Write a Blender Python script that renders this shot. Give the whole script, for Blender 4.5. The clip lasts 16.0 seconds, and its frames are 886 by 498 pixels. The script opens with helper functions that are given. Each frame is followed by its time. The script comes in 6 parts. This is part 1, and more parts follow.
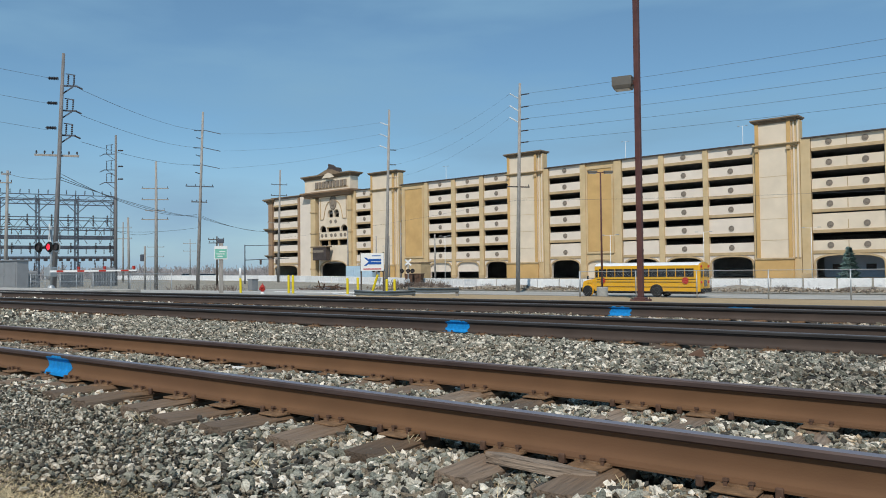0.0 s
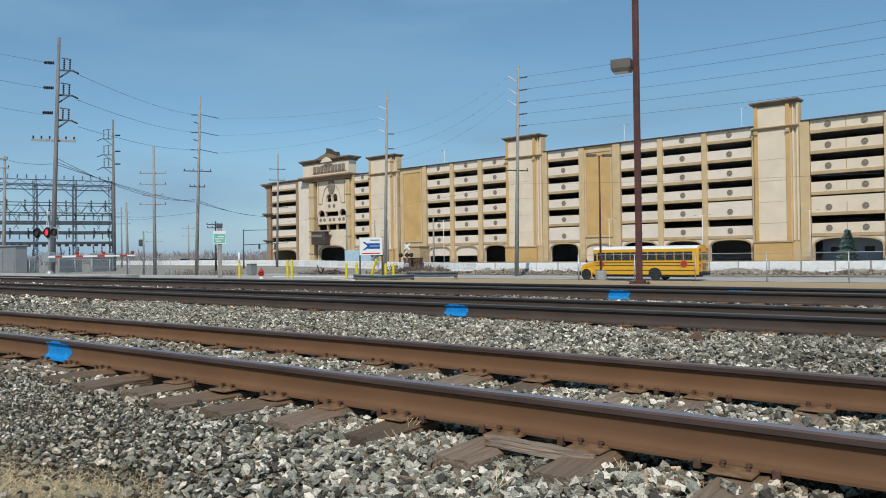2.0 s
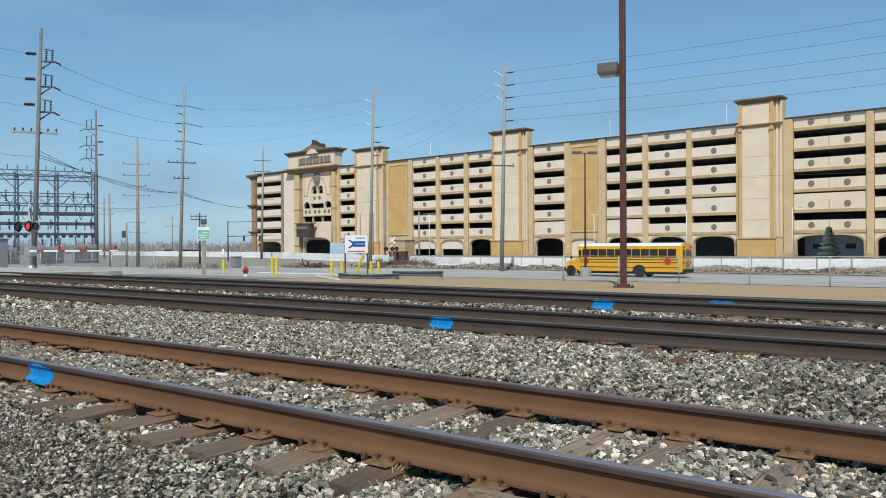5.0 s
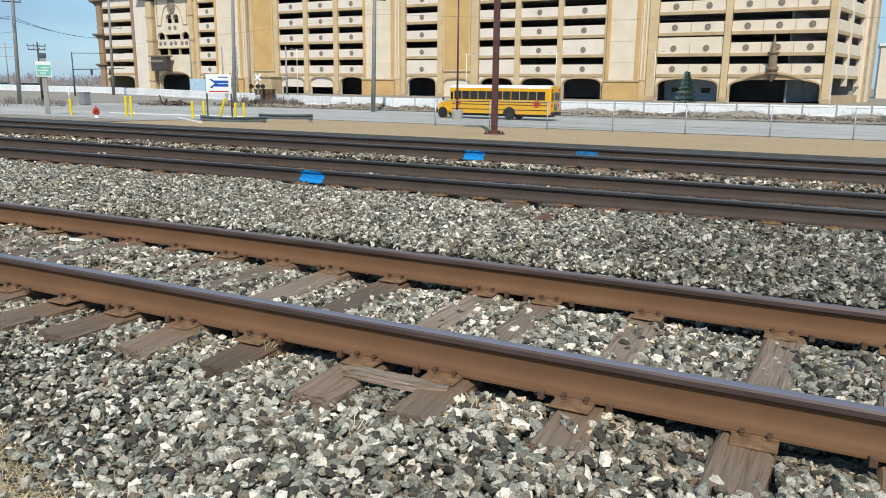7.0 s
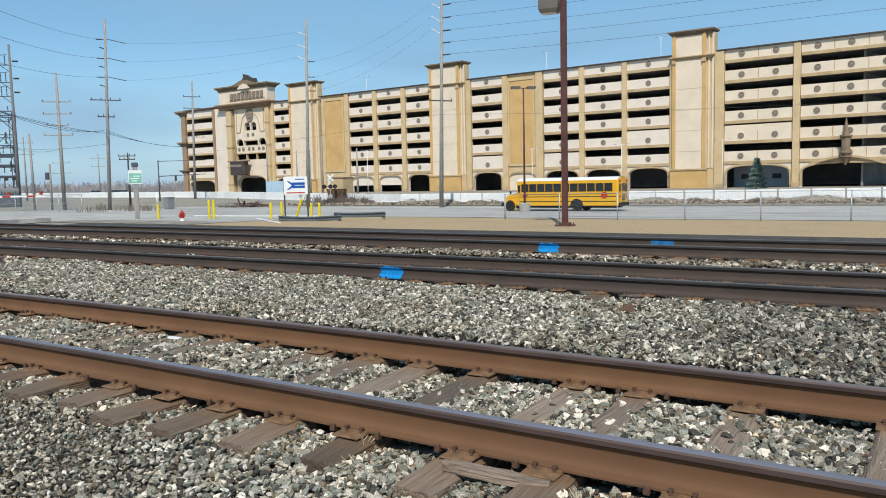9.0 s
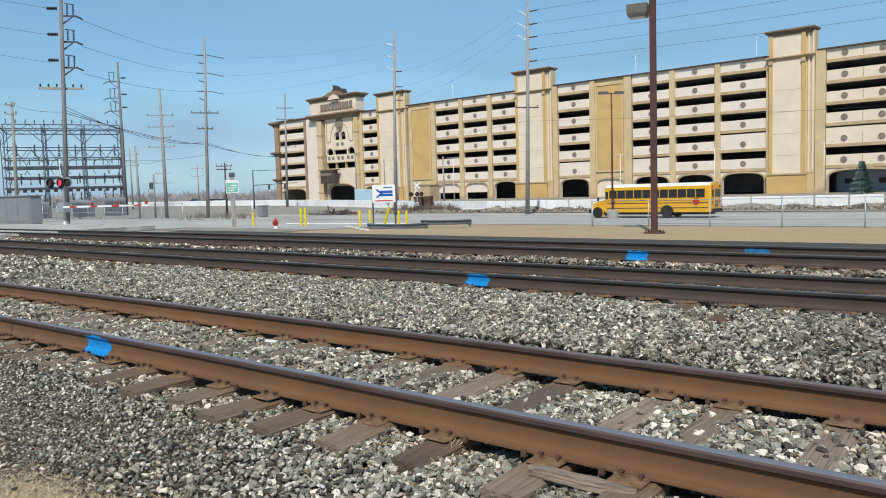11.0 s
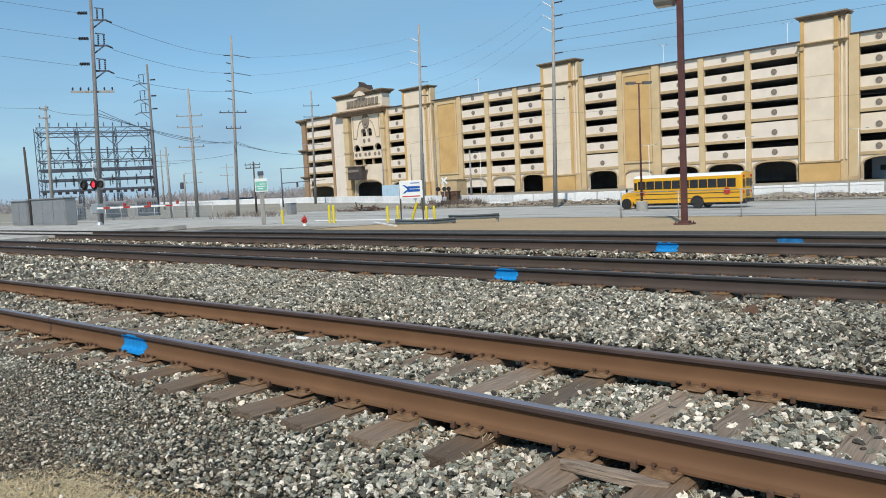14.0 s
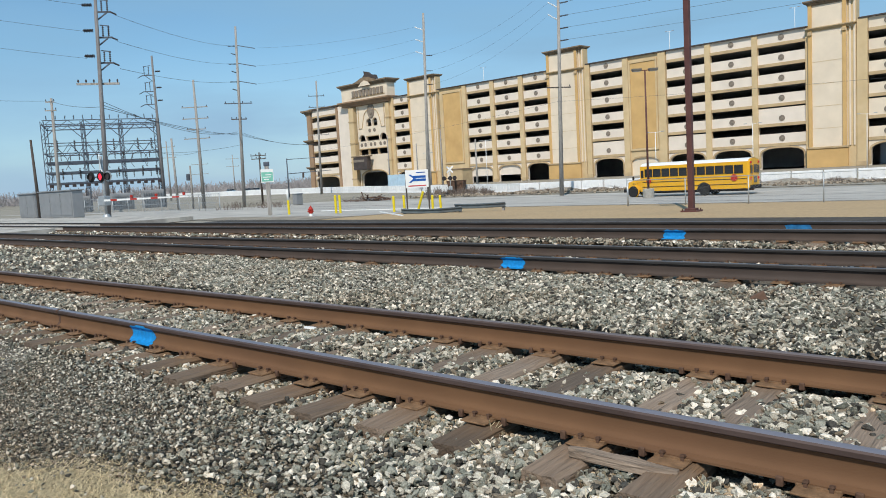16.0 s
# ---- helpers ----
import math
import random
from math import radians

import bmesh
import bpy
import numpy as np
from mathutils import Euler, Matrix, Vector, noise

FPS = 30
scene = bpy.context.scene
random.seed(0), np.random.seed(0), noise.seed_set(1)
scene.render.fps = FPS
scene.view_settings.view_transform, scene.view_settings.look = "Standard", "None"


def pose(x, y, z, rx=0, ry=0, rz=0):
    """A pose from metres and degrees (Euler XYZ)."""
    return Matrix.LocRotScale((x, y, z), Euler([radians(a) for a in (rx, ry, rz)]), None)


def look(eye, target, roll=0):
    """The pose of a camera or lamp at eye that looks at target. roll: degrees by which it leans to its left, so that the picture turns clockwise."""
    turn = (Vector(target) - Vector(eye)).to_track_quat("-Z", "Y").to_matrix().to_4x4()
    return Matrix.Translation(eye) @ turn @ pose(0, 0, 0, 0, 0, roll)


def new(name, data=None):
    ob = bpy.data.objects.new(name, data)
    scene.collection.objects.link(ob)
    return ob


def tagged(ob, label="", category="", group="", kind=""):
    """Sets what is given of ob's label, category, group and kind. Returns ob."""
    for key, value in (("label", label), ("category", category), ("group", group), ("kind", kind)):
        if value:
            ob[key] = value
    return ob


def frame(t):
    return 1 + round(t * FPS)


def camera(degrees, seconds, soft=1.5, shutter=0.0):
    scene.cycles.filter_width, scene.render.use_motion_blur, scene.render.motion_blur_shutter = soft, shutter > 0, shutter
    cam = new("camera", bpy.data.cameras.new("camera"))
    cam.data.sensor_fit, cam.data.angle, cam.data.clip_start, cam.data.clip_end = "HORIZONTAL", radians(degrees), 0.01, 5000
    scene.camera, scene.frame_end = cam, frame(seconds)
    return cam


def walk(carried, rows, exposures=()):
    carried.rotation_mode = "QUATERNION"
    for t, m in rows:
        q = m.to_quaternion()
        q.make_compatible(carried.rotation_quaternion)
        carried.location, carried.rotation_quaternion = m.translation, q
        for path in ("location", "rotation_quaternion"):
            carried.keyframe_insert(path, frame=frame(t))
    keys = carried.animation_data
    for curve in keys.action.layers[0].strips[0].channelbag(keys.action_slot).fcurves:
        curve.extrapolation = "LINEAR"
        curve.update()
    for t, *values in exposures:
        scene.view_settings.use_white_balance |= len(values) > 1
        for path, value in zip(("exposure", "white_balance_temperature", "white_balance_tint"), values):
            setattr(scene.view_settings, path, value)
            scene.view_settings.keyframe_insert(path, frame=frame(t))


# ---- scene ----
cam = camera(60.5, 16.0, soft=0.95)
PATH = [
    (0, (-1.015, -0.039, 0.718), (-2.249, 1.534, 0.773), -0.6),
    (0.5, (-1.017, -0.033, 0.715), (-2.255, 1.538, 0.75), -0.8),
    (1, (-1.015, -0.035, 0.717), (-2.252, 1.536, 0.739), -0.8),
    (1.5, (-1.013, -0.037, 0.718), (-2.25, 1.535, 0.733), -0.8),
    (2, (-1.014, -0.038, 0.719), (-2.246, 1.537, 0.732), -0.8),
    (2.5, (-1.009, -0.04, 0.72), (-2.232, 1.543, 0.732), -0.7),
    (3, (-1.013, -0.04, 0.717), (-2.234, 1.544, 0.732), -0.8),
    (3.5, (-1.007, -0.042, 0.719), (-2.225, 1.545, 0.734), -0.8),
    (5.8, (-1.01, -0.043, 1.212), (-2.178, 1.578, 1.147), 0.6),
    (6, (-0.974, -0.068, 1.232), (-2.138, 1.553, 1.102), 1.1),
    (6.5, (-0.996, 0.024, 1.209), (-2.031, 1.687, 0.808), 1.2),
    (7, (-1.076, 0.053, 1.207), (-1.971, 1.791, 0.782), 0.6),
    (7.5, (-1.135, -0.008, 1.217), (-2.011, 1.741, 0.8), 0.1),
    (8, (-1.153, -0.073, 1.21), (-2.098, 1.656, 0.866), -0.2),
    (8.5, (-1.152, -0.09, 1.22), (-2.173, 1.61, 0.96), -0.9),
    (9, (-1.152, -0.091, 1.226), (-2.219, 1.591, 1.044), -1.3),
    (9.5, (-1.102, -0.173, 1.247), (-2.258, 1.451, 1.087), -1.3),
    (10, (-1.101, -0.187, 1.245), (-2.308, 1.4, 1.093), -1.4),
    (12.5, (-1.088, -0.193, 1.249), (-2.366, 1.336, 1.079), -1.9),
    (13, (-1.089, -0.196, 1.251), (-2.377, 1.324, 1.079), -2.1),
    (13.5, (-1.084, -0.195, 1.252), (-2.383, 1.316, 1.08), -2.7),
    (14, (-1.087, -0.199, 1.254), (-2.394, 1.305, 1.085), -2.8),
    (14.5, (-1.082, -0.214, 1.257), (-2.395, 1.285, 1.091), -2.7),
    (15, (-1.092, -0.199, 1.251), (-2.409, 1.296, 1.072), -2.9),
    (15.5, (-1.092, -0.199, 1.253), (-2.412, 1.293, 1.067), -3.0),
    (16, (-1.093, -0.196, 1.25), (-2.412, 1.294, 1.054), -3.3),
]
walk(cam, [(t, look(eye, to, roll)) for t, eye, to, roll in PATH],
     exposures=[(0, -0.30), (3.7, -0.27), (6.0, -0.12), (6.5, -0.12), (7.0, 0.06), (8.0, 0.12), (9.0, -0.02), (16, -0.06)])

# ---- world and sun ----
SUN_TO = Vector((0.31, -0.60, 0.737)).normalized()
world = bpy.data.worlds.new("sky")
scene.world = world
world.use_nodes = True
wn, wl = world.node_tree.nodes, world.node_tree.links
wn.clear()
sky = wn.new("ShaderNodeTexSky")
sky.sky_type, sky.sun_disc = "NISHITA", False
sky.sun_elevation = math.asin(SUN_TO.z)
sky.sun_rotation = math.atan2(SUN_TO.x, SUN_TO.y)
sky.air_density, sky.dust_density, sky.ozone_density, sky.altitude = 1.0, 0.0, 1.2, 1000.0
# thin high cloud, streaked by the wind
wtc, wmap = wn.new("ShaderNodeTexCoord"), wn.new("ShaderNodeMapping")
wmap.inputs["Scale"].default_value = (1.3, 2.4, 9.0)
wmap.inputs["Rotation"].default_value = (0.1, 0.15, 0.5)
wnoise, wramp, wmix = wn.new("ShaderNodeTexNoise"), wn.new("ShaderNodeValToRGB"), wn.new("ShaderNodeMix")
wnoise.inputs["Scale"].default_value, wnoise.inputs["Detail"].default_value = 1.3, 5.0
wramp.color_ramp.elements[0].position, wramp.color_ramp.elements[1].position = 0.40, 0.70
wramp.color_ramp.elements[0].color, wramp.color_ramp.elements[1].color = (0.25, 0.25, 0.25, 1), (1.0, 1.0, 1.0, 1)
wmix.data_type = "RGBA"
wmix.inputs["B"].default_value = (2.25, 4.15, 6.0, 1)
wbg, wout = wn.new("ShaderNodeBackground"), wn.new("ShaderNodeOutputWorld")
wbg.inputs["Strength"].default_value = 0.12
wl.new(wtc.outputs["Generated"], wmap.inputs["Vector"])
wl.new(wmap.outputs["Vector"], wnoise.inputs["Vector"])
wl.new(wnoise.outputs["Fac"], wramp.inputs["Fac"])
wl.new(wramp.outputs["Color"], wmix.inputs["Factor"])
wtint = wn.new("ShaderNodeMix")
wtint.data_type, wtint.blend_type = "RGBA", "MULTIPLY"
wtint.inputs["Factor"].default_value = 1.0
wtint.inputs["B"].default_value = (0.76, 1.01, 1.065, 1)
wl.new(sky.outputs["Color"], wtint.inputs["A"])
wl.new(wtint.outputs["Result"], wmix.inputs["A"])
# pale haze low in the sky
wsep, wlow, whaze = wn.new("ShaderNodeSeparateXYZ"), wn.new("ShaderNodeMapRange"), wn.new("ShaderNodeMix")
wl.new(wtc.outputs["Generated"], wsep.inputs["Vector"])
wl.new(wsep.outputs["Z"], wlow.inputs["Value"])
for wkey, wval in (("From Min", 0.0), ("From Max", 0.17), ("To Min", 0.8), ("To Max", 0.0)):
    wlow.inputs[wkey].default_value = wval
whaze.data_type = "RGBA"
whaze.inputs["B"].default_value = (3.2, 4.5, 5.95, 1)
wl.new(wlow.outputs["Result"], whaze.inputs["Factor"])
wl.new(wmix.outputs["Result"], whaze.inputs["A"])
wl.new(whaze.outputs["Result"], wbg.inputs["Color"])
wl.new(wbg.outputs["Background"], wout.inputs["Surface"])
sun_data = bpy.data.lights.new("sun", "SUN")
sun_data.energy, sun_data.angle, sun_data.color = 4.0, radians(0.55), (1.0, 0.94, 0.85)
sun = new("sun", sun_data)
sun.matrix_world = look((0, 0, 60), Vector((0, 0, 60)) - SUN_TO)


# ---- materials ----
def material(name, base, rough=0.8, metal=0.0, grain=None, grain_amount=0.15, stain=None, stain_scale=0.7, stain_amount=0.25,
             bump=0.0, bump_scale=40.0, per="", per_amount=0.3, stretch=(1, 1, 1), spec=0.3):
    """Principled surface with grain and stains at two scales, relief, and a change from piece to piece."""
    m = bpy.data.materials.new(name)
    m.use_nodes = True
    nt = m.node_tree
    n, l = nt.nodes, nt.links
    p = n["Principled BSDF"]
    p.inputs["Roughness"].default_value, p.inputs["Metallic"].default_value = rough, metal
    p.inputs["Specular IOR Level"].default_value = spec
    tc, mp = n.new("ShaderNodeTexCoord"), n.new("ShaderNodeMapping")
    mp.inputs["Scale"].default_value = stretch
    l.new(tc.outputs["Object"], mp.inputs["Vector"])

    def noise_node(scale, detail=4.0):
        t = n.new("ShaderNodeTexNoise")
        t.inputs["Scale"].default_value, t.inputs["Detail"].default_value = scale, detail
        l.new(mp.outputs["Vector"], t.inputs["Vector"])
        return t.outputs["Fac"]

    def mixed(kind, fac, a, b):
        x = n.new("ShaderNodeMix")
        x.data_type, x.blend_type = "RGBA", kind
        for key, v in (("Factor", fac), ("A", a), ("B", b)):
            if hasattr(v, "is_output"):
                l.new(v, x.inputs[key])
            elif key == "Factor":
                x.inputs[key].default_value = v
            else:
                x.inputs[key].default_value = (*v, 1)
        return x.outputs["Result"]

    def ramped(fac, lo, hi, a=0.0, b=1.0):
        r = n.new("ShaderNodeMapRange")
        l.new(fac, r.inputs["Value"])
        for key, v in (("From Min", lo), ("From Max", hi), ("To Min", a), ("To Max", b)):
            r.inputs[key].default_value = v
        return r.outputs["Result"]

    colour = mixed("MIX", ramped(noise_node(grain or 30.0), 0.3, 0.7), [c * (1 - grain_amount) for c in base], [min(1, c * (1 + grain_amount)) for c in base])
    if stain:
        colour = mixed("MIX", ramped(noise_node(stain_scale, 6.0), 0.48, 0.72, 0.0, stain_amount), colour, stain)
    if per:
        if per == "island":
            g = n.new("ShaderNodeNewGeometry").outputs["Random Per Island"]
        else:
            g = n.new("ShaderNodeObjectInfo").outputs["Random"]
        v = ramped(g, 0.0, 1.0, 1 - per_amount, 1 + per_amount)
        cmb = n.new("ShaderNodeCombineColor")
        for c in ("Red", "Green", "Blue"):
            l.new(v, cmb.inputs[c])
        colour = mixed("MULTIPLY", 1.0, colour, cmb.outputs["Color"])
    l.new(colour, p.inputs["Base Color"])
    if bump:
        b = n.new("ShaderNodeBump")
        b.inputs["Strength"].default_value, b.inputs["Distance"].default_value = min(1, bump), 0.02
        l.new(noise_node(bump_scale, 6.0), b.inputs["Height"])
        l.new(b.outputs["Normal"], p.inputs["Normal"])
    return m


def stone_material(name, k, hue=(1.10, 1.0, 0.885)):
    """Broken trap rock and limestone: most stones grey, some green-grey, brown and nearly white."""
    m = material(name, (0.3, 0.3, 0.28), 0.9, bump=0.9, bump_scale=70)
    n, l = m.node_tree.nodes, m.node_tree.links
    g, r = n.new("ShaderNodeNewGeometry"), n.new("ShaderNodeValToRGB")
    r.color_ramp.interpolation = "CONSTANT"
    e = r.color_ramp.elements
    tones = ((0.0, (0.085, 0.085, 0.08)), (0.16, (0.22, 0.24, 0.215)), (0.34, (0.25, 0.22, 0.175)), (0.43, (0.34, 0.365, 0.335)),
             (0.64, (0.43, 0.42, 0.375)), (0.74, (0.61, 0.61, 0.56)), (0.89, (0.96, 0.95, 0.89)))
    tones = [(a, [k * v for v in (c[0] * hue[0], c[1] * hue[1], c[2] * hue[2])]) for a, c in tones]
    e[0].position, e[0].color = 0.0, (*tones[0][1], 1)
    e[1].position, e[1].color = tones[1][0], (*tones[1][1], 1)
    for pos, c in tones[2:]:
        x = e.new(pos)
        x.color = (*c, 1)
    l.new(g.outputs["Random Per Island"], r.inputs["Fac"])
    t, mix = n.new("ShaderNodeTexNoise"), n.new("ShaderNodeMix")
    t.inputs["Scale"].default_value, t.inputs["Detail"].default_value = 110, 6
    mix.data_type, mix.blend_type = "RGBA", "OVERLAY"
    mix.inputs["Factor"].default_value = 0.85
    l.new(r.outputs["Color"], mix.inputs["A"])
    l.new(t.outputs["Fac"], mix.inputs["B"])
    # brown dust and brake iron in patches
    t2, rr, dust = n.new("ShaderNodeTexNoise"), n.new("ShaderNodeMapRange"), n.new("ShaderNodeMix")
    t2.inputs["Scale"].default_value, t2.inputs["Detail"].default_value = 1.1, 6
    rr.inputs["From Min"].default_value, rr.inputs["From Max"].default_value, rr.inputs["To Max"].default_value = 0.45, 0.7, 0.45
    tco = n.new("ShaderNodeTexCoord")
    l.new(tco.outputs["Object"], t2.inputs["Vector"])
    l.new(tco.outputs["Object"], t.inputs["Vector"])
    l.new(t2.outputs["Fac"], rr.inputs["Value"])
    dust.data_type, dust.blend_type = "RGBA", "MULTIPLY"
    dust.inputs["B"].default_value = (0.62, 0.50, 0.38, 1)
    l.new(rr.outputs["Result"], dust.inputs["Factor"])
    l.new(mix.outputs["Result"], dust.inputs["A"])
    l.new(dust.outputs["Result"], n["Principled BSDF"].inputs["Base Color"])
    return m


M_STONE = stone_material("ballast_stone", 0.83)
M_STONE_FRESH = stone_material("fresh_ballast_stone", 0.56)
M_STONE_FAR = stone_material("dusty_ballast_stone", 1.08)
M_STONE_BROWN = stone_material("brown_dusted_ballast", 0.62, (1.14, 0.97, 0.82))
M_STONE_RUSTY = stone_material("iron_stained_ballast", 0.75, (1.12, 0.86, 0.62))
M_BED = material("ballast_bed", (0.14, 0.118, 0.09), 0.95, grain=70, grain_amount=0.7, stain=(0.12, 0.1, 0.08), stain_scale=0.5, stain_amount=0.4, bump=1.0, bump_scale=45)
M_GROUND = material("dry_earth", (0.3, 0.27, 0.22), 0.95, grain=3, grain_amount=0.3, stain=(0.2, 0.18, 0.12), stain_scale=0.12, stain_amount=0.6, bump=0.6, bump_scale=12)
M_SAND = material("tan_platform", (0.42, 0.30, 0.17), 0.95, grain=9, grain_amount=0.15, stain=(0.33, 0.25, 0.15), stain_scale=0.4, stain_amount=0.5, bump=0.4, bump_scale=30)
M_BANK = material("grey_brown_dirt", (0.29, 0.25, 0.20), 0.95, grain=2.5, grain_amount=0.3, stain=(0.17, 0.15, 0.11), stain_scale=0.6, stain_amount=0.6, bump=0.9, bump_scale=6)
M_ASPHALT = material("worn_asphalt", (0.43, 0.405, 0.365), 0.9, grain=0.9, grain_amount=0.2, stain=(0.2, 0.19, 0.18), stain_scale=0.15, stain_amount=0.5, bump=0.3, bump_scale=60, stretch=(0.45, 1.1, 1))
M_CONCRETE = material("old_concrete", (0.35, 0.33, 0.29), 0.9, grain=6, grain_amount=0.15, stain=(0.25, 0.23, 0.2), stain_scale=0.6, stain_amount=0.4, bump=0.4, bump_scale=35)
M_DARKSTRIP = material("dark_edge_strip", (0.07, 0.06, 0.05), 0.9, grain=4, grain_amount=0.3)
M_RUST = material("rusted_rail_steel", (0.155, 0.08, 0.039), 0.85, grain=5, grain_amount=0.10, stain=(0.125, 0.064, 0.036), stain_scale=1.1, stain_amount=0.55, bump=0.06, bump_scale=120, stretch=(0.6, 1, 1))
M_RUST_DARK = material("dark_rail_steel", (0.072, 0.051, 0.040), 0.75, grain=5, grain_amount=0.15, stain=(0.06, 0.047, 0.042), stain_scale=1.0, stain_amount=0.5, bump=0.08, bump_scale=90, stretch=(0.5, 1, 1))
M_HEAD_DULL = material("dull_dark_rail_head", (0.055, 0.05, 0.048), 0.6, 0.3, grain=6, grain_amount=0.25, stretch=(0.2, 1, 1))
M_TOP_DULL = material("dull_running_surface", (0.17, 0.165, 0.17), 0.5, 0.5, grain=4, grain_amount=0.2, stain=(0.08, 0.07, 0.065), stain_scale=1.5, stain_amount=0.4, stretch=(0.06, 3, 1))
# brown head side, darkened to carry some of the shade under the head
M_HEADSIDE = material("brown_shaded_head_side", (0.098, 0.068, 0.06), 0.55, 0.25, grain=10, grain_amount=0.25, stain=(0.065, 0.04, 0.032), stain_scale=1.6, stain_amount=0.5, stretch=(0.25, 1, 1))
M_RAILTOP = material("polished_rail_head", (0.26, 0.24, 0.265), 0.46, 0.5, grain=4, grain_amount=0.15, stain=(0.14, 0.10, 0.09), stain_scale=2.0, stain_amount=0.45, stretch=(0.06, 3, 1))
M_RAILTOP_BROWN = material("browned_rail_head", (0.21, 0.175, 0.17), 0.55, 0.3, grain=4, grain_amount=0.2, stain=(0.12, 0.08, 0.065), stain_scale=2.0, stain_amount=0.5, stretch=(0.06, 3, 1))
M_TIE = material("weathered_tie_wood", (0.215, 0.163, 0.122), 0.92, grain=16, grain_amount=0.26, stain=(0.13, 0.082, 0.05), stain_scale=1.3, stain_amount=0.75, bump=0.9, bump_scale=26, stretch=(2.5, 0.22, 2.5), per="object", per_amount=0.38)


def add_checks(m):
    """Dark drying cracks that run along the wood."""
    n, l = m.node_tree.nodes, m.node_tree.links
    base = n["Principled BSDF"].inputs["Base Color"]
    old = base.links[0].from_socket
    tc, mp, t, r, mix = (n.new("ShaderNode" + k) for k in ("TexCoord", "Mapping", "TexNoise", "MapRange", "Mix"))
    mp.inputs["Scale"].default_value = (1.0, 0.045, 1.0)
    t.inputs["Scale"].default_value, t.inputs["Detail"].default_value = 34, 6
    for key, v in (("From Min", 0.58), ("From Max", 0.70), ("To Min", 0.0), ("To Max", 0.7)):
        r.inputs[key].default_value = v
    mix.data_type = "RGBA"
    mix.inputs["B"].default_value = (0.03, 0.023, 0.018, 1)
    l.new(tc.outputs["Object"], mp.inputs["Vector"])
    l.new(mp.outputs["Vector"], t.inputs["Vector"])
    l.new(t.outputs["Fac"], r.inputs["Value"])
    l.new(r.outputs["Result"], mix.inputs["Factor"])
    l.new(old, mix.inputs["A"])
    l.new(mix.outputs["Result"], base)


add_checks(M_TIE)


def add_iron_dust(m):
    """Iron dust from the rails lies on the wood on both sides of each rail seat, 0.75 m out from the middle of the tie."""
    n, l = m.node_tree.nodes, m.node_tree.links
    base = n["Principled BSDF"].inputs["Base Color"]
    old = base.links[0].from_socket
    tc, sep, ab, off, ab2, r, t, mul, mix = (n.new("ShaderNode" + k) for k in ("TexCoord", "SeparateXYZ", "Math", "Math", "Math", "MapRange", "TexNoise", "Math", "Mix"))
    ab.operation, off.operation, ab2.operation, mul.operation = "ABSOLUTE", "SUBTRACT", "ABSOLUTE", "MULTIPLY"
    off.inputs[1].default_value = 0.75
    for key, v in (("From Min", 0.12), ("From Max", 0.42), ("To Min", 1.3), ("To Max", 0.0)):
        r.inputs[key].default_value = v
    t.inputs["Scale"].default_value, t.inputs["Detail"].default_value = 9, 5
    mix.data_type = "RGBA"
    mix.inputs["B"].default_value = (0.20, 0.115, 0.06, 1)
    l.new(tc.outputs["Object"], sep.inputs["Vector"])
    l.new(tc.outputs["Object"], t.inputs["Vector"])
    l.new(sep.outputs["Y"], ab.inputs[0])
    l.new(ab.outputs[0], off.inputs[0])
    l.new(off.outputs[0], ab2.inputs[0])
    l.new(ab2.outputs[0], r.inputs["Value"])
    l.new(r.outputs["Result"], mul.inputs[0])
    l.new(t.outputs["Fac"], mul.inputs[1])
    l.new(mul.outputs[0], mix.inputs["Factor"])
    l.new(old, mix.inputs["A"])
    l.new(mix.outputs["Result"], base)


add_iron_dust(M_TIE)
M_PLATE = material("rusted_tie_plate", (0.2, 0.115, 0.06), 0.85, grain=20, grain_amount=0.3, bump=0.4, bump_scale=60)
M_SPIKE = material("rusted_spike", (0.10, 0.055, 0.035), 0.8, grain=40, grain_amount=0.3)
M_BLUE = material("blue_spray_paint", (0.008, 0.23, 0.55), 0.6, grain=25, grain_amount=0.2)
M_BLUE_FAINT = material("worn_blue_paint", (0.02, 0.15, 0.34), 0.7, grain=12, grain_amount=0.4)
M_CREAM = material("cream_stucco", (0.74, 0.63, 0.49), 0.9, grain=0.6, grain_amount=0.05, stain=(0.6, 0.5, 0.38), stain_scale=0.25, stain_amount=0.35, bump=0.15, bump_scale=20)
M_WHITE_STUCCO = material("pale_stucco", (0.75, 0.66, 0.56), 0.9, grain=0.5, grain_amount=0.05, stain=(0.6, 0.52, 0.43), stain_scale=0.2, stain_amount=0.35, bump=0.15, bump_scale=20)
M_OCHRE = material("ochre_stucco", (0.60, 0.455, 0.265), 0.9, grain=0.5, grain_amount=0.08, stain=(0.48, 0.31, 0.13), stain_scale=0.3, stain_amount=0.4, bump=0.15, bump_scale=20)
M_PANEL = material("orange_ochre_stucco", (0.60, 0.385, 0.16), 0.9, grain=0.4, grain_amount=0.08, stain=(0.46, 0.28, 0.11), stain_scale=0.25, stain_amount=0.5, bump=0.15, bump_scale=20)
M_PIER = material("brown_stucco", (0.34, 0.225, 0.14), 0.9, grain=0.6, grain_amount=0.12, stain=(0.22, 0.15, 0.1), stain_scale=0.4, stain_amount=0.4, bump=0.15, bump_scale=20)
M_TAN = material("tan_moulding", (0.50, 0.37, 0.215), 0.9, grain=0.8, grain_amount=0.1, stain=(0.3, 0.2, 0.11), stain_scale=0.5, stain_amount=0.45, bump=0.15, bump_scale=20)
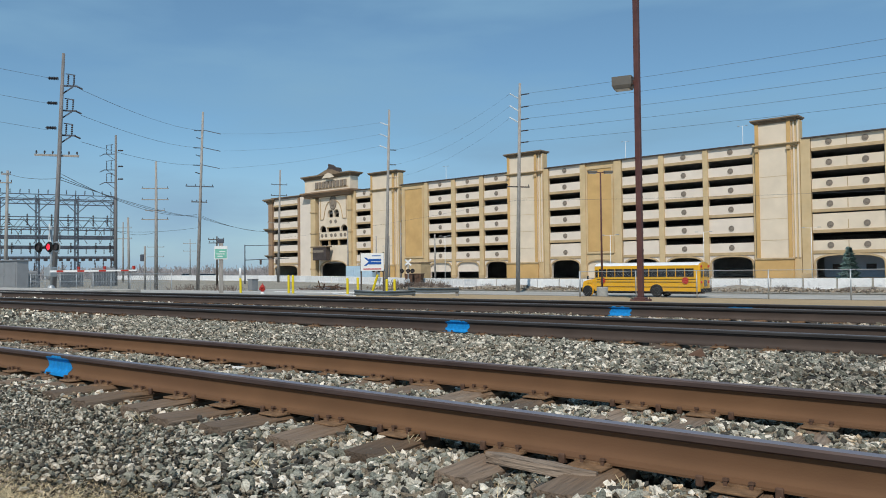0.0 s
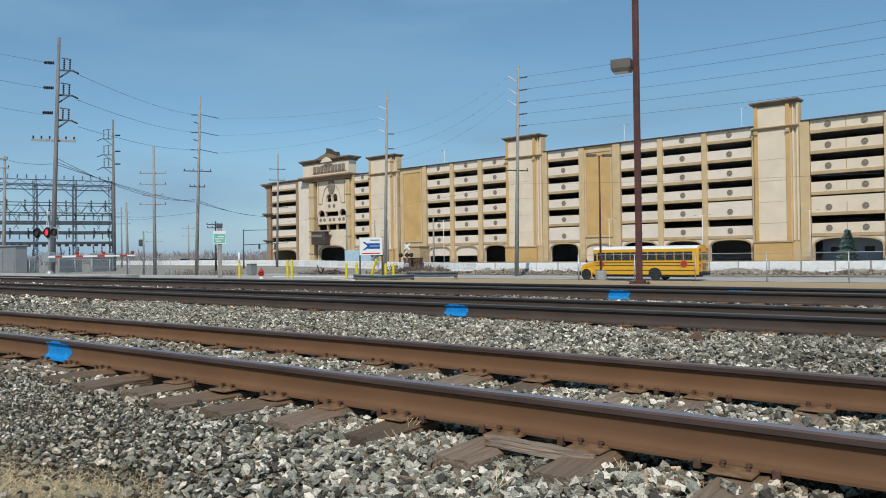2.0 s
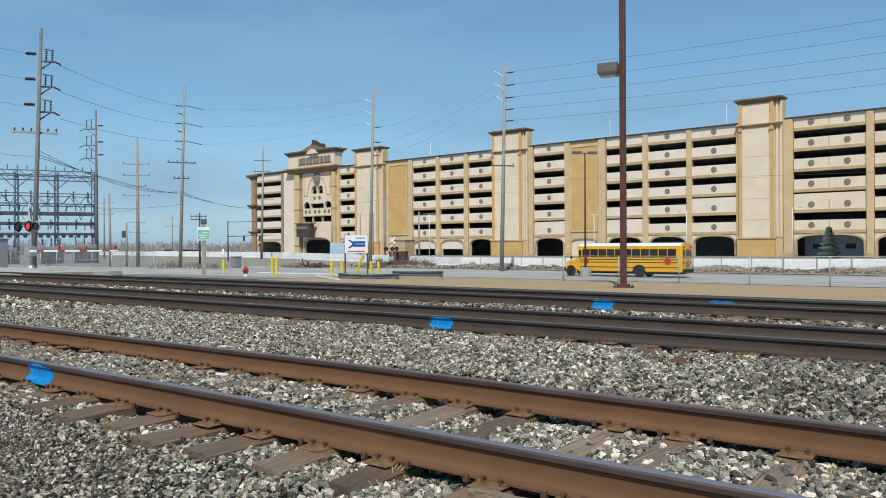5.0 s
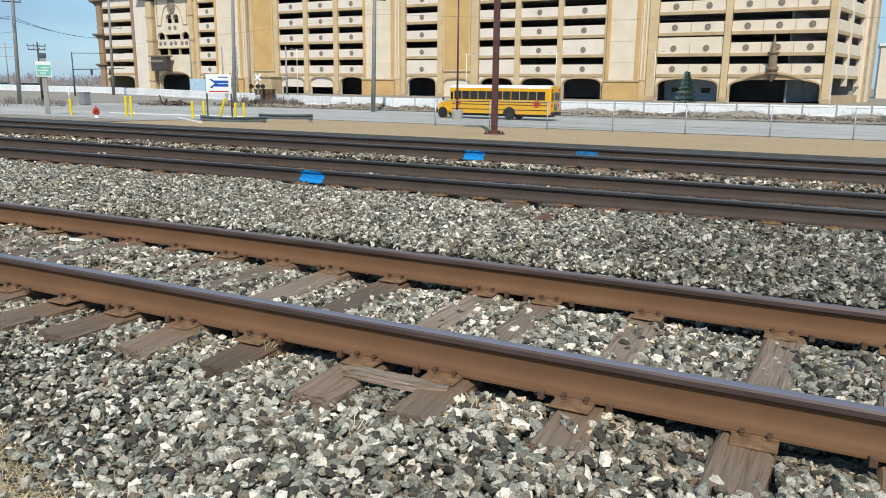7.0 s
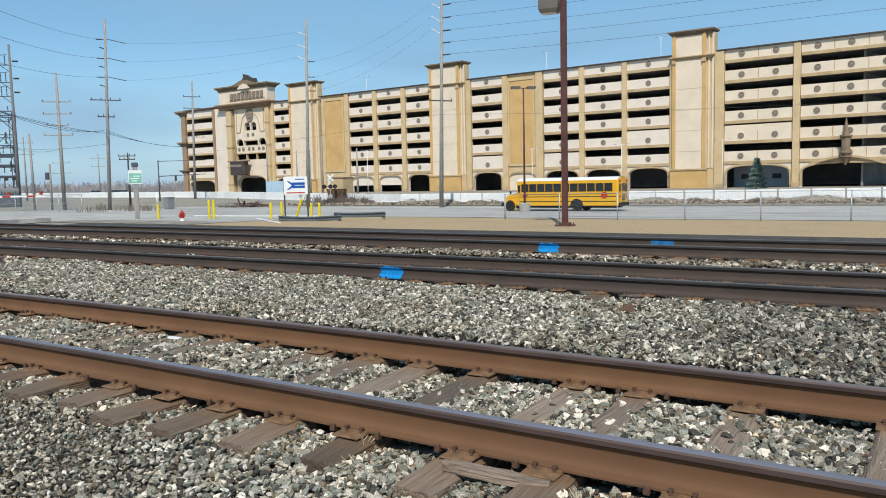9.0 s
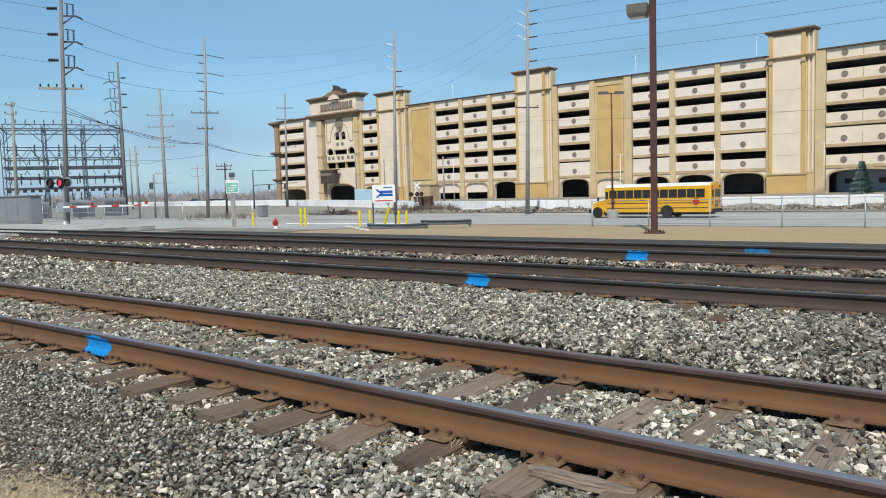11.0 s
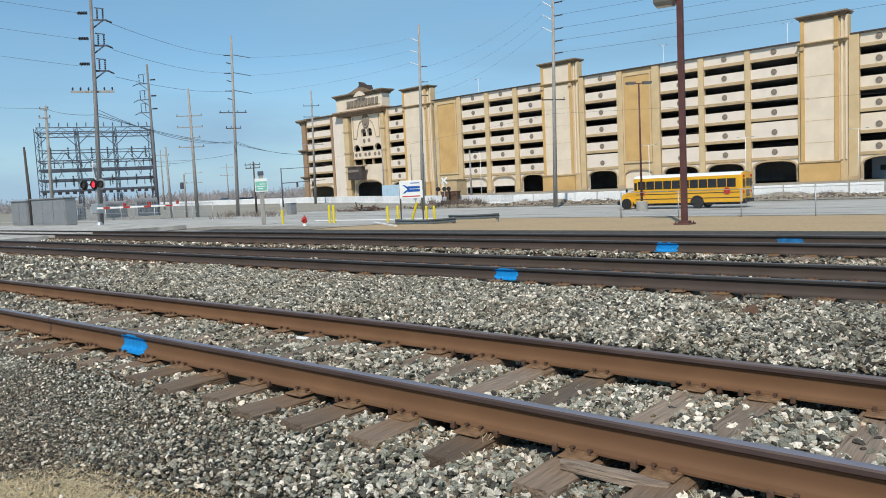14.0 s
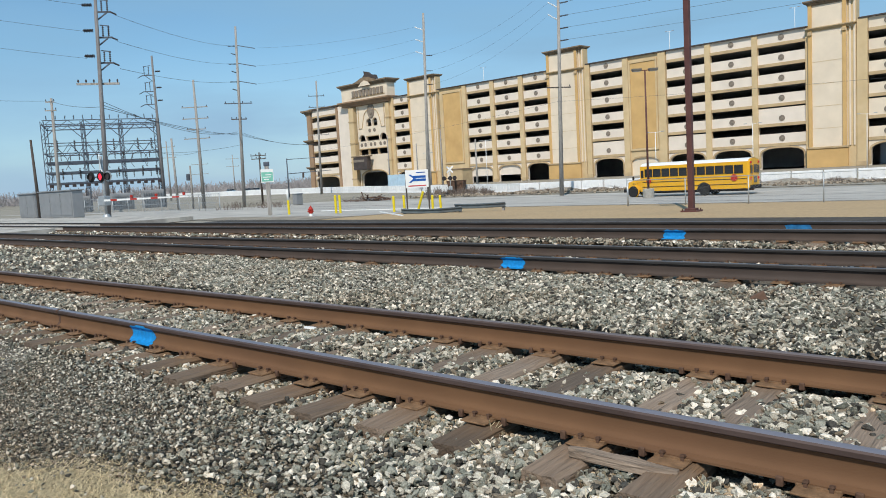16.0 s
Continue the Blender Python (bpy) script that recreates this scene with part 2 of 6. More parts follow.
M_BROWN = material("brown_cornice", (0.24, 0.175, 0.115), 0.85, grain=1.0, grain_amount=0.15, stain=(0.12, 0.09, 0.06), stain_scale=0.6, stain_amount=0.4)
M_COPING = material("dark_metal_coping", (0.07, 0.055, 0.05), 0.6, grain=1.0, grain_amount=0.2)
M_MEDAL = material("grey_medallion", (0.24, 0.2, 0.16), 0.85, grain=4, grain_amount=0.25)
M_DECK = material("garage_concrete", (0.36, 0.35, 0.345), 0.95, grain=0.6, grain_amount=0.15, stain=(0.12, 0.11, 0.1), stain_scale=0.2, stain_amount=0.4)


# ---- mesh helpers ----
def thing(name, m, label, category, group="", kind=""):
    ob = new(name)
    ob.empty_display_size = 0.3
    ob.matrix_basis = m
    return tagged(ob, label, category, group, kind)


def finish(name, bm, mat, smooth=False):
    me = bpy.data.meshes.new(name)
    bm.normal_update()
    bm.to_mesh(me)
    bm.free()
    for mm in (mat if isinstance(mat, (list, tuple)) else (mat,)):
        me.materials.append(mm)
    if smooth:
        me.polygons.foreach_set("use_smooth", [True] * len(me.polygons))
    return me


def part(name, bm, mat, parent, label="", smooth=False):
    ob = new(name, finish(name, bm, mat, smooth))
    ob.parent = parent
    return tagged(ob, label)


def share(name, me, parent, m, label=""):
    """One more piece on a mesh that others use too."""
    ob = new(name, me)
    ob.parent = parent
    ob.matrix_basis = m
    return tagged(ob, label)


def solo(name, bm, mat, label, category, m=None, group="", kind="", smooth=False):
    ob = new(name, finish(name, bm, mat, smooth))
    if m is not None:
        ob.matrix_basis = m
    return tagged(ob, label, category, group, kind)


def box(bm, x0, y0, z0, x1, y1, z1, bevel=0.0, mi=0):
    v = [bm.verts.new(c) for c in ((x0, y0, z0), (x1, y0, z0), (x1, y1, z0), (x0, y1, z0), (x0, y0, z1), (x1, y0, z1), (x1, y1, z1), (x0, y1, z1))]
    fs = [bm.faces.new([v[i] for i in q]) for q in ((3, 2, 1, 0), (4, 5, 6, 7), (0, 1, 5, 4), (1, 2, 6, 5), (2, 3, 7, 6), (3, 0, 4, 7))]
    for f in fs:
        f.material_index = mi
    if bevel:
        bmesh.ops.bevel(bm, geom=list({e for f in fs for e in f.edges}), offset=bevel, segments=2, profile=0.5, affect="EDGES")
    return bm


def B(*a, **k):
    return box(bmesh.new(), *a, **k)


def rod(bm, p0, p1, r0, r1=None, n=8, caps=True):
    """A round bar from p0 to p1, tapering from r0 to r1."""
    r1 = r0 if r1 is None else r1
    p0, p1 = Vector(p0), Vector(p1)
    q = (p1 - p0).to_track_quat("Z", "Y")
    rings = []
    for p, r in ((p0, r0), (p1, r1)):
        rings.append([bm.verts.new(p + q @ Vector((r * math.cos(2 * math.pi * i / n), r * math.sin(2 * math.pi * i / n), 0))) for i in range(n)])
    for i in range(n):
        f = bm.faces.new((rings[0][i], rings[0][(i + 1) % n], rings[1][(i + 1) % n], rings[1][i]))
        f.smooth = n > 5
    if caps:
        bm.faces.new(rings[0][::-1])
        bm.faces.new(rings[1])
    return bm


def R(*a, **k):
    return rod(bmesh.new(), *a, **k)


def beam(bm, p0, p1, w, h=None):
    """A square bar from p0 to p1."""
    h = h or w
    p0, p1 = Vector(p0), Vector(p1)
    q = (p1 - p0).to_track_quat("Z", "Y")
    rings = [[bm.verts.new(p + q @ Vector((sx * w / 2, sy * h / 2, 0))) for sx, sy in ((-1, -1), (1, -1), (1, 1), (-1, 1))] for p in (p0, p1)]
    for i in range(4):
        bm.faces.new((rings[0][i], rings[0][(i + 1) % 4], rings[1][(i + 1) % 4], rings[1][i]))
    bm.faces.new(rings[0][::-1])
    bm.faces.new(rings[1])
    return bm


def prism(bm, outline, y0, y1):
    """An outline of (x, z) drawn out from y0 to y1, counter-clockwise as seen from -y."""
    a = [bm.verts.new((x, y0, z)) for x, z in outline]
    b = [bm.verts.new((x, y1, z)) for x, z in outline]
    bm.faces.new(a)
    bm.faces.new(b[::-1])
    bm.normal_update()
    n = len(outline)
    for i in range(n):
        bm.faces.new((a[(i + 1) % n], a[i], b[i], b[(i + 1) % n]))
    return bm


def loft(bm, rings, close=True):
    vs = [[bm.verts.new(c) for c in r] for r in rings]
    n = len(vs[0])
    for a, b in zip(vs, vs[1:]):
        for i in range(n):
            bm.faces.new((a[i], a[(i + 1) % n], b[(i + 1) % n], b[i]))
    if close:
        bm.faces.new(vs[0][::-1])
        bm.faces.new(vs[-1])
    return bm


def turned(bm, profile, n=16, origin=(0, 0, 0)):
    """A solid of revolution about z from (radius, height) pairs."""
    o = Vector(origin)
    return loft(bm, [[o + Vector((r * math.cos(2 * math.pi * i / n), r * math.sin(2 * math.pi * i / n), z)) for i in range(n)] for r, z in profile])


# ---- the lie of the land ----
LAND_Y = (-4000, 0.6, 1.4, 2.6, 15.2, 18, 20, 28, 45, 62, 75, 85, 100, 128, 6000)
LAND_Z = (-0.46, -0.45, -0.42, -0.30, -0.28, -0.22, -0.24, -0.42, -1.15, -1.8, -1.9, -1.75, -1.4, -1.1, -1.1)


def land(y):
    return float(np.interp(y, LAND_Y, LAND_Z))


def near_dip(x):
    """The near track falls gently towards the west."""
    return 0.0042 * max(-14.0, min(0.0, x + 6.0))


def sheet(name, xs, ys, mat, lift, label, category, kind="structure"):
    """A sheet that follows the land, lift metres over it."""
    bm = bmesh.new()
    grid = [[bm.verts.new((x, y, land(y) + lift)) for x in xs] for y in ys]
    for j in range(len(ys) - 1):
        for i in range(len(xs) - 1):
            bm.faces.new((grid[j][i], grid[j][i + 1], grid[j + 1][i + 1], grid[j + 1][i]))
    return solo(name, bm, mat, label, category, kind=kind)


sheet("ground", (-4000, -400, -120, -60, -30, -10, 0, 10, 40, 120, 400, 4000),
      (-3000, -200, -20, 0.6, 1.0, 1.4, 2.0, 2.6, 6, 10, 15.2, 18, 20, 28, 45, 62, 75, 85, 100, 128, 300, 1000, 4500), M_GROUND, 0, "dry bare earth with patches of dead grass", "ground")
sheet("ballast_bed", (-300, -100, -40, -20, -10, 0, 10, 40), (1.0, 1.4, 2.6, 6, 10, 15.2), M_BED, 0.012, "grey crushed stone bed under the tracks", "track bed")
sheet("platform", (-23.8, -16, -8, 0, 60), (18.1, 20, 24.5, 27.5), M_SAND, 0.012, "bare tan sandy strip between track and fence", "platform")
sheet("parking_lot", (-92, -60, -30, 0, 60), (28, 36, 45, 53, 62, 70, 75), M_ASPHALT, 0.012, "worn pale grey asphalt parking lot", "parking lot")

sheet("verge", (-33.5, -28, -23.9), (18.45, 19.3, 20.6), M_BANK, 0.022, "strip of grey-brown dirt between road and track", "verge")

# even dark strip between the far track and the tan platform
sheet("platform_edge", (-30, -10, 0, 60), (15.6, 16.8, 18.096), M_DARKSTRIP, 0.03, "dark strip along the platform edge", "platform edge")

# ---- tracks ----
RAIL_Y = (3.265, 4.77, 8.79, 10.27, 12.62, 14.12)
RAIL_Z = (0.0, 0.0, 0.0, 0.0, 0.05, 0.05)
RAIL_X0, RAIL_X1 = -170.0, 40.0


def mirrored(half):
    """A closed section from one half of it."""
    return [(a, z) for a, z in half] + [(-a, z) for a, z in reversed(half)]


# section of a heavy flat-bottom rail: (across, up), running surface at 0
FOOT = mirrored(((0.076, -0.186), (0.076, -0.174), (0.02, -0.160)))
WEB = mirrored(((0.024, -0.18), (0.042, -0.1668), (0.029, -0.160), (0.019, -0.150), (0.0125, -0.136), (0.0095, -0.112), (0.0095, -0.078), (0.012, -0.060), (0.02, -0.049), (0.02, -0.03)))
HEAD = mirrored(((0.014, -0.052), (0.036, -0.038), (0.038, -0.014), (0.031, -0.004), (0.012, 0.0)))


def along(prof, y, up, tops=()):
    """A section drawn out along the track."""
    xs = [RAIL_X1 - i * 2.0 for i in range(int((RAIL_X1 + 40) / 2) + 1)] + [-50, -65, -90, -130, RAIL_X0]
    bm = bmesh.new()
    rings = [[bm.verts.new((x, y + a, z + up + (near_dip(x) if y < 6 else 0.0))) for a, z in prof] for x in xs]
    n = len(prof)
    for r, s in zip(rings, rings[1:]):
        for i in range(n):
            f = bm.faces.new((r[i], r[(i + 1) % n], s[(i + 1) % n], s[i]))
            f.material_index = 1 if i in tops else 0
    bm.faces.new(rings[0][::-1])
    bm.faces.new(rings[-1])
    return bm


def rail(y, up, mat, label):
    t = thing("rail", pose(0, 0, 0), label, "rail", "rails of the tracks")
    part("foot", along(FOOT, y, up), mat, t)
    part("web", along(WEB, y, up), mat, t, smooth=True)
    part("head", along(HEAD, y, up, (3, 4, 5)), (M_HEADSIDE, M_RAILTOP if y < 4 else M_RAILTOP_BROWN) if mat is M_RUST else (M_HEAD_DULL, M_TOP_DULL), t, "dark rail head with a worn polished top")
    return t


RAILS = [rail(y, RAIL_Z[i], M_RUST if i < 2 else M_RUST_DARK, "long rust-brown steel rail with a polished head on wooden ties" if i < 2 else "long dark brown steel rail on ballast and ties") for i, y in enumerate(RAIL_Y)]
# a welded joint in the near rail: a ground-off collar
bm = bmesh.new()
for prof in (FOOT, WEB, HEAD):
    k = [(a * 1.0 + math.copysign(0.0035, a), z + (0.0015 if z > -0.003 else 0.0)) for a, z in prof]
    loft(bm, [[(x, RAIL_Y[0] + a, z + near_dip(-9.96)) for a, z in k] for x in (-9.985, -9.935)])
bmesh.ops.recalc_face_normals(bm, faces=bm.faces)
part("weld_collar", bm, M_SPIKE, RAILS[0], "dark collar of a welded rail joint")


def tie_mesh(seed, length=2.6):
    """A worn sleeper: rounded arrises, a slight bow and chewed ends."""
    rnd = random.Random(seed)
    bm = bmesh.new()
    n = 9
    rings = []
    for i in range(n):
        y = -length / 2 + length * i / (n - 1)
        if i in (0, n - 1):
            y += rnd.uniform(-0.04, 0.04)
        w, h, dz = 0.115 + rnd.uniform(-0.008, 0.008), 0.17, rnd.uniform(-0.008, 0.008)
        c = 0.018 + rnd.uniform(0, 0.012)
        rings.append([(-w, y, -h), (w, y + rnd.uniform(-0.01, 0.01), -h), (w, y, dz - c), (w - c, y + rnd.uniform(-0.015, 0.015), dz), (0.02, y, dz - rnd.uniform(0, 0.012)), (-w + c, y, dz), (-w, y, dz - c)])
    loft(bm, rings)
    return finish("tie", bm, M_TIE)


TIE_MESHES = [tie_mesh(i) for i in range(6)]
TIE_TOP = -0.198
tie_rnd = random.Random(5)


def plate_mesh():
    bm = B(-0.092, -0.18, 0, 0.092, 0.18, 0.011, bevel=0.004)
    for s in (-1, 1):
        box(bm, -0.092, s * 0.088 - 0.007, 0.011, 0.092, s * 0.088 + 0.007, 0.02)
    return finish("tie_plate", bm, M_PLATE)


def spike_mesh():
    bm = B(-0.008, -0.008, -0.03, 0.008, 0.008, 0.009)
    loft(bm, [[(-0.012, -0.011, 0.008), (0.012, -0.011, 0.008), (0.012, 0.022, 0.008), (-0.012, 0.022, 0.008)],
              [(-0.01, -0.009, 0.019), (0.01, -0.009, 0.019), (0.008, 0.018, 0.015), (-0.008, 0.018, 0.015)]])
    return finish("spike", bm, M_SPIKE)


def anchor_mesh():
    bm = B(-0.016, -0.098, -0.035, 0.016, -0.078, 0.012, bevel=0.005)
    box(bm, -0.012, -0.07, -0.035, 0.012, 0.09, -0.02)
    return finish("rail_anchor", bm, M_SPIKE)


PLATE, SPIKE, ANCHOR = plate_mesh(), spike_mesh(), anchor_mesh()

TIES_NEAR = [-4.9, -4.38, -3.85, -3.13, -2.67, -2.01, -1.25]
ties_a = list(TIES_NEAR)
while ties_a[-1] < 6:
    ties_a.append(ties_a[-1] + 0.57 + tie_rnd.uniform(-0.05, 0.05))
x = TIES_NEAR[0]
while x > -46:
    x -= 0.56 + tie_rnd.uniform(-0.05, 0.05)
    ties_a.append(x)


def lay_tie(x, yc, detailed, ra, rb, label, up=0.0):
    t = new("railroad_tie", TIE_MESHES[tie_rnd.randrange(6)])
    t.matrix_basis = pose(x, yc + tie_rnd.uniform(-0.03, 0.03), TIE_TOP + up + tie_rnd.uniform(-0.012, 0.004), 0, tie_rnd.uniform(-2, 2), tie_rnd.uniform(-2.5, 2.5))
    tagged(t, label, "railroad tie", "ties under the rails")
    inv = t.matrix_basis.inverted()
    for ry in (ra, rb):
        p = share("tie_plate", PLATE, t, inv @ pose(x, ry, TIE_TOP + up))
        if detailed:
            for sx, sy in ((-0.05, -1), (0.055, -1), (-0.055, 1), (0.05, 1)):
                share("spike", SPIKE, p, pose(sx, sy * 0.093, 0.025, 0, 0, 0 if sy < 0 else 180))
    return t


for x in ties_a:
    lay_tie(x, 4.017, x > -16, RAIL_Y[0], RAIL_Y[1], "weathered split wooden tie half buried in ballast", near_dip(x))
for yc, ra, rb, x1 in ((9.53, RAIL_Y[2], RAIL_Y[3], 4), (13.37, RAIL_Y[4], RAIL_Y[5], 4)):
    x = x1
    while x > -40:
        lay_tie(x, yc, yc < 10 and x > -24, ra, rb, "dark wooden tie bedded in ballast under a rail", RAIL_Z[4] if yc > 11 else 0.0)
        x -= 0.56 + tie_rnd.uniform(-0.04, 0.04)
for k, x in enumerate(sorted(ties_a)):
    if -12 < x < 2:
        for ry in RAIL_Y[:2]:
            for s in (-0.16, 0.16):
                if tie_rnd.random() < 0.4:
                    a = new("rail_anchor", ANCHOR)
                    a.matrix_basis = pose(x + s, ry, -0.175 + near_dip(x))
                    tagged(a, "small rusted steel rail anchor clipped under a rail", "rail anchor", "anchors on the rails")


def paint_patch(x, ry, w, seed, up=0.0, faint=False):
    """A sprayed mark on the side of a rail, following web and foot."""
    rnd = random.Random(seed)
    bm = bmesh.new()
    rows = ((-0.0395, -0.016), (-0.0395, -0.030), (-0.0375, -0.039), (-0.0215, -0.0495), (-0.013, -0.060), (-0.0107, -0.078), (-0.0107, -0.112), (-0.0137, -0.136), (-0.0202, -0.150), (-0.0305, -0.160), (-0.0445, -0.1655), (-0.0775, -0.1725), (-0.0785, -0.184))
    if faint:
        rows = rows[3:9]
    cols = []
    for i in range(13):
        # ragged, rounded outline: the ends are short, the bottom is uneven
        u = x - w / 2 + w * i / 12
        end = abs(i / 6 - 1) ** 4
        top = min(len(rows) - 3, int(round(1.6 * end + rnd.uniform(0, 0.7))))
        cut = rows[top:]
        cut = [cut[0]] * top + list(cut)
        cols.append([bm.verts.new((u + rnd.uniform(-0.008, 0.008) + 0.02 * math.sin(k * 1.3 + seed) * (1 if i in (0, 12) else 0), ry + a - 0.0016, z + up + 0.001)) for k, (a, z) in enumerate(cut)])
    for c, d in zip(cols, cols[1:]):
        for i in range(len(rows) - 1):
            bm.faces.new((c[i], c[i + 1], d[i + 1], d[i]))
    bmesh.ops.dissolve_degenerate(bm, dist=0.0002, edges=bm.edges)
    return solo("paint_mark", bm, M_BLUE_FAINT if faint else M_BLUE, "worn dull blue paint mark on the side of a rail" if faint else "bright blue sprayed paint mark on the side of a rail", "paint mark", group="paint marks on the rails")


for i, (x, r, w) in enumerate(((-8.04, 0, 0.44), (-7.68, 2, 0.40), (-6.92, 4, 0.40), (-5.28, 5, 0.44))):
    paint_patch(x, RAIL_Y[r], w, i, RAIL_Z[r] + (near_dip(x) if r == 0 else 0.0), r == 5)


# ---- ballast: broken stone ----
def stones(name, count, area, size, label, height, seed, mat=M_STONE, grade=None, blocky=False):
    """Many angular stones in one mesh; area gives places (x, y), height the bed under them."""
    rs = np.random.RandomState(seed)
    ico = bmesh.new()
    if blocky:
        bmesh.ops.create_cube(ico, size=1.35)
        bmesh.ops.triangulate(ico, faces=ico.faces)
    else:
        bmesh.ops.create_icosphere(ico, subdivisions=1, radius=1.0)
    bv = np.array([v.co[:] for v in ico.verts])
    bf = np.array([[v.index for v in f.verts] for f in ico.faces])
    ico.free()
    kinds = []
    for _ in range(32):
        k = bv.copy()
        # a few random cuts leave flat broken faces
        for _ in range(7):
            d = rs.randn(3)
            d /= np.linalg.norm(d)
            over = np.maximum(k @ d - rs.uniform(0.3, 0.75), 0)
            k -= over[:, None] * d
        if blocky:
            k += rs.uniform(-0.16, 0.16, k.shape)
        # flat wedges and plates, as crushed rock breaks
        k *= (1.15 + 0.2 * rs.rand(), 0.75 + 0.35 * rs.rand(), 0.44 + 0.3 * rs.rand())
        kinds.append(k)
    px, py = area(rs, count)
    n = len(px)
    q = rs.randn(n, 4)
    # most stones have settled on a flat side
    q[:, 1:3] *= 0.36
    q /= np.linalg.norm(q, axis=1)[:, None]
    w, a, b, c = q.T
    rot = np.stack([1 - 2 * (b * b + c * c), 2 * (a * b - w * c), 2 * (a * c + w * b), 2 * (a * b + w * c), 1 - 2 * (a * a + c * c), 2 * (b * c - w * a),
                    2 * (a * c - w * b), 2 * (b * c + w * a), 1 - 2 * (a * a + b * b)], 1).reshape(n, 3, 3)
    r = size * (0.55 + 0.75 * rs.rand(n) ** 1.6)
    if grade is not None:
        r = r * grade(px, py)
    shape = np.array(kinds)[rs.randint(0, 32, n)]
    v = np.einsum("nij,nkj->nki", rot, shape * r[:, None, None])
    v[:, :, 0] += px[:, None]
    v[:, :, 1] += py[:, None]
    v[:, :, 2] += (height(px, py, rs) + r * 0.15)[:, None]
    faces = (bf[None] + (np.arange(n) * len(bv))[:, None, None]).reshape(-1, 3)
    me = bpy.data.meshes.new(name)
    me.vertices.add(n * len(bv))
    me.vertices.foreach_set("co", v.reshape(-1).astype(np.float32))
    me.loops.add(len(faces) * 3)
    me.loops.foreach_set("vertex_index", faces.reshape(-1).astype(np.int32))
    me.polygons.add(len(faces))
    me.polygons.foreach_set("loop_start", np.arange(0, len(faces) * 3, 3, dtype=np.int32))
    me.polygons.foreach_set("use_smooth", np.zeros(len(faces), dtype=bool))
    me.update(calc_edges=True)
    me.materials.append(mat)
    return tagged(new(name, me), label, "ballast", kind="stuff")


def lump(px, py):
    return 0.03 + 0.012 * np.sin(px * 2.1 + 1.3 * np.sin(py * 1.7)) + 0.011 * np.sin(py * 3.3 + px * 0.9) + 0.007 * np.sin(px * 5.1 - py * 4.3)


def bed_height(px, py, rs):
    base = np.interp(py, LAND_Y, LAND_Z) + 0.012 + lump(px, py)
    # in the cribs the stone lies lower than the ties; the shoulder between the tracks is heaped
    crib = ((py > 2.7) & (py < 5.35)) | ((py > 8.2) & (py < 10.9)) | ((py > 11.9) & (py < 14.5))
    from_rail = np.min([abs(py - ry) for ry in RAIL_Y], axis=0)
    gap = (py > 5.6) & (py < 8.1)
    dip = 0.0042 * np.clip(px + 6, -14, 0) * np.clip((7.0 - py) / 1.5, 0, 1)
    return (base + dip + np.where(crib, 0.012 + 0.012 * np.clip((-4 - px) / 3, 0, 1), 0.0) - np.where(py < 6, 0.045, 0.08) * np.clip(1 - from_rail / 0.28, 0, 1)
            + np.where(py < 2.65, -0.012, np.where(py < 3.15, -0.02, 0.0)) + np.where(gap, 0.05, 0.0) + np.where((py > 11.9) & (py < 14.9), 0.04, 0.0) + rs.rand(len(px)) * 0.034)


def keep_clear(px, py):
    """No stones on the near ties, nor on the feet of the rails."""
    ok = np.ones(len(px), bool)
    for i, ry in enumerate(RAIL_Y):
        ok &= abs(py - ry) > (0.09 if i < 2 else 0.15)
    near = (py > 2.72) & (py < 5.32)
    for tx in ties_a:
        ok &= ~(near & (abs(px - tx) < np.where(py < 3.2, 0.12, np.where(px > -2.6, 0.085, 0.11))) & (np.sin(px * 37 + py * 23) < np.where((px > -2.6) & (py > 3.2), 0.5, np.where(py > 3.2, 0.8, 0.78))))
    return ok


def grass_edge(x):
    """Where the dead grass ends and the ballast begins."""
    return np.maximum(1.25, 1.88 - np.where(x < -4.2, 0.1, 0.25) * (x + 4.2) ** 2) + 0.06 * np.sin(x * 5.3)


def near_area(rs, count):
    x, y = -11 + 11.3 * rs.rand(count) ** 0.85, 1.25 + 4.3 * rs.rand(count)
    # the edge of the bed in the west is half dirt
    thin = np.clip((-2.6 - x) / 1.2, 0, 1) * np.clip((2.55 - y) / 0.4, 0, 1)
    k = keep_clear(x, y) & ((y > grass_edge(x)) | (rs.rand(count) < 0.10)) & (rs.rand(count) > 0.5 * thin)
    return x[k], y[k]


def grit_area(rs, count):
    x, y = -8.5 + 6.2 * rs.rand(count), 1.35 + 1.35 * rs.rand(count)
    k = y > grass_edge(x) - 0.1
    return x[k], y[k]


def west_area(rs, count):
    x, y = -21 + 10.2 * rs.rand(count) ** 0.85, 1.25 + 4.3 * rs.rand(count)
    k = keep_clear(x, y)
    return x[k], y[k]


def gap_area(rs, count):
    x, y = -16 + 16.5 * rs.rand(count), 5.4 + 3.4 * rs.rand(count)
    k = keep_clear(x, y)
    return x[k], y[k]


def far_area(rs, count):
    x, y = -48 + 51 * rs.rand(count) ** 0.8, 1.2 + 14.2 * rs.rand(count)
    k = keep_clear(x, y) & ~((x > -21) & (y < 5.5)) & ~((x > -16) & (y < 8.5)) & (y < 15.4)
    return x[k], y[k]


def finer_west(px, py):
    """The stone is worn small and mixed with dirt towards the west and the edge of the bed."""
    w = np.clip((-3.2 - px) / 3.4, 0, 1) * np.clip((3.1 - py) / 0.6, 0, 1)
    return 1.0 - 0.56 * w


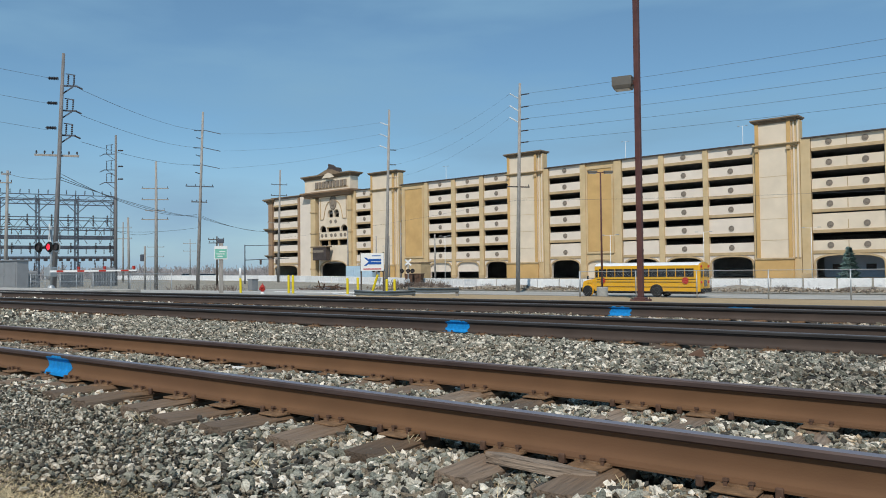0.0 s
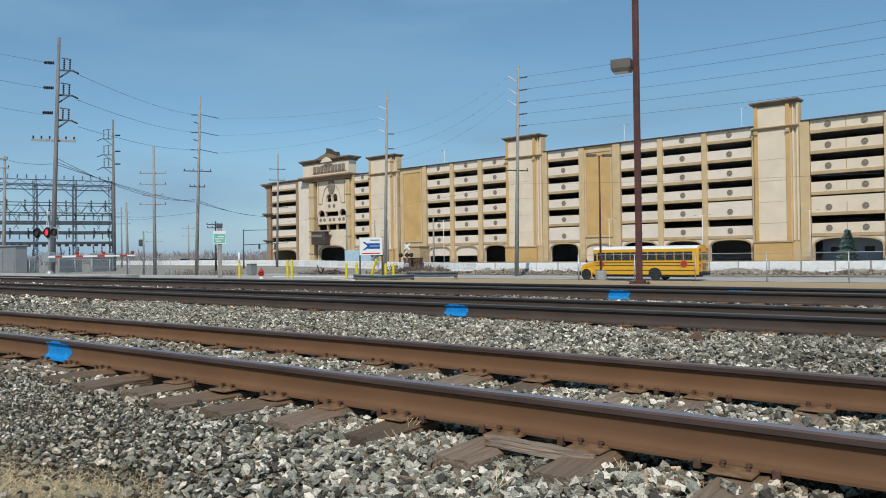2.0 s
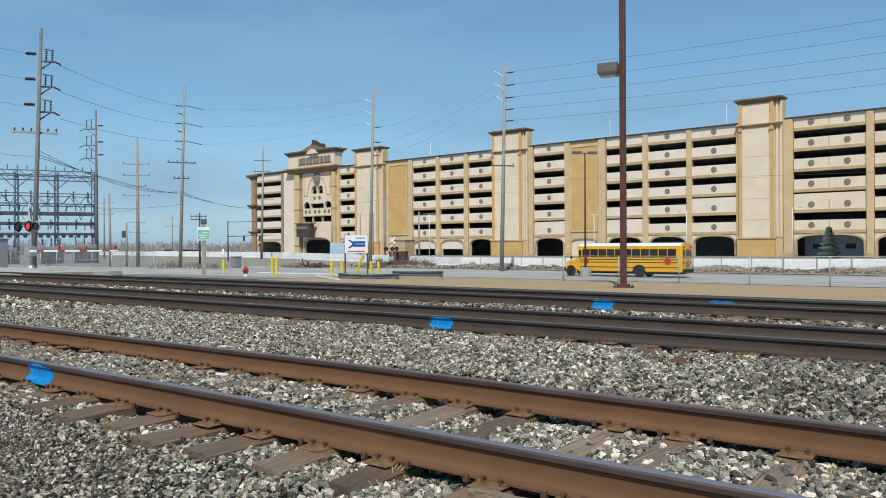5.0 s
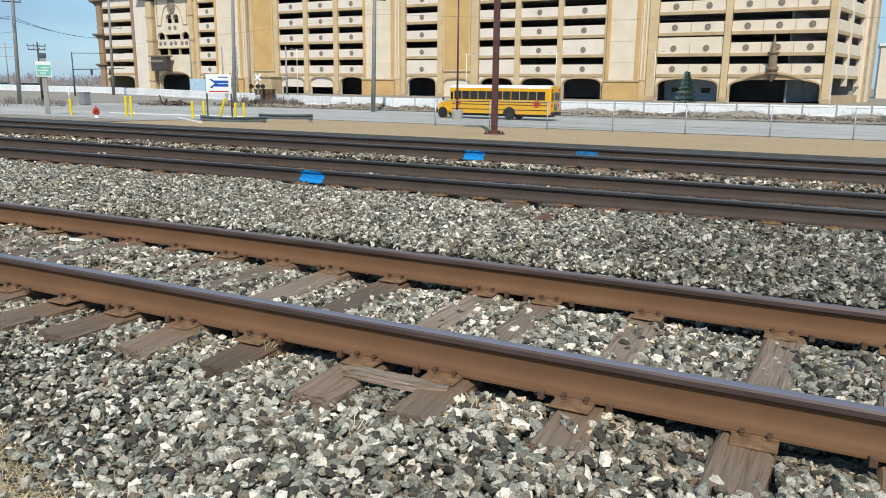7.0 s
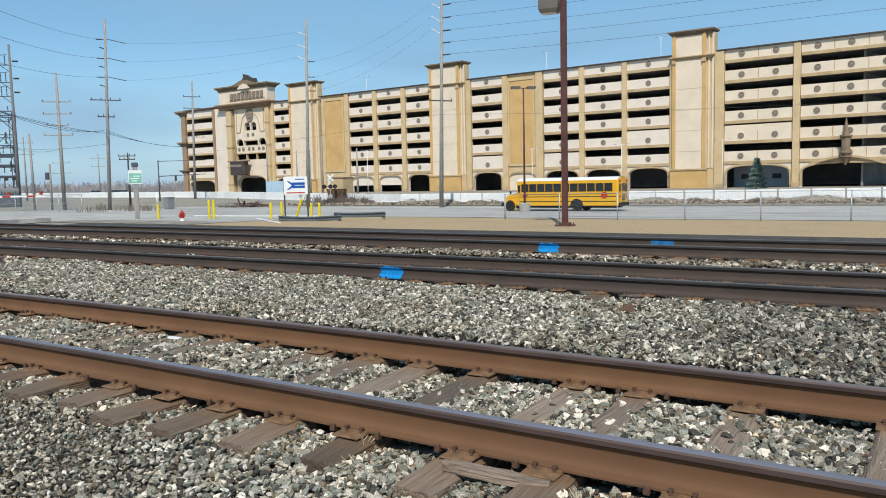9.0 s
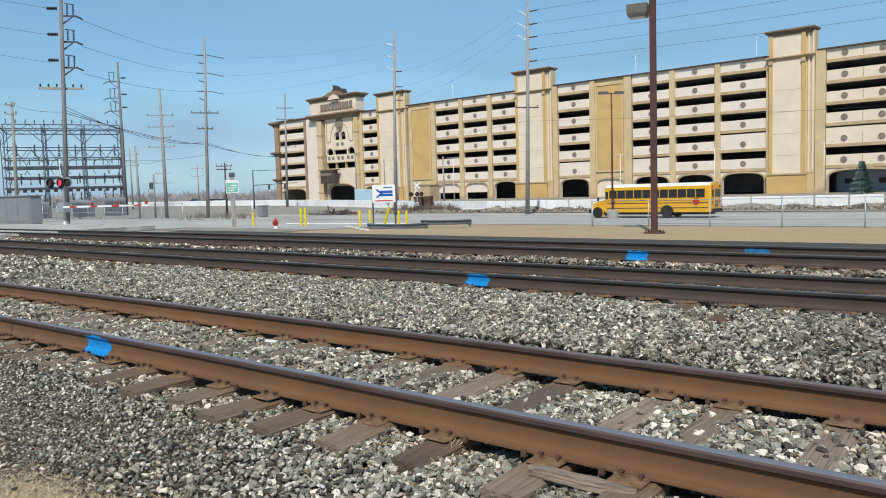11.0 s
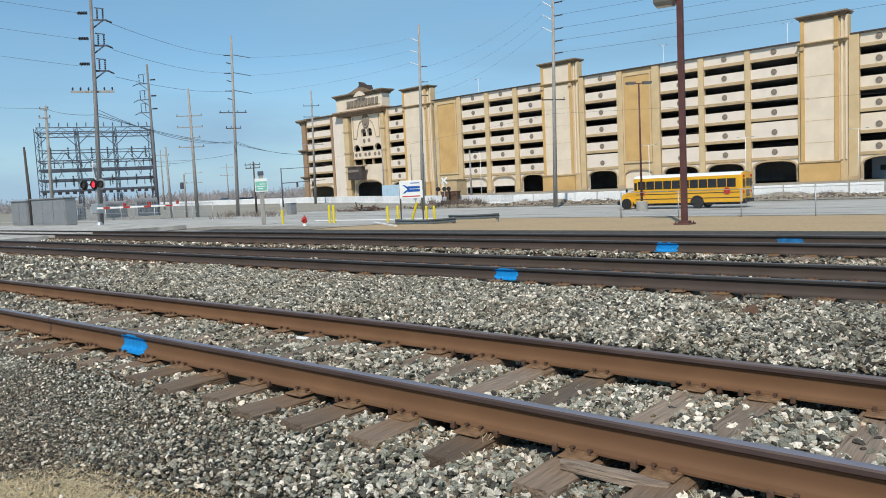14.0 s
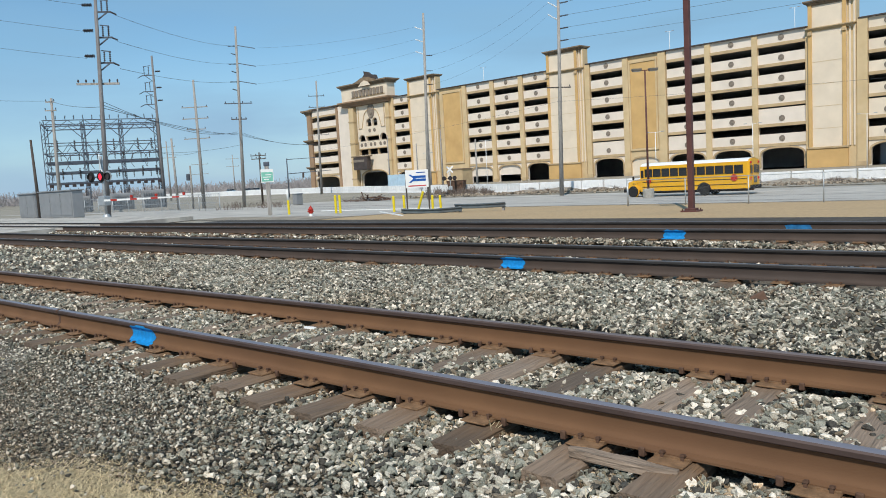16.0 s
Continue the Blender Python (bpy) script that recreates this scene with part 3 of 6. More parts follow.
def rail_side(rs, count):
    """Narrow strips along both sides of the near rails, where brake and rail dust has stained the stone."""
    x = -11 + 12.5 * rs.rand(count)
    y = np.where(rs.rand(count) < 0.6, RAIL_Y[0], RAIL_Y[1]) + np.where(rs.rand(count) < 0.65, -1, 1) * (0.095 + 0.42 * rs.rand(count) ** 1.5)
    k = keep_clear(x, y)
    return x[k], y[k]


def split(area, east):
    """The east part of a bed is fresh dark stone, the west part pale and weathered, with a ragged seam."""
    def f(rs, count):
        x, y = area(rs, count)
        k = (x + 0.45 * y + 0.5 * np.sin(y * 2.2) + 0.5 * rs.randn(len(x)) > 0.6) == east
        return x[k], y[k]
    return f


stones("ballast", 88000, split(near_area, False), 0.0315, "grey and white broken stone ballast round the ties", bed_height, 1, M_STONE, finer_west)
stones("grit", 24000, grit_area, 0.0115, "brown dirt and fine broken stone along the edge of the bed", lambda px, py, rs: np.interp(py, LAND_Y, LAND_Z) + 0.012 + 0.02 * rs.rand(len(px)), 12, M_STONE_BROWN, blocky=True)
stones("ballast", 84000, split(near_area, True), 0.035, "dark grey-green fresh stone ballast beside the near rail", bed_height, 4, M_STONE_FRESH)
stones("ballast", 26000, west_area, 0.034, "small pale stone ballast round the ties farther along", bed_height, 9, M_STONE, blocky=True)
stones("ballast", 16000, rail_side, 0.022, "rust-stained small stone ballast along the near rails", bed_height, 8, M_STONE_RUSTY, blocky=True)
stones("ballast", 78000, split(gap_area, False), 0.029, "heaped grey crushed stone ballast between two tracks", bed_height, 2, blocky=True)
stones("ballast", 56000, split(gap_area, True), 0.036, "darker crushed stone ballast between two tracks", bed_height, 5, M_STONE_FRESH, blocky=True)


def between_area(rs, count):
    x, y = -16 + 17 * rs.rand(count), 10.4 + 2.1 * rs.rand(count)
    return x, y


stones("ballast", 16000, between_area, 0.042, "grey crushed stone ballast between the two far tracks", bed_height, 6, M_STONE_BROWN, blocky=True)
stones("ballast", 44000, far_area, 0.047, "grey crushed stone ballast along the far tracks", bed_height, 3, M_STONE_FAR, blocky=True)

# ---- the parking garage ----
M_OFFICE = material("blue_grey_wall", (0.45, 0.50, 0.58), 0.8, grain=1.0, grain_amount=0.06)
G_TILT = math.degrees(math.atan(-0.065))
GARAGE = thing("parking_garage", pose(-171.3, 137.7, -1.1, 0, 0, G_TILT), "six-storey cream and ochre stucco parking garage with towers", "building")
GC = 1 / math.cos(math.radians(G_TILT))


def gu(x):
    """Distance along the facade from its west corner."""
    return (x + 171.3) * GC


FLOORS = [5.0 + 3.2 * k for k in range(6)]
ROOF = 21.75
DEPTH = 40.0
GLEN = gu(-3.3)


def garage_body():
    # decks, back wall and roof
    for k in range(7):
        z = 4.2 + 3.2 * (k - 1) if k else 0.02
        part("deck", B(0.6, 0.5, z - (0.35 if k else 0.0), GLEN - 0.6, DEPTH, z), M_DECK, GARAGE)
    part("back_wall", B(0.6, 16, 0.05, GLEN - 6, 16.4, ROOF - 0.5), M_DECK, GARAGE)
    part("end_wall", B(0.2, 0.5, 0.0, 0.6, DEPTH, ROOF - 0.2), M_CREAM, GARAGE)


garage_body()


def arch_outline(u0, u1, z_top, z_spring, rise_flat):
    """Points of an arched opening's head from u1 round to u0."""
    c, r = (u0 + u1) / 2, (u1 - u0) / 2
    pts = []
    for i in range(15):
        a = math.pi * i / 14
        pts.append((c + r * math.copysign(abs(math.cos(a)) ** rise_flat, math.cos(a)), z_spring + (z_top - z_spring) * math.sin(a) ** rise_flat))
    return pts


def arch_wall(name, u0, u1, o0, o1, z1, spring, top, mat, y0=0.0, y1=0.5, flat=0.7):
    """A piece of ground-floor wall with one arched opening through it."""
    bm = bmesh.new()
    head = arch_outline(o0, o1, top, spring, flat)
    outline = [(u1, 0), (u1, z1), (u0, z1), (u0, 0), (o0, 0)] + head[::-1] + [(o1, 0)]
    prism(bm, outline[::-1], y0, y1)
    bmesh.ops.triangulate(bm, faces=[f for f in bm.faces if len(f.verts) > 4])
    w = part(name, bm, mat, GARAGE)
    trim = bmesh.new()
    outer = arch_outline(o0 - 0.28, o1 + 0.28, top + 0.28, spring, flat)
    a = [(o1 + 0.28, 0.3)] + outer + [(o0 - 0.28, 0.3), (o0, 0.3)] + head[::-1] + [(o1, 0.3)]
    prism(trim, a[::-1], y0 - 0.12, y0 - 0.003)
    bmesh.ops.triangulate(trim, faces=[f for f in trim.faces if len(f.verts) > 4])
    part("arch_moulding", trim, M_TAN, w)
    return w


MEDAL_ME = None


def medallion(u, z, parent, y=-0.003):
    global MEDAL_ME
    if MEDAL_ME is None:
        bm = turned(bmesh.new(), ((0.0001, 0.10), (0.2, 0.09), (0.24, 0.05), (0.36, 0.05), (0.40, 0.10), (0.46, 0.09), (0.48, 0.0)), 18)
        bmesh.ops.rotate(bm, verts=bm.verts, cent=(0, 0, 0), matrix=Matrix.Rotation(math.pi / 2, 3, "X"))
        MEDAL_ME = finish("medallion", bm, M_MEDAL)
    share("medallion", MEDAL_ME, parent, pose(u, y, z))


def bay(x0, x1, medals=1, blocked=(), mat=M_WHITE_STUCCO, ground="arch", levels=range(6)):
    u0, u1 = gu(x0), gu(x1)
    for k in levels:
        z = FLOORS[k]
        p = part("spandrel", B(u0, 0.0, z - 0.775, u1, 0.22, z + 0.775), mat, GARAGE)
        for i in range(medals):
            medallion(u0 + (u1 - u0) * (i + 0.5) / medals, z, p)
        for i in range(1, medals):
            j = u0 + (u1 - u0) * i / medals
            part("joint", B(j - 0.06, -0.03, z - 0.7, j + 0.06, -0.002, z + 0.7), M_TAN, p)
        part("ledge", B(u0, -0.14, z - 1.28, u1, 0.3, z - 0.777, bevel=0.03), M_TAN, GARAGE)
        if k in blocked:
            part("infill_panel", B(u0, 0.06, z - 2.43, u1, 0.2, z - 1.5), mat, GARAGE)
    if ground == "arch":
        arch_wall("arch_wall", u0, u1, u0 + 0.35, u1 - 0.35, 3.7, 2.1, 3.45, mat)
    elif ground == "closed":
        arch_wall("arch_wall", u0, u1, u0 + 0.35, u1 - 0.35, 3.7, 2.1, 3.45, mat)
        part("screen_wall", B(u0 + 0.3, 0.25, 1.4, u1 - 0.3, 0.45, 3.5), mat, GARAGE)
    elif ground == "blind":
        w = arch_wall("arch_wall", u0, u1, u0 + 0.35, u1 - 0.35, 3.7, 2.1, 3.45, mat)
        part("screen_wall", B(u0 + 0.2, 0.25, 0, u1 - 0.2, 0.45, 3.6), mat, GARAGE)


def column(xc, w=1.2, top=ROOF, proud=0.3, mat=M_OCHRE):
    u = gu(xc)
    w *= 0.9
    c = part("pilaster", B(u - w / 2, -proud, 0, u + w / 2, 0.5, top, bevel=0.03), mat, GARAGE)
    part("pilaster_base", B(u - w / 2 - 0.1, -proud - 0.1, 0, u + w / 2 + 0.1, 0.4, 0.7, bevel=0.04), M_TAN, c)


def cornice(u0, u1, z, mats, y=0.0, scale=1.0, y_back=4.0):
    """A stepped cornice that stands further out with every course."""
    bm = bmesh.new()
    for i, (out, h0, h1) in enumerate(((0.15, 0.0, 0.35), (0.35, 0.35, 0.6), (0.7, 0.6, 0.85), (0.9, 0.85, 1.15))):
        box(bm, u0 - out * scale, y - out * scale, z + h0 * scale, u1 + out * scale, y_back + out * scale, z + h1 * scale)
    return bm


def tower(x0, x1, top=24.9):
    u0, u1 = gu(x0), gu(x1)
    # plain shaft, ochre strips at its edges, plinth, two cornices
    shaft = part("tower_shaft", B(u0, -0.6, 0, u1 - 1.25, 1.3, top), M_CREAM, GARAGE)
    part("tower_return", B(u1 - 1.248, -0.25, 0, u1, 1.3, top), M_OCHRE, GARAGE)
    for a, b in ((u0 - 0.02, u0 + 0.55), (u1 - 1.8, u1 - 1.23)):
        part("corner_strip", B(a, -0.78, 3.2, b, -0.603, top - 0.02, bevel=0.03), M_PANEL, shaft)
    for a in (u1 - 0.95, u1 - 0.35):
        part("corner_strip", B(a, -0.42, 3.2, a + 0.25, -0.253, top - 0.02, bevel=0.03), M_CREAM, shaft)
    for z in (6.0, 9.4, 12.8, 16.2):
        part("panel_joint", B(u0 + 0.56, -0.625, z, u1 - 1.81, -0.602, z + 0.06), M_OCHRE, shaft)
    part("plinth", B(u0 - 0.25, -1.0, 0, u1 - 0.98, -0.602, 2.9, bevel=0.03), M_PANEL, GARAGE)
    part("plinth_cap", B(u0 - 0.35, -1.15, 2.9, u1 - 0.88, -0.602, 3.2, bevel=0.05), M_TAN, GARAGE)
    part("band", cornice(u0, u1 - 0.4, ROOF - 0.9, None, -0.6, 0.5, 1.4), M_TAN, shaft)
    part("cornice", cornice(u0, u1 - 0.5, top - 0.2, None, -0.6, 0.72, 1.4), M_BROWN, shaft)
    for a in (u0 - 0.05, u1 - 1.84):
        part("bracket", B(a, -1.0, ROOF - 1.45, a + 0.65, -0.78, ROOF - 0.9, bevel=0.06), M_TAN, shaft)


def yellow_panel(x0, x1):
    u0, u1 = gu(x0), gu(x1)
    p = part("panel_wall", B(u0 - 1.3, 0.0, 3.7, u1 + 1.3, 0.5, ROOF), M_OCHRE, GARAGE)
    part("recessed_panel", B(u0, -0.1, 5.0, u1, -0.003, 20.6, bevel=0.03), M_PANEL, p)
    fr = bmesh.new()
    for a in ((u0 - 0.35, 4.6, u0 - 0.02, 21.0), (u1 + 0.02, 4.6, u1 + 0.35, 21.0), (u0 - 0.018, 20.62, u1 + 0.018, 21.0), (u0 - 0.018, 4.6, u1 + 0.018, 4.98)):
        box(fr, a[0], -0.22, a[1], a[2], -0.003, a[3])
    part("panel_frame", fr, M_OCHRE, p)
    arch_wall("blind_arch", u0 - 1.3, u1 + 1.3, u0 - 0.3, u1 + 0.3, 3.698, 2.1, 3.3, M_OCHRE)
    part("screen_wall", B(u0 - 0.5, 0.2, 0, u1 + 0.5, 0.45, 3.5), M_CREAM, GARAGE)


def coping(x0, x1, z=ROOF):
    part("coping", B(gu(x0), -0.4, z, gu(x1), 0.6, z + 0.22, bevel=0.03), M_COPING, GARAGE)


# from west to east
bay(-168.9, -157.9, 0)
bay(-134.5, -128.6)
for x0, x1 in ((-109.9, -103.0), (-101.8, -95.1), (-93.8, -87.3)):
    bay(x0, x1, ground="closed" if x0 < -100 else "arch")
bay(-77.2, -70.2, blocked=(1,))
bay(-61.2, -54.0, blocked=(1,))
bay(-53.0, -45.9)
bay(-45.0, -37.5, blocked=(2,))
bay(-28.6, -18.5, 2, blocked=(2,), mat=M_CREAM)
bay(-17.4, -4.0, 3, mat=M_CREAM)
for xc, w in ((-170.2, 2.0), (-157.4, 1.0), (-135.2, 1.4), (-128.4, 0.5), (-110.6, 1.2), (-102.4, 1.2), (-94.45, 1.2), (-69.5, 1.3), (-62.1, 1.6), (-53.5, 1.1), (-45.45, 1.0), (-37.2, 0.6), (-77.9, 1.2), (-29.4, 1.6), (-17.95, 1.1), (-3.6, 1.1)):
    column(xc, w, mat=M_PIER if xc < -150 else M_OCHRE)
for x0, x1 in ((-128.5, -119.3), (-87.1, -78.6), (-36.9, -30.2)):
    tower(x0, x1)
yellow_panel(-117.3, -111.9)
yellow_panel(-68.5, -63.4)
for x0, x1 in ((-171.6, -157), (-134.5, -128.8), (-119, -87.4), (-78.2, -37.2), (-29.9, -3.1)):
    coping(x0, x1)


def west_wing():
    """Plain pale wall, arched entrance front and its stepped parapet."""
    part("plain_wall", B(gu(-156.9), -0.1, 0, gu(-151.6), 0.5, ROOF), M_WHITE_STUCCO, GARAGE)
    ua, ub = gu(-148.8), gu(-137.2)
    for a, b in ((gu(-151.5), gu(-149.6)), (gu(-136.9), gu(-135.6))):
        s = part("entrance_pier", B(a, -0.9, 0, b, 0.5, ROOF - 0.9, bevel=0.04), M_OCHRE, GARAGE)
        for z in (2.2, 6.5, 11.5, 17.0):
            part("pier_band", B(a - 0.12, -1.05, z, b + 0.12, -0.3, z + 0.35, bevel=0.04), M_TAN, s)
    uc = (ua + ub) / 2
    arch_wall("entrance_arch", ua, ub, ua + 0.6, ub - 0.6, 8.4, 2.4, 4.3, M_CREAM, -0.3, 0.4, 0.85)
    # loggia: row of openings, two side arches, two small arches at the top
    for i in range(3):
        a = ua + 0.2 + i * (ub - ua - 0.4) / 3
        b = a + (ub - ua - 0.4) / 3
        part("loggia_wall", B(a, -0.25, 10.0, b, 0.3, 11.9), M_CREAM, GARAGE)
        medallion(a + 1.1, 11.0, GARAGE, -0.253)
        medallion(b - 1.1, 11.0, GARAGE, -0.253)
        part("loggia_mullion", B(a - 0.15, -0.3, 8.4, a + 0.15, 0.3, 10.0), M_TAN, GARAGE)
    part("loggia_ledge", B(ua, -0.45, 9.8, ub, 0.3, 10.05, bevel=0.03), M_TAN, GARAGE)
    for a, b in ((ua, ua + 3.3), (ub - 3.3, ub)):
        bm = bmesh.new()
        head = arch_outline(a + 0.35, b - 0.35, 13.6, 12.3, 1.0)
        prism(bm, ([(b, 11.9), (b, 21.0), (a, 21.0), (a, 11.9), (a + 0.35, 11.9)] + head[::-1] + [(b - 0.35, 11.9)])[::-1], -0.3, 0.35)
        bmesh.ops.triangulate(bm, faces=[f for f in bm.faces if len(f.verts) > 4])
        part("upper_wall", bm, M_CREAM, GARAGE)
    part("upper_spandrel", B(ua + 3.3, -0.3, 13.2, ub - 3.3, 0.3, 15.6), M_CREAM, GARAGE)
    for s in (-0.95, 0.95):
        medallion(uc + s, 14.5, GARAGE, -0.303)
    part("upper_sill", B(ua + 3.3, -0.45, 13.0, ub - 3.3, 0.3, 13.2), M_TAN, GARAGE)
    bm = bmesh.new()
    a, b = ua + 3.3, ub - 3.3
    h1, h2 = arch_outline(a + 0.3, uc - 0.15, 17.6, 16.6, 1.0), arch_outline(uc + 0.15, b - 0.3, 17.6, 16.6, 1.0)
    prism(bm, ([(b, 15.6), (b, 21.0), (a, 21.0), (a, 15.6), (a + 0.3, 15.6)] + h1[::-1] + [(uc - 0.15, 15.6), (uc + 0.15, 15.6)] + h2[::-1] + [(b - 0.3, 15.6)])[::-1], -0.3, 0.35)
    bmesh.ops.triangulate(bm, faces=[f for f in bm.faces if len(f.verts) > 4])
    part("upper_wall", bm, M_CREAM, GARAGE)
    # raised moulding, a tall keyhole round the openings
    bm = bmesh.new()
    pts = [(ua + 0.7, 15.2), (ua + 2.0, 15.2), (ua + 2.6, 17.4)] + [(uc - 3.0 * math.cos(t), 17.6 + 2.4 * math.sin(t)) for t in (0.3, 0.6, 0.9, 1.2, 1.57, 1.94, 2.24, 2.54, 2.84)] + [(ub - 2.6, 17.4), (ub - 2.0, 15.2), (ub - 0.7, 15.2)]
    for p, q in zip(pts, pts[1:]):
        beam(bm, (p[0], -0.36, p[1]), (q[0], -0.36, q[1]), 0.22, 0.12)
    for s in (ua + 0.7, ub - 0.7):
        beam(bm, (s, -0.36, 15.1), (s, -0.36, 20.7), 0.22, 0.12)
    part("keyhole_moulding", bm, M_TAN, GARAGE)
    bm = turned(bmesh.new(), ((0.0001, 0.35), (0.6, 0.3), (0.7, 0.15), (1.0, 0.15), (1.1, 0.3), (1.3, 0.22), (1.35, 0.0)), 24)
    bmesh.ops.scale(bm, vec=(1, 1.4, 1), verts=bm.verts)
    bmesh.ops.rotate(bm, verts=bm.verts, cent=(0, 0, 0), matrix=Matrix.Rotation(math.pi / 2, 3, "X"))
    bmesh.ops.translate(bm, verts=bm.verts, vec=(uc, -0.303, 19.4))
    part("crest", bm, M_MEDAL, GARAGE)
    # parapet block
    a, b = gu(-153.7), gu(-135.6)
    p = part("parapet", B(a, -1.0, 22.4, b, 1.6, 25.6), M_CREAM, GARAGE)
    part("parapet_base", cornice(a, b, 21.1, None, -1.0, 1.1, 1.8), M_PIER, p)
    part("parapet_cornice", cornice(a, b, 25.6, None, -1.0, 0.95, 1.8), M_BROWN, p)
    bm = bmesh.new()
    prism(bm, [(uc - 4.6, 26.7), (uc + 4.6, 26.7), (uc + 3.2, 27.0), (uc + 1.5, 27.6), (uc, 27.8), (uc - 1.5, 27.6), (uc - 3.2, 27.0)], -1.9, -0.6)
    part("pediment", bm, M_BROWN, p)
    bm = bmesh.new()
    prism(bm, [(uc - 2.4, 25.6), (uc + 2.4, 25.6), (uc + 1.3, 26.5), (uc, 26.9), (uc - 1.3, 26.5)], -1.99, -1.903)
    part("gable_panel", bm, M_CREAM, p)
    part("finial", prism(bmesh.new(), [(uc - 1.4, 27.4), (uc + 4.2, 26.9), (uc + 3.8, 27.9), (uc + 2.0, 28.2), (uc + 0.9, 28.9), (uc - 0.3, 29.2), (uc - 0.2, 28.3)], -1.7, -0.8), M_COPING, p, "dark winged finial, a plain shape")
    # raised sign letters, as plain upright blocks
    for i in range(9):
        c = uc - 5.6 + i * 1.4
        part("sign_block", B(c - 0.5, -1.35, 23.2, c + 0.5, -1.003, 24.9, bevel=0.12), M_MEDAL, p)
    bm = bmesh.new()
    box(bm, uc - 6.6, -1.12, 23.0, uc + 6.6, -1.002, 23.18)
    part("sign_rail", bm, M_TAN, p)
    # stepped ledges at the west corner
    for z, s in ((20.6, 1.3), (12.6, 1.1), (5.4, 0.9)):
        part("corner_ledge", cornice(-0.2, 1.8, z, None, 0.0, s, 3.0), M_BROWN, GARAGE)
    part("eaves", cornice(2.0, gu(-155), ROOF - 0.1, None, 0.2, 0.6, 3), M_BROWN, GARAGE)


west_wing()
MQ = part("marquee", B(gu(-148.6), -2.6, 4.6, gu(-143.2), -1.2, 7.9, bevel=0.1), M_COPING, GARAGE, "dark marquee box over the entrance")
part("marquee_frame", B(gu(-149.4), -2.7, 7.9, gu(-142.6), -1.1, 8.2, bevel=0.05), M_BROWN, MQ)
part("marquee_bar", B(gu(-148.4), -2.66, 6.6, gu(-144.2), -2.605, 7.2), M_MEDAL, MQ)
part("office_wall", B(gu(-28.4), 5.0, 0.03, gu(-20), 5.2, 3.6), M_OFFICE, GARAGE, "blue-grey inner wall behind the arch")
for x in (-27.2, -22.4):
    part("office_window", B(gu(x), 4.95, 1.3, gu(x) + 1.4, 4.998, 2.1), M_COPING, GARAGE)


def east_side():
    """The end wall that runs back from the east corner: openings near the corner, then blank."""
    side = thing("garage_end", GARAGE.matrix_basis @ pose(GLEN, 0, 0, 0, 0, 90 - G_TILT - 8.2 + G_TILT), "cream stucco end wall of the parking garage", "building")
    for k in range(6):
        z = FLOORS[k]
        p = part("spandrel", B(1.2, 0.0, z - 0.775, 19.48, 0.3, z + 0.775), M_CREAM, side)
        part("ledge", B(1.2, -0.12, z - 1.28, 19.48, 0.35, z - 0.777), M_TAN, side)
        for s in (0.3, 9.7, 18.5):
            part("pilaster", B(s, -0.2, z - 2.43, s + 1.0, 0.5, z + 0.78), M_CREAM, side)
    part("pilaster", B(0.0, -0.25, 0, 1.2, 0.5, ROOF), M_CREAM, side)
    part("plain_wall", B(19.5, -0.6, 0, 26.0, 0.5, ROOF + 2), M_CREAM, side)
    for s in (19.8, 24.8):
        part("pilaster", B(s, -0.8, 0, s + 1.4, -0.603, ROOF + 2), M_TAN, side)
    part("back_wall", B(1.2, 6, 0, 19.4, 6.3, ROOF - 0.4), M_DECK, side)
    part("cross_wall", B(19.0, 0.6, 0, 19.4, 5.98, ROOF - 0.4), M_DECK, side)
    for k in range(6):
        part("deck", B(1.2, 0.4, FLOORS[k] - 1.2, 18.98, 5.98, FLOORS[k] - 0.85), M_DECK, side)
    part("plinth", B(0, -0.1, 0.0, 19.48, 0.4, 1.2), M_TAN, side)


east_side()

# ---- more materials ----
M_POLE = material("weathered_pole_wood", (0.32, 0.30, 0.275), 0.9, grain=6, grain_amount=0.3, stain=(0.15, 0.13, 0.11), stain_scale=0.8, stain_amount=0.5, bump=0.5, bump_scale=15, stretch=(3, 3, 0.3))
M_POLE_GREY = material("grey_weathered_pole", (0.20, 0.192, 0.19), 0.9, grain=6, grain_amount=0.3, stain=(0.1, 0.095, 0.09), stain_scale=0.8, stain_amount=0.5, bump=0.5, bump_scale=15, stretch=(3, 3, 0.3))
M_POLE_DARK = material("dark_pole_wood", (0.085, 0.07, 0.06), 0.9, grain=6, grain_amount=0.3, bump=0.5, bump_scale=15, stretch=(3, 3, 0.3))
M_STEEL = material("galvanised_steel", (0.42, 0.44, 0.45), 0.5, 0.6, grain=8, grain_amount=0.12, stain=(0.3, 0.28, 0.26), stain_scale=1.5, stain_amount=0.3)
M_GUARD = material("weathered_guard_rail_steel", (0.13, 0.155, 0.165), 0.6, 0.4, grain=3, grain_amount=0.2, stain=(0.12, 0.11, 0.1), stain_scale=0.8, stain_amount=0.4)
M_GREYSTEEL = material("grey_painted_steel", (0.085, 0.1, 0.125), 0.6, 0.2, grain=6, grain_amount=0.15)
M_CERAMIC = material("brown_insulator", (0.05, 0.04, 0.04), 0.35, grain=6, grain_amount=0.2)
M_CABLE = material("weathered_cable", (0.09, 0.09, 0.1), 0.6)
M_BRONZE = material("maroon_lamp_post", (0.105, 0.043, 0.038), 0.55, grain=5, grain_amount=0.15, stain=(0.2, 0.1, 0.07), stain_scale=1.2, stain_amount=0.35)
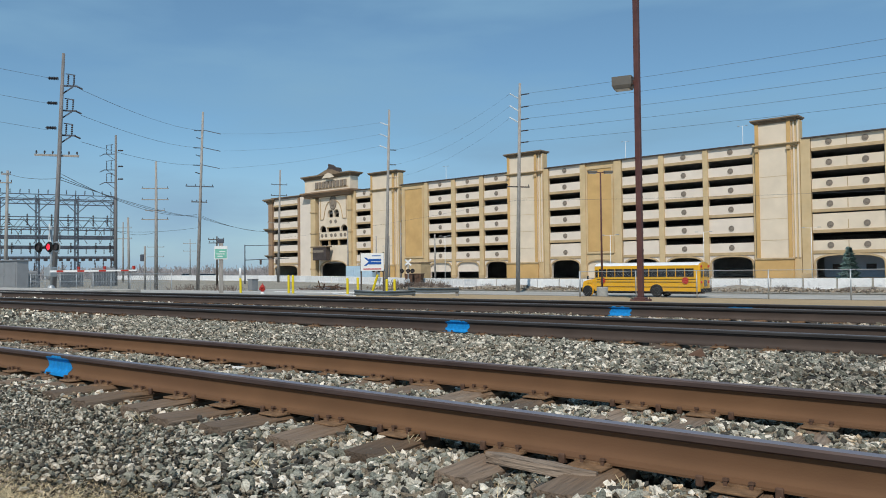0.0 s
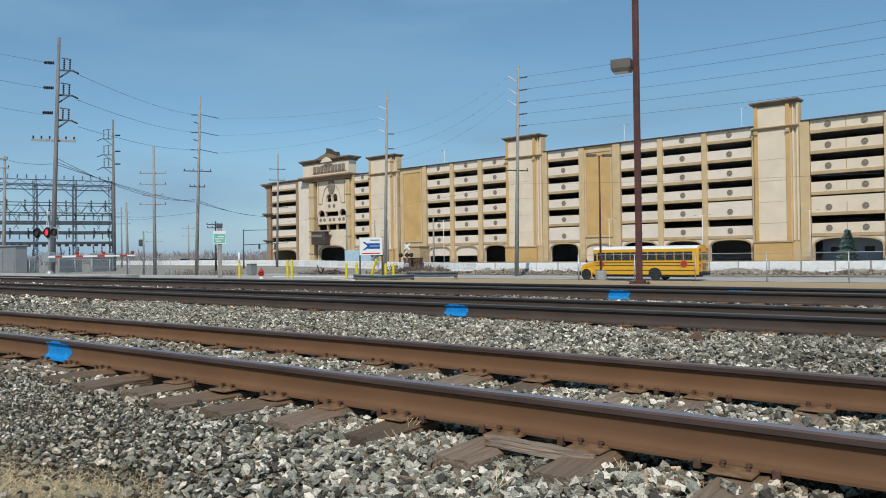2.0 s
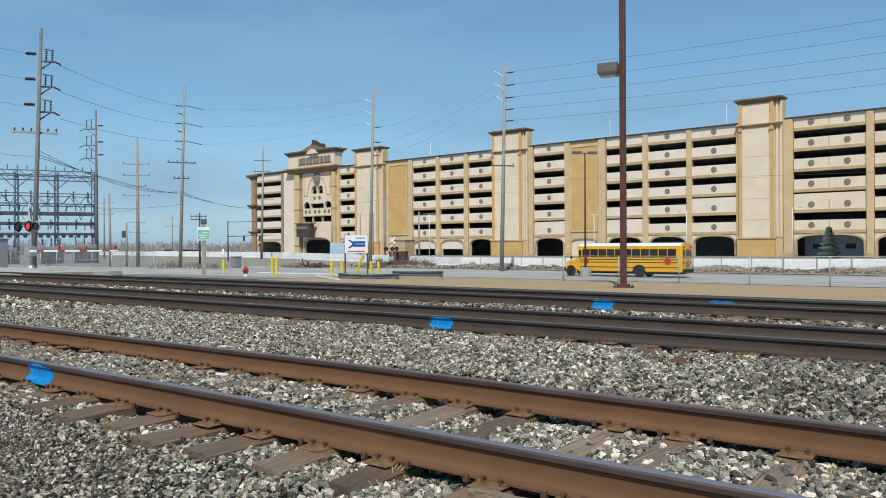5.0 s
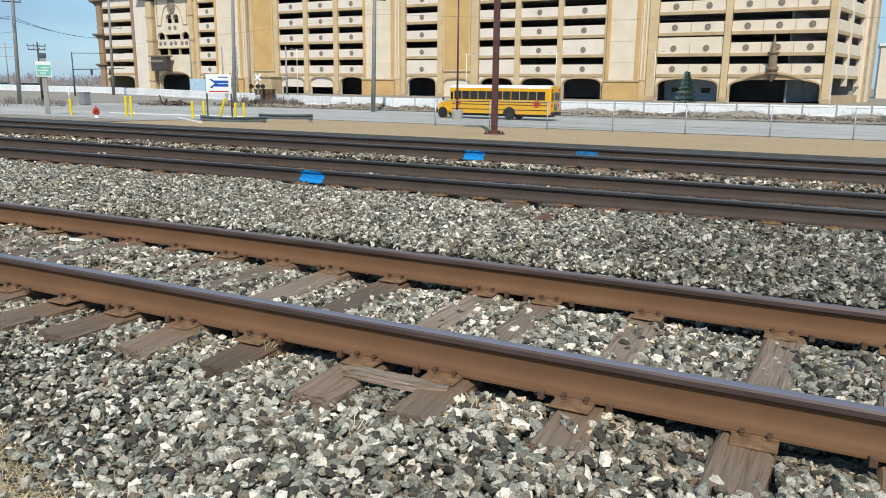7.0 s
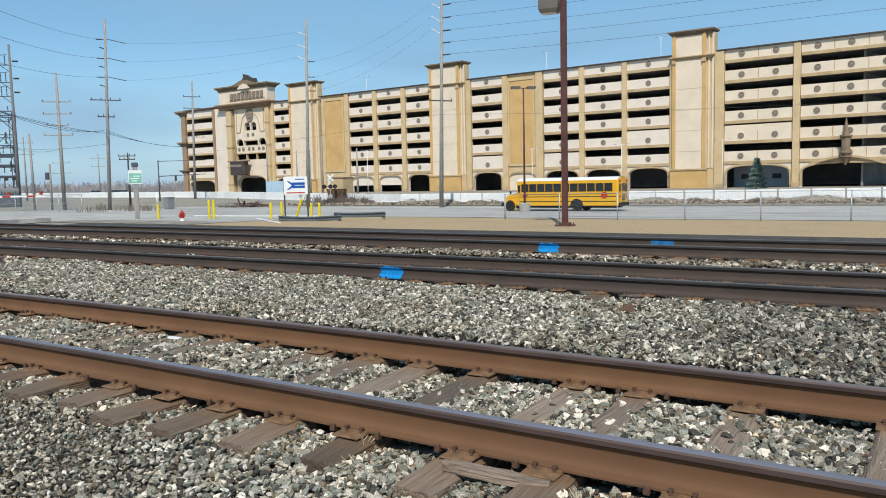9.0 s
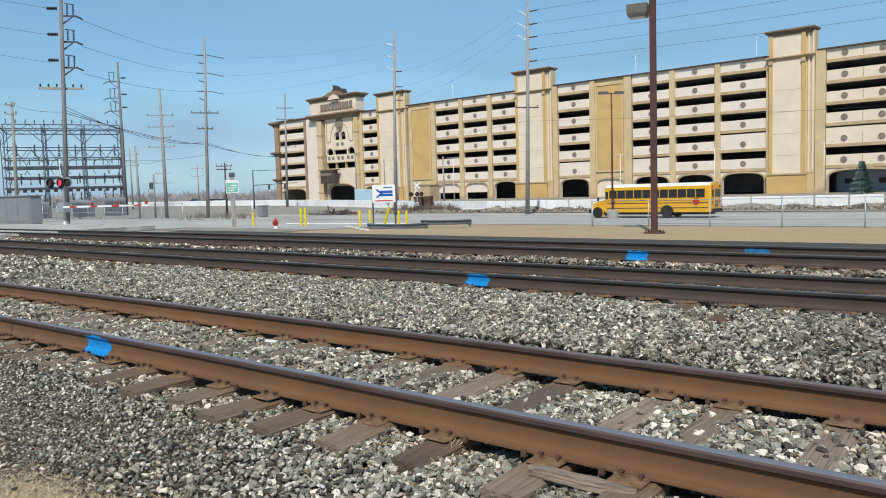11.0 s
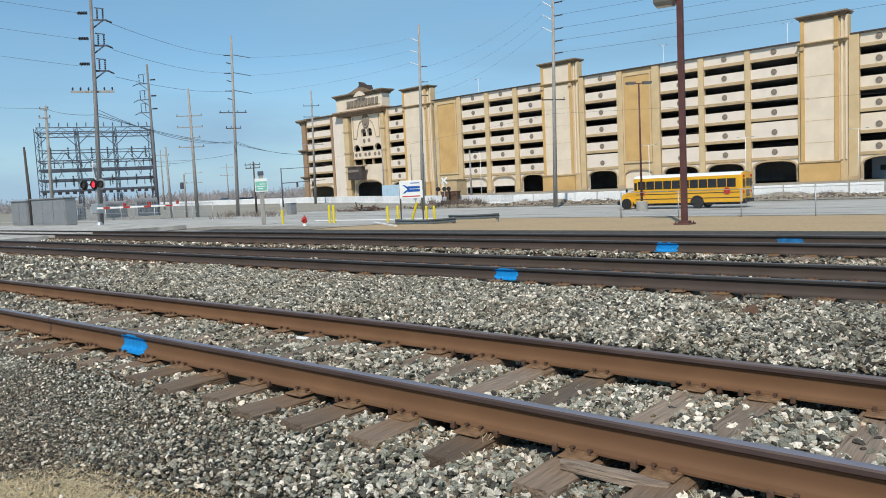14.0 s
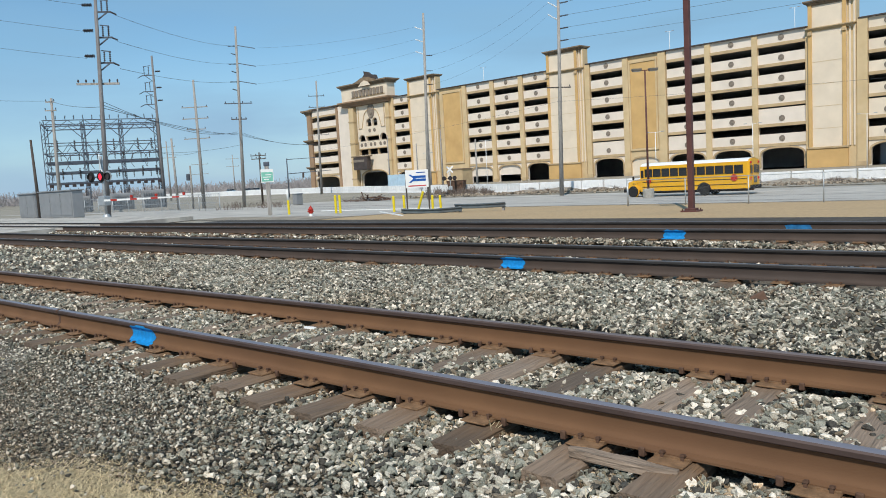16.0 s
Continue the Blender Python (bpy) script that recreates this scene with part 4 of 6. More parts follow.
M_LAMPBOX = material("bronze_lamp_head", (0.15, 0.135, 0.115), 0.5, 0.2, grain=5, grain_amount=0.1)
M_LENS = material("lamp_lens", (0.5, 0.5, 0.48), 0.25, grain=5, grain_amount=0.05, spec=0.5)
M_YELLOW = material("school_bus_yellow", (0.72, 0.37, 0.012), 0.38, grain=1.5, grain_amount=0.04, spec=0.5)
M_SAFETY = material("yellow_bollard_paint", (0.72, 0.56, 0.02), 0.6, grain=5, grain_amount=0.1, stain=(0.4, 0.3, 0.1), stain_scale=2, stain_amount=0.3)
M_WHITE = material("white_paint", (0.78, 0.78, 0.76), 0.55, grain=2, grain_amount=0.04, stain=(0.6, 0.57, 0.52), stain_scale=0.8, stain_amount=0.3)
M_BARRIER = material("white_plastic_barrier", (0.76, 0.76, 0.75), 0.55, grain=1.2, grain_amount=0.06, stain=(0.5, 0.47, 0.42), stain_scale=0.7, stain_amount=0.4, per="object", per_amount=0.06)
M_BLACK = material("black_rubber", (0.02, 0.02, 0.02), 0.8, grain=10, grain_amount=0.3)
M_GLASS = material("dark_window_glass", (0.02, 0.022, 0.025), 0.08, grain=2, grain_amount=0.1, spec=0.6)
M_RED = material("red_paint", (0.42, 0.03, 0.02), 0.5, grain=4, grain_amount=0.1, stain=(0.3, 0.08, 0.05), stain_scale=3, stain_amount=0.3)
M_REDLENS = material("red_signal_lens", (0.55, 0.02, 0.03), 0.2, spec=0.6)
M_SIGNBLUE = material("sign_blue", (0.01, 0.09, 0.36), 0.5)
M_SIGNRED = material("sign_red", (0.5, 0.05, 0.05), 0.5)
M_GREEN = material("green_sign_face", (0.2, 0.5, 0.39), 0.5, grain=6, grain_amount=0.08)
M_CABINET = material("grey_cabinet_metal", (0.29, 0.295, 0.30), 0.5, 0.3, grain=1.5, grain_amount=0.1, stain=(0.24, 0.24, 0.24), stain_scale=0.8, stain_amount=0.3)
M_DUMP = material("rusty_brown_metal", (0.13, 0.075, 0.05), 0.85, grain=4, grain_amount=0.3, stain=(0.06, 0.04, 0.03), stain_scale=1.2, stain_amount=0.5)
M_STRAW = material("dry_straw", (0.58, 0.47, 0.29), 0.9, grain=30, grain_amount=0.2, per="island", per_amount=0.35)
M_TWIG = material("bare_twigs", (0.19, 0.15, 0.125), 0.9, per="island", per_amount=0.3)
# twig colour paled for the horizon: distance haze put into the base colour
M_FARTWIG = material("hazed_far_twigs", (0.33, 0.305, 0.30), 0.9, per="island", per_amount=0.25)
M_NEEDLE = material("spruce_needles", (0.105, 0.165, 0.145), 0.8, per="island", per_amount=0.4)
M_PALEBLUE = material("pale_blue_trailer", (0.42, 0.56, 0.66), 0.5, grain=2, grain_amount=0.06)
M_RUBBLE = material("brown_rubble", (0.27, 0.22, 0.165), 0.95, per="island", per_amount=0.5, grain=20, grain_amount=0.3)
M_TAR = material("tar_patch", (0.11, 0.105, 0.10), 0.9, grain=3, grain_amount=0.2)

M_DECKPANEL = material("pale_crossing_concrete", (0.45, 0.42, 0.375), 0.9, grain=2.5, grain_amount=0.28, stain=(0.2, 0.185, 0.165), stain_scale=0.6, stain_amount=0.75, bump=0.4, bump_scale=30)
# ---- grade crossing ----
bm = bmesh.new()
for j, (y0, y1) in enumerate(((2.0, 3.15), (3.40, 4.62), (4.9, 8.66), (8.93, 10.15), (10.43, 12.31), (12.59, 13.81), (14.09, 18.4))):
    for i in range(9):
        x0 = -57 + i * 2.7
        box(bm, x0, y0, -0.2, x0 + 2.67, y1, -0.012)
solo("crossing_deck", bm, M_DECKPANEL, "pale concrete panels of a road crossing flush with the rails", "road crossing", kind="structure")
sheet("road", (-60, -50, -40, -32, -24), (18.4, 20, 22, 28), M_ASPHALT, 0.016, "cracked grey asphalt road beside the tracks", "road")
bm = bmesh.new()
for x0, y0, w, l, r in ((-48, 34, 9, 0.5, 4), (-30, 40, 14, 0.35, -6), (-22, 52, 18, 0.6, 2), (-60, 46, 16, 0.7, 7), (-16, 33, 8, 0.4, -3)):
    p = [bm.verts.new((x0 + u * w + 0.3 * math.sin(5 * u + y0), y0 + v * l + u * r * 0.2, 0)) for u, v in ((0, 0), (0.33, -0.3), (0.66, 0.2), (1, 0), (1, 1), (0.66, 1.3), (0.33, 0.7), (0, 1))]
    for v in p:
        v.co.z = land(v.co.y) + 0.020
    bm.faces.new(p)
solo("tar_patches", bm, M_TAR, "dark tar patches on the parking lot", "pavement patch", kind="structure")


# ---- poles and wires ----
def insulator(bm, p, d, length=0.9, r=0.07):
    """A string of discs from p along d."""
    p, d = Vector(p), Vector(d).normalized()
    n = 6
    for i in range(n):
        a = p + d * (length * i / n)
        rod(bm, a, a + d * (length / n * 0.55), r, r * 0.6, 7)
    rod(bm, p, p + d * length, r * 0.3, n=5)
    return bm


def utility_pole(x, y, top, label, r=0.2, mat=None, lean=0.0, second=0.0):
    z = land(y)
    t = thing("utility_pole", pose(x, y, z, -lean, 0.45 * lean, 0), label, "utility pole", "power poles")
    h = top - z
    part("pole", R((0, 0, -0.3), (0, 0, h), r, r * 0.55, 12), mat or M_POLE, t)
    if second:
        part("pole", R((0.36 * second, -0.16, -0.3), (0.28 * second, -0.14, h * 0.86), r * 0.9, r * 0.65, 12), mat or M_POLE, t)
    return t, z


def crossarm(t, z, half, dirv, mat=None, pins=4, drop=0.0):
    d = Vector(dirv).normalized()
    a = part("crossarm", beam(bmesh.new(), -d * half + Vector((0, -0.16, z)), d * half + Vector((0, -0.16, z - drop)), 0.1, 0.13), mat or M_POLE, t)
    for i in range(pins):
        s = -half * 0.92 + 2 * half * 0.92 * i / max(1, pins - 1)
        part("insulator", turned(bmesh.new(), ((0.03, 0), (0.03, 0.08), (0.07, 0.1), (0.05, 0.15), (0.06, 0.17), (0.03, 0.24)), 7, d * s + Vector((0, -0.16, z + 0.05))), M_CERAMIC, a)
    return a


def frame_bracket(t, z, d, s=1.0):
    """A steel bracket with a standing pair of insulators, braced below, and a dark strain insulator on the other side."""
    d = Vector(d).normalized()
    up = Vector((0, 0, 1))
    bm = bmesh.new()
    beam(bm, up * z, d * 1.7 * s + up * z, 0.1)
    beam(bm, up * (z - 1.0 * s), d * 1.2 * s + up * (z - 0.05), 0.07)
    b = part("bracket", bm, M_GREYSTEEL, t)
    for k in (0.65, 1.3):
        part("insulator", insulator(bmesh.new(), d * k * s + up * z, up, 1.35 * s, 0.075), M_CERAMIC, b)
    part("jumper", beam(bmesh.new(), d * 0.35 * s + up * (z + 1.42 * s), d * 1.4 * s + up * (z + 1.3 * s), 0.06), M_GREYSTEEL, b)
    part("insulator", insulator(bmesh.new(), d * 1.6 * s + up * z, d + Vector((0, 0, -0.45)), 0.8 * s, 0.07), M_CERAMIC, b)
    part("strain_insulator", insulator(bmesh.new(), -d * 0.28 + up * (z + 0.45), -d, 0.62, 0.12), M_CERAMIC, b)


def wire(p, q, sag, r=0.018, label="thin dark overhead power line"):
    p, q = Vector(p), Vector(q)
    r *= 0.68
    bm = bmesh.new()
    pts = [p.lerp(q, i / 14) - Vector((0, 0, sag * 4 * (i / 14) * (1 - i / 14))) for i in range(15)]
    rings = []
    side = (q - p).cross(Vector((0, 0, 1))).normalized()
    for c in pts:
        rings.append([c + side * r, c + Vector((0, 0, r)), c - side * r, c - Vector((0, 0, r))])
    loft(bm, rings)
    return solo("power_line", bm, M_CABLE, label, "power line", group="overhead lines")


VIEW = Vector((0.72, 0.69, 0))
# the double pole beside the crossing signal
P1, z1 = utility_pole(-50.25, 22.65, 14.9, "tall double wooden pole with steel brackets and insulators", 0.165, mat=M_POLE_GREY, lean=1.8, second=1)
for z in (12.8, 11.2, 9.6):
    frame_bracket(P1, z - z1, VIEW, 0.55)
crossarm(P1, 8.27 - z1, 1.35, VIEW, pins=6)
P2, z2 = utility_pole(-92, 49.5, 18.1, "wooden pole with three steel insulator brackets", 0.22, mat=M_POLE_GREY)
for z in (15.7, 13.7, 12.1):
    frame_bracket(P2, z - z2, -VIEW, 0.85)
part("pole", R((1.6, 0.9, 0), (1.5, 0.8, 9), 0.16, 0.12, 10), M_POLE, P2)
P3, z3 = utility_pole(-102.2, 61.2, 17.0, "paired wooden poles with four crossarms", 0.26, second=1)
for z, hw in ((13.04, 1.9), (11.4, 1.9), (9.84, 1.4), (8.5, 1.9)):
    crossarm(P3, z - z3, hw, VIEW, pins=2)
part("transformer", turned(bmesh.new(), ((0.0001, 0), (0.3, 0.02), (0.32, 0.1), (0.32, 0.9), (0.25, 1.0), (0.0001, 1.02)), 14, (-1.6, -1.2, 4.2)), M_GREYSTEEL, P3)
part("pole", R((-1.3, -1.0, 0), (-1.25, -1.0, 6.4), 0.15, 0.12, 10), M_POLE, P3)
P4, z4 = utility_pole(-87.6, 58.3, 21.9, "tall grey wooden pole with upswept arms", 0.24, lean=1.6)
for z in (19.5, 17.2, 14.9):
    part("arm", beam(bmesh.new(), (0, 0, z - z4), VIEW * 2.4 + Vector((0, 0, z - z4 - 0.45)), 0.09), M_GREYSTEEL, P4)
    part("insulator", insulator(bmesh.new(), -VIEW * 0.2 + Vector((0, 0, z - z4 - 0.1)), -VIEW, 0.9, 0.1), M_CERAMIC, P4)
    part("insulator", insulator(bmesh.new(), -VIEW * 0.2 + Vector((0, 0, z - z4 - 1.2)), -VIEW + Vector((0, 0, 0.3)), 0.6, 0.09), M_CERAMIC, P4)
crossarm(P4, 12.0 - z4, 1.8, VIEW, M_GREYSTEEL, 4)
crossarm(P4, 9.95 - z4, 1.0, VIEW, M_POLE_DARK, 4)
P5, z5 = utility_pole(-121.1, 99.4, 21.2, "tall grey wooden pole before the garage", 0.27, lean=1.2)
crossarm(P5, 18.2 - z5, 1.6, VIEW, M_GREYSTEEL, 2)
crossarm(P5, 16.0 - z5, 1.6, VIEW, M_GREYSTEEL, 2)
crossarm(P5, 10.5 - z5, 2.2, VIEW, M_POLE, 4)
P6, z6 = utility_pole(-66.6, 71.7, 21.4, "tall grey wooden pole with short insulator arms", 0.25, lean=1.5)
for z in (19.4, 17.9, 16.4):
    part("insulator", insulator(bmesh.new(), -VIEW * 0.2 + Vector((0, 0, z - z6)), -VIEW + Vector((0, 0, 0.35)), 1.0, 0.1), M_WHITE, P6)
for z in (16.2, 14.3, 12.6):
    part("insulator", insulator(bmesh.new(), VIEW * 0.2 + Vector((0, 0, z - z6)), VIEW, 0.8, 0.1), M_CERAMIC, P6)
P7, z7 = utility_pole(-46.7, 71.6, 21.6, "tall grey wooden pole with pale insulators", 0.25, lean=1.4)
for z in (19.9, 18.5, 17.2):
    part("insulator", insulator(bmesh.new(), -VIEW * 0.2 + Vector((0, 0, z - z7)), -VIEW + Vector((0, 0, 0.55)), 1.1, 0.1), M_WHITE, P7)
for z in (20.3, 18.9, 17.5, 16.2, 14.9):
    part("insulator", insulator(bmesh.new(), VIEW * 0.2 + Vector((0, 0, z - z7)), (1, 0, 0), 1.0, 0.09), M_CERAMIC, P7)
crossarm(P7, 9.9 - z7, 1.3, VIEW, M_POLE_DARK, 2)
PS, zs = utility_pole(-86.6, 34.4, 11.7, "wooden pole beside the substation", 0.22, lean=0.8)
crossarm(PS, 11.3 - zs, 0.45, VIEW, pins=2)
crossarm(PS, 10.4 - zs, 0.6, VIEW, pins=2)
PD, zd = utility_pole(-56.85, 20.95, 5.2, "short dark bare wooden post by the cabinets", 0.13, M_POLE_DARK, -0.9)
PT, zt = utility_pole(-99.9, 70.0, 6.2, "dark wooden pole with two short crossarms", 0.18, M_POLE_DARK)
crossarm(PT, 5.7 - zt, 1.2, VIEW, M_POLE_DARK, 4)
crossarm(PT, 5.2 - zt, 1.1, VIEW, M_POLE_DARK, 4)
for px, py, pt in ((40, 72.5, 22), (-60, 5, 17.5), (-160, 40, 21.5)):
    utility_pole(px, py, pt, "plain tall wooden pole carrying the lines onward", 0.24)
for px, py, pt in ((-174, 96, 13), (-186, 112, 9), (-228, 150, 12)):
    q, zq = utility_pole(px, py, pt, "thin distant wooden pole", 0.22)
    crossarm(q, pt - 1.4 - zq, 2.2, VIEW, pins=2)
    crossarm(q, pt - 4.0 - zq, 2.2, VIEW, pins=2)
for px, py, pt in ((-108, 106, 9.4), (-98.5, 104, 7.2), (-88, 99, 9.0), (-70.5, 86.6, 6.0), (-93, 101.5, 7.0)):
    q, zq = utility_pole(px, py, pt, "slim wooden service pole before the garage", 0.17)

for i, z in enumerate((12.4, 10.75, 9.05)):
    wire((-49.0, 23.75, z + 0.1), (-87.6, 58.0, (19.4, 17.1, 14.8)[i]), 0.4, 0.02)
    wire((-50.5, 22.4, z + 0.85), (-60, 5, z + 4.2), 0.25, 0.014)
    wire((-85.5, 60.5, (19.0, 16.7, 14.4)[i]), (-67.15, 71.5, (19.72, 18.22, 16.72)[i]), 0.5, 0.012)
    wire((-65.6, 72.7, (16.2, 14.3, 12.6)[i]), (-47.25, 71.35, (20.4, 19.0, 17.7)[i]), 1.0, 0.012)
for z in (20.3, 18.9, 17.5, 16.2, 14.9):
    wire((-45.4, 72.15, z), (40, 72.5, z + 0.4), 0.9, 0.02)
for dz in (0.0, 0.35, 0.8):
    wire((-49.9, 22.9, 6.7 + dz * 0.5), (-87.4, 58.1, 7.9 + dz * 0.5), 0.3 + dz * 0.9, 0.028, "sagging black cable between two poles")
    wire((-87.4, 58.3, 7.9 + dz * 0.5), (-121, 99.3, 8.6 + dz * 0.4), 0.5 + dz * 0.5, 0.03, "sagging black cable between two poles")
wire((-49.9, 22.9, 6.8), (-86.5, 34.5, 11.4), 0.25, 0.025)
wire((-86.5, 34.5, 11.4), (-160, 40, 21.0), 0.5, 0.025)
wire((-87.4, 58.3, 6.6), (-92, 49.5, 6.0), 0.3, 0.025)
wire((-92, 49.5, 6.0), (-102, 61, 6.6), 0.4, 0.025)
wire((-121, 99.4, 7.4), (-46.7, 71.6, 8.4), 0.4, 0.015)
wire((-46.7, 71.6, 8.4), (40, 78, 7.6), 1.0, 0.015)


# ---- light posts ----
def lamp_head(t, c, ang, w=0.62, d=0.5, h=0.36):
    """A square floodlight box with a sloped underside, at c, pointing along ang degrees."""
    m = Matrix.Rotation(math.radians(ang), 4, "Z")
    bm = bmesh.new()
    loft(bm, [[(-0.42 * w, -0.42 * d, 0), (0.42 * w, -0.42 * d, 0), (0.42 * w, 0.42 * d, 0), (-0.42 * w, 0.42 * d, 0)],
              [(-0.5 * w, -0.5 * d, 0.1), (0.5 * w, -0.5 * d, 0.1), (0.5 * w, 0.5 * d, 0.1), (-0.5 * w, 0.5 * d, 0.1)],
              [(-0.5 * w, -0.5 * d, h), (0.5 * w, -0.5 * d, h), (0.5 * w, 0.5 * d, h), (-0.5 * w, 0.5 * d, h)]])
    bmesh.ops.transform(bm, matrix=Matrix.Translation(c) @ m, verts=bm.verts)
    head = part("lamp_head", bm, M_LAMPBOX, t)
    lens = B(-0.36 * w, -0.36 * d, -0.012, 0.36 * w, 0.36 * d, -0.001)
    bmesh.ops.transform(lens, matrix=Matrix.Translation(c) @ m, verts=lens.verts)
    part("lens", lens, M_LENS, head)
    return head


L1 = thing("lamp_post", pose(-10.28, 21.2, land(21.2)), "tall maroon steel lamp post with a square bronze floodlight", "lamp post")
part("pole", B(-0.078, -0.078, 0.02, 0.078, 0.078, 10.2, bevel=0.012), M_BRONZE, L1)
bm = B(-0.24, -0.24, 0, 0.24, 0.24, 0.06, bevel=0.01)
box(bm, -0.15, -0.15, 0.06, 0.15, 0.15, 0.12, bevel=0.01)
base = part("base_plate", bm, M_BRONZE, L1)
for sx in (-0.19, 0.19):
    for sy in (-0.19, 0.19):
        part("bolt", R((sx, sy, 0.06), (sx, sy, 0.11), 0.02, n=6), M_SPIKE, base)
part("arm", B(-0.2, -0.05, 6.44, -0.07, 0.05, 6.57), M_BRONZE, L1)
lamp_head(L1, Vector((-0.4, -0.1, 6.32)), 12, 0.58, 0.46, 0.36)
lamp_head(L1, Vector((-0.5, 0.0, 9.8)), 5)

L2 = thing("lamp_post", pose(-27.2, 52.9, land(52.9)), "slim brown lamp post with two flat heads on a concrete base", "lamp post")
part("footing", turned(bmesh.new(), ((0.42, -0.1), (0.42, 0.7), (0.38, 0.74), (0.0001, 0.74)), 18), M_CONCRETE, L2, "pale round concrete footing")
part("pole", R((0, 0, 0.74), (0, 0, 9.5), 0.085, 0.055, 10), M_BRONZE, L2)
for s in (-1, 1):
    d = VIEW * s
    part("arm", beam(bmesh.new(), (0, 0, 9.45), d * 0.4 + Vector((0, 0, 9.5)), 0.06), M_BRONZE, L2)
    lamp_head(L2, d * 0.62 + Vector((0, 0, 9.4)), 44, 0.66, 0.4, 0.2)


def double_lamp(x, y, top, z0=None, half=1.0):
    """A pale street light: slim mast, two drooping heads."""
    z = land(y) if z0 is None else z0
    t = thing("street_lamp", pose(x, y, z), "slim white street lamp with two heads", "street lamp", "white street lamps")
    h = top - z
    part("mast", R((0, 0, 0), (0, 0, h), 0.06, 0.04, 8), M_WHITE, t)
    for s in (-1, 1):
        part("arm", beam(bmesh.new(), (0, 0, h - 0.1), (s * half, 0, h), 0.035), M_WHITE, t)
        part("head", B(s * half - 0.2, -0.12, h - 0.05, s * half + 0.2, 0.12, h + 0.05, bevel=0.02), M_STEEL, t)


for x, y, top in ((-25.4, 112.5, 6.0), (-38.8, 108.7, 5.8), (-44.4, 90.2, 5.0), (-77.5, 98, 6.3), (-103, 112, 5.6)):
    double_lamp(x, y, top)
for x, top in ((-114.0, 25.9), (-67.3, 26.7), (-43.9, 27.0)):
    double_lamp(x, 145.5, top, 20.4, 0.7)


# ---- fence along the platform ----
FENCE = thing("chain_link_fence", pose(-3, 27.2, land(27.2) - 0.03, 0, 0, 5), "low galvanised chain-link fence along the platform edge", "fence")
fx = [-11.95, -9.75, -7.55, -5.2, -2.75, -0.1, 2.33, 4.9, 7.5, 10.1, 12.7]
for i, x in enumerate(fx):
    part("post", R((x, 0, -0.1), (x + 0.015 * math.sin(i * 3), 0, 1.05), 0.021 if i else 0.036, n=8), M_STEEL, FENCE)
for a, b in zip(fx, fx[1:]):
    part("top_rail", R((a, 0, 1.03), (b, 0, 1.03), 0.013, n=6, caps=False), M_STEEL, FENCE)
bm = bmesh.new()
x = fx[0]
while x < fx[-1] - 1:
    beam(bm, (x, 0.03, 0.02), (x + 1.0, 0.03, 1.02), 0.0016)
    beam(bm, (x + 1.0, 0.035, 0.02), (x, 0.035, 1.02), 0.0016)
    x += 0.11
tagged(part("mesh", bm, M_STEEL, FENCE), kind="stuff")

# ---- school bus ----
BUS = thing("school_bus", pose(-22.95, 62.0, land(62.8)) @ Matrix.Diagonal((0.955, 1, 1, 1)), "long yellow school bus with a white roof, parked", "bus")
# x runs from 0 at the tail to -11.7 at the nose; y from the near side 0 to 2.44


def bus_section(x, z0, z1, inset=0.0, crown=0.26):
    """A cross-section of the body with a curved roof."""
    y0, y1 = inset, 2.44 - inset
    pts = [(x, y0, z0), (x, y0, z1 - crown)]
    for i in range(1, 8):
        a = math.pi * i / 8
        pts.append((x, 1.22 - (1.22 - inset) * math.cos(a), z1 - crown + crown * math.sin(a)))
    pts += [(x, y1, z1 - crown), (x, y1, z0)]
    return pts


bm = bmesh.new()
loft(bm, [bus_section(0, 0.55, 2.9, 0.10), bus_section(-0.15, 0.5, 2.95, 0.0), bus_section(-9.6, 0.5, 2.95), bus_section(-9.95, 0.5, 2.88, 0.06)][::-1])
bmesh.ops.recalc_face_normals(bm, faces=bm.faces)
part("body", bm, M_YELLOW, BUS)
bm = bmesh.new()
rings = []
for x, ins in ((-0.10, 0.04), (-0.2, 0.0), (-9.65, 0.0), (-9.9, 0.05)):
    rings.append([(x, 1.22 - (1.23 - ins) * math.cos(math.pi * i / 10), 2.70 + 0.275 * math.sin(math.pi * i / 10)) for i in range(11)])
vs = [[bm.verts.new(c) for c in r] for r in rings]
for a, b in zip(vs, vs[1:]):
    for i in range(10):
        bm.faces.new((a[i], a[i + 1], b[i + 1], b[i]))
bmesh.ops.recalc_face_normals(bm, faces=bm.faces)
part("roof", bm, M_WHITE, BUS, "white painted roof")
hood = bmesh.new()
loft(hood, [[(-9.9, 0.22, 0.6), (-9.9, 2.22, 0.6), (-9.9, 2.15, 1.62), (-9.9, 0.29, 1.62)], [(-10.8, 0.28, 0.6), (-10.8, 2.16, 0.6), (-10.8, 2.0, 1.5), (-10.8, 0.44, 1.5)],
            [(-11.45, 0.38, 0.6), (-11.45, 2.06, 0.6), (-11.45, 1.9, 1.32), (-11.45, 0.54, 1.32)]][::-1])
bmesh.ops.recalc_face_normals(hood, faces=hood.faces)
bmesh.ops.bevel(hood, geom=hood.edges[:], offset=0.06, segments=2, affect="EDGES")
part("hood", hood, M_YELLOW, BUS)
part("front_bumper", B(-11.7, 0.1, 0.45, -11.47, 2.34, 0.75, bevel=0.05), M_BLACK, BUS)
part("rear_bumper", B(0.02, 0.1, 0.45, 0.18, 2.34, 0.75, bevel=0.04), M_BLACK, BUS)
part("windshield", B(-9.985, 0.3, 1.75, -9.955, 2.14, 2.5), M_GLASS, BUS)
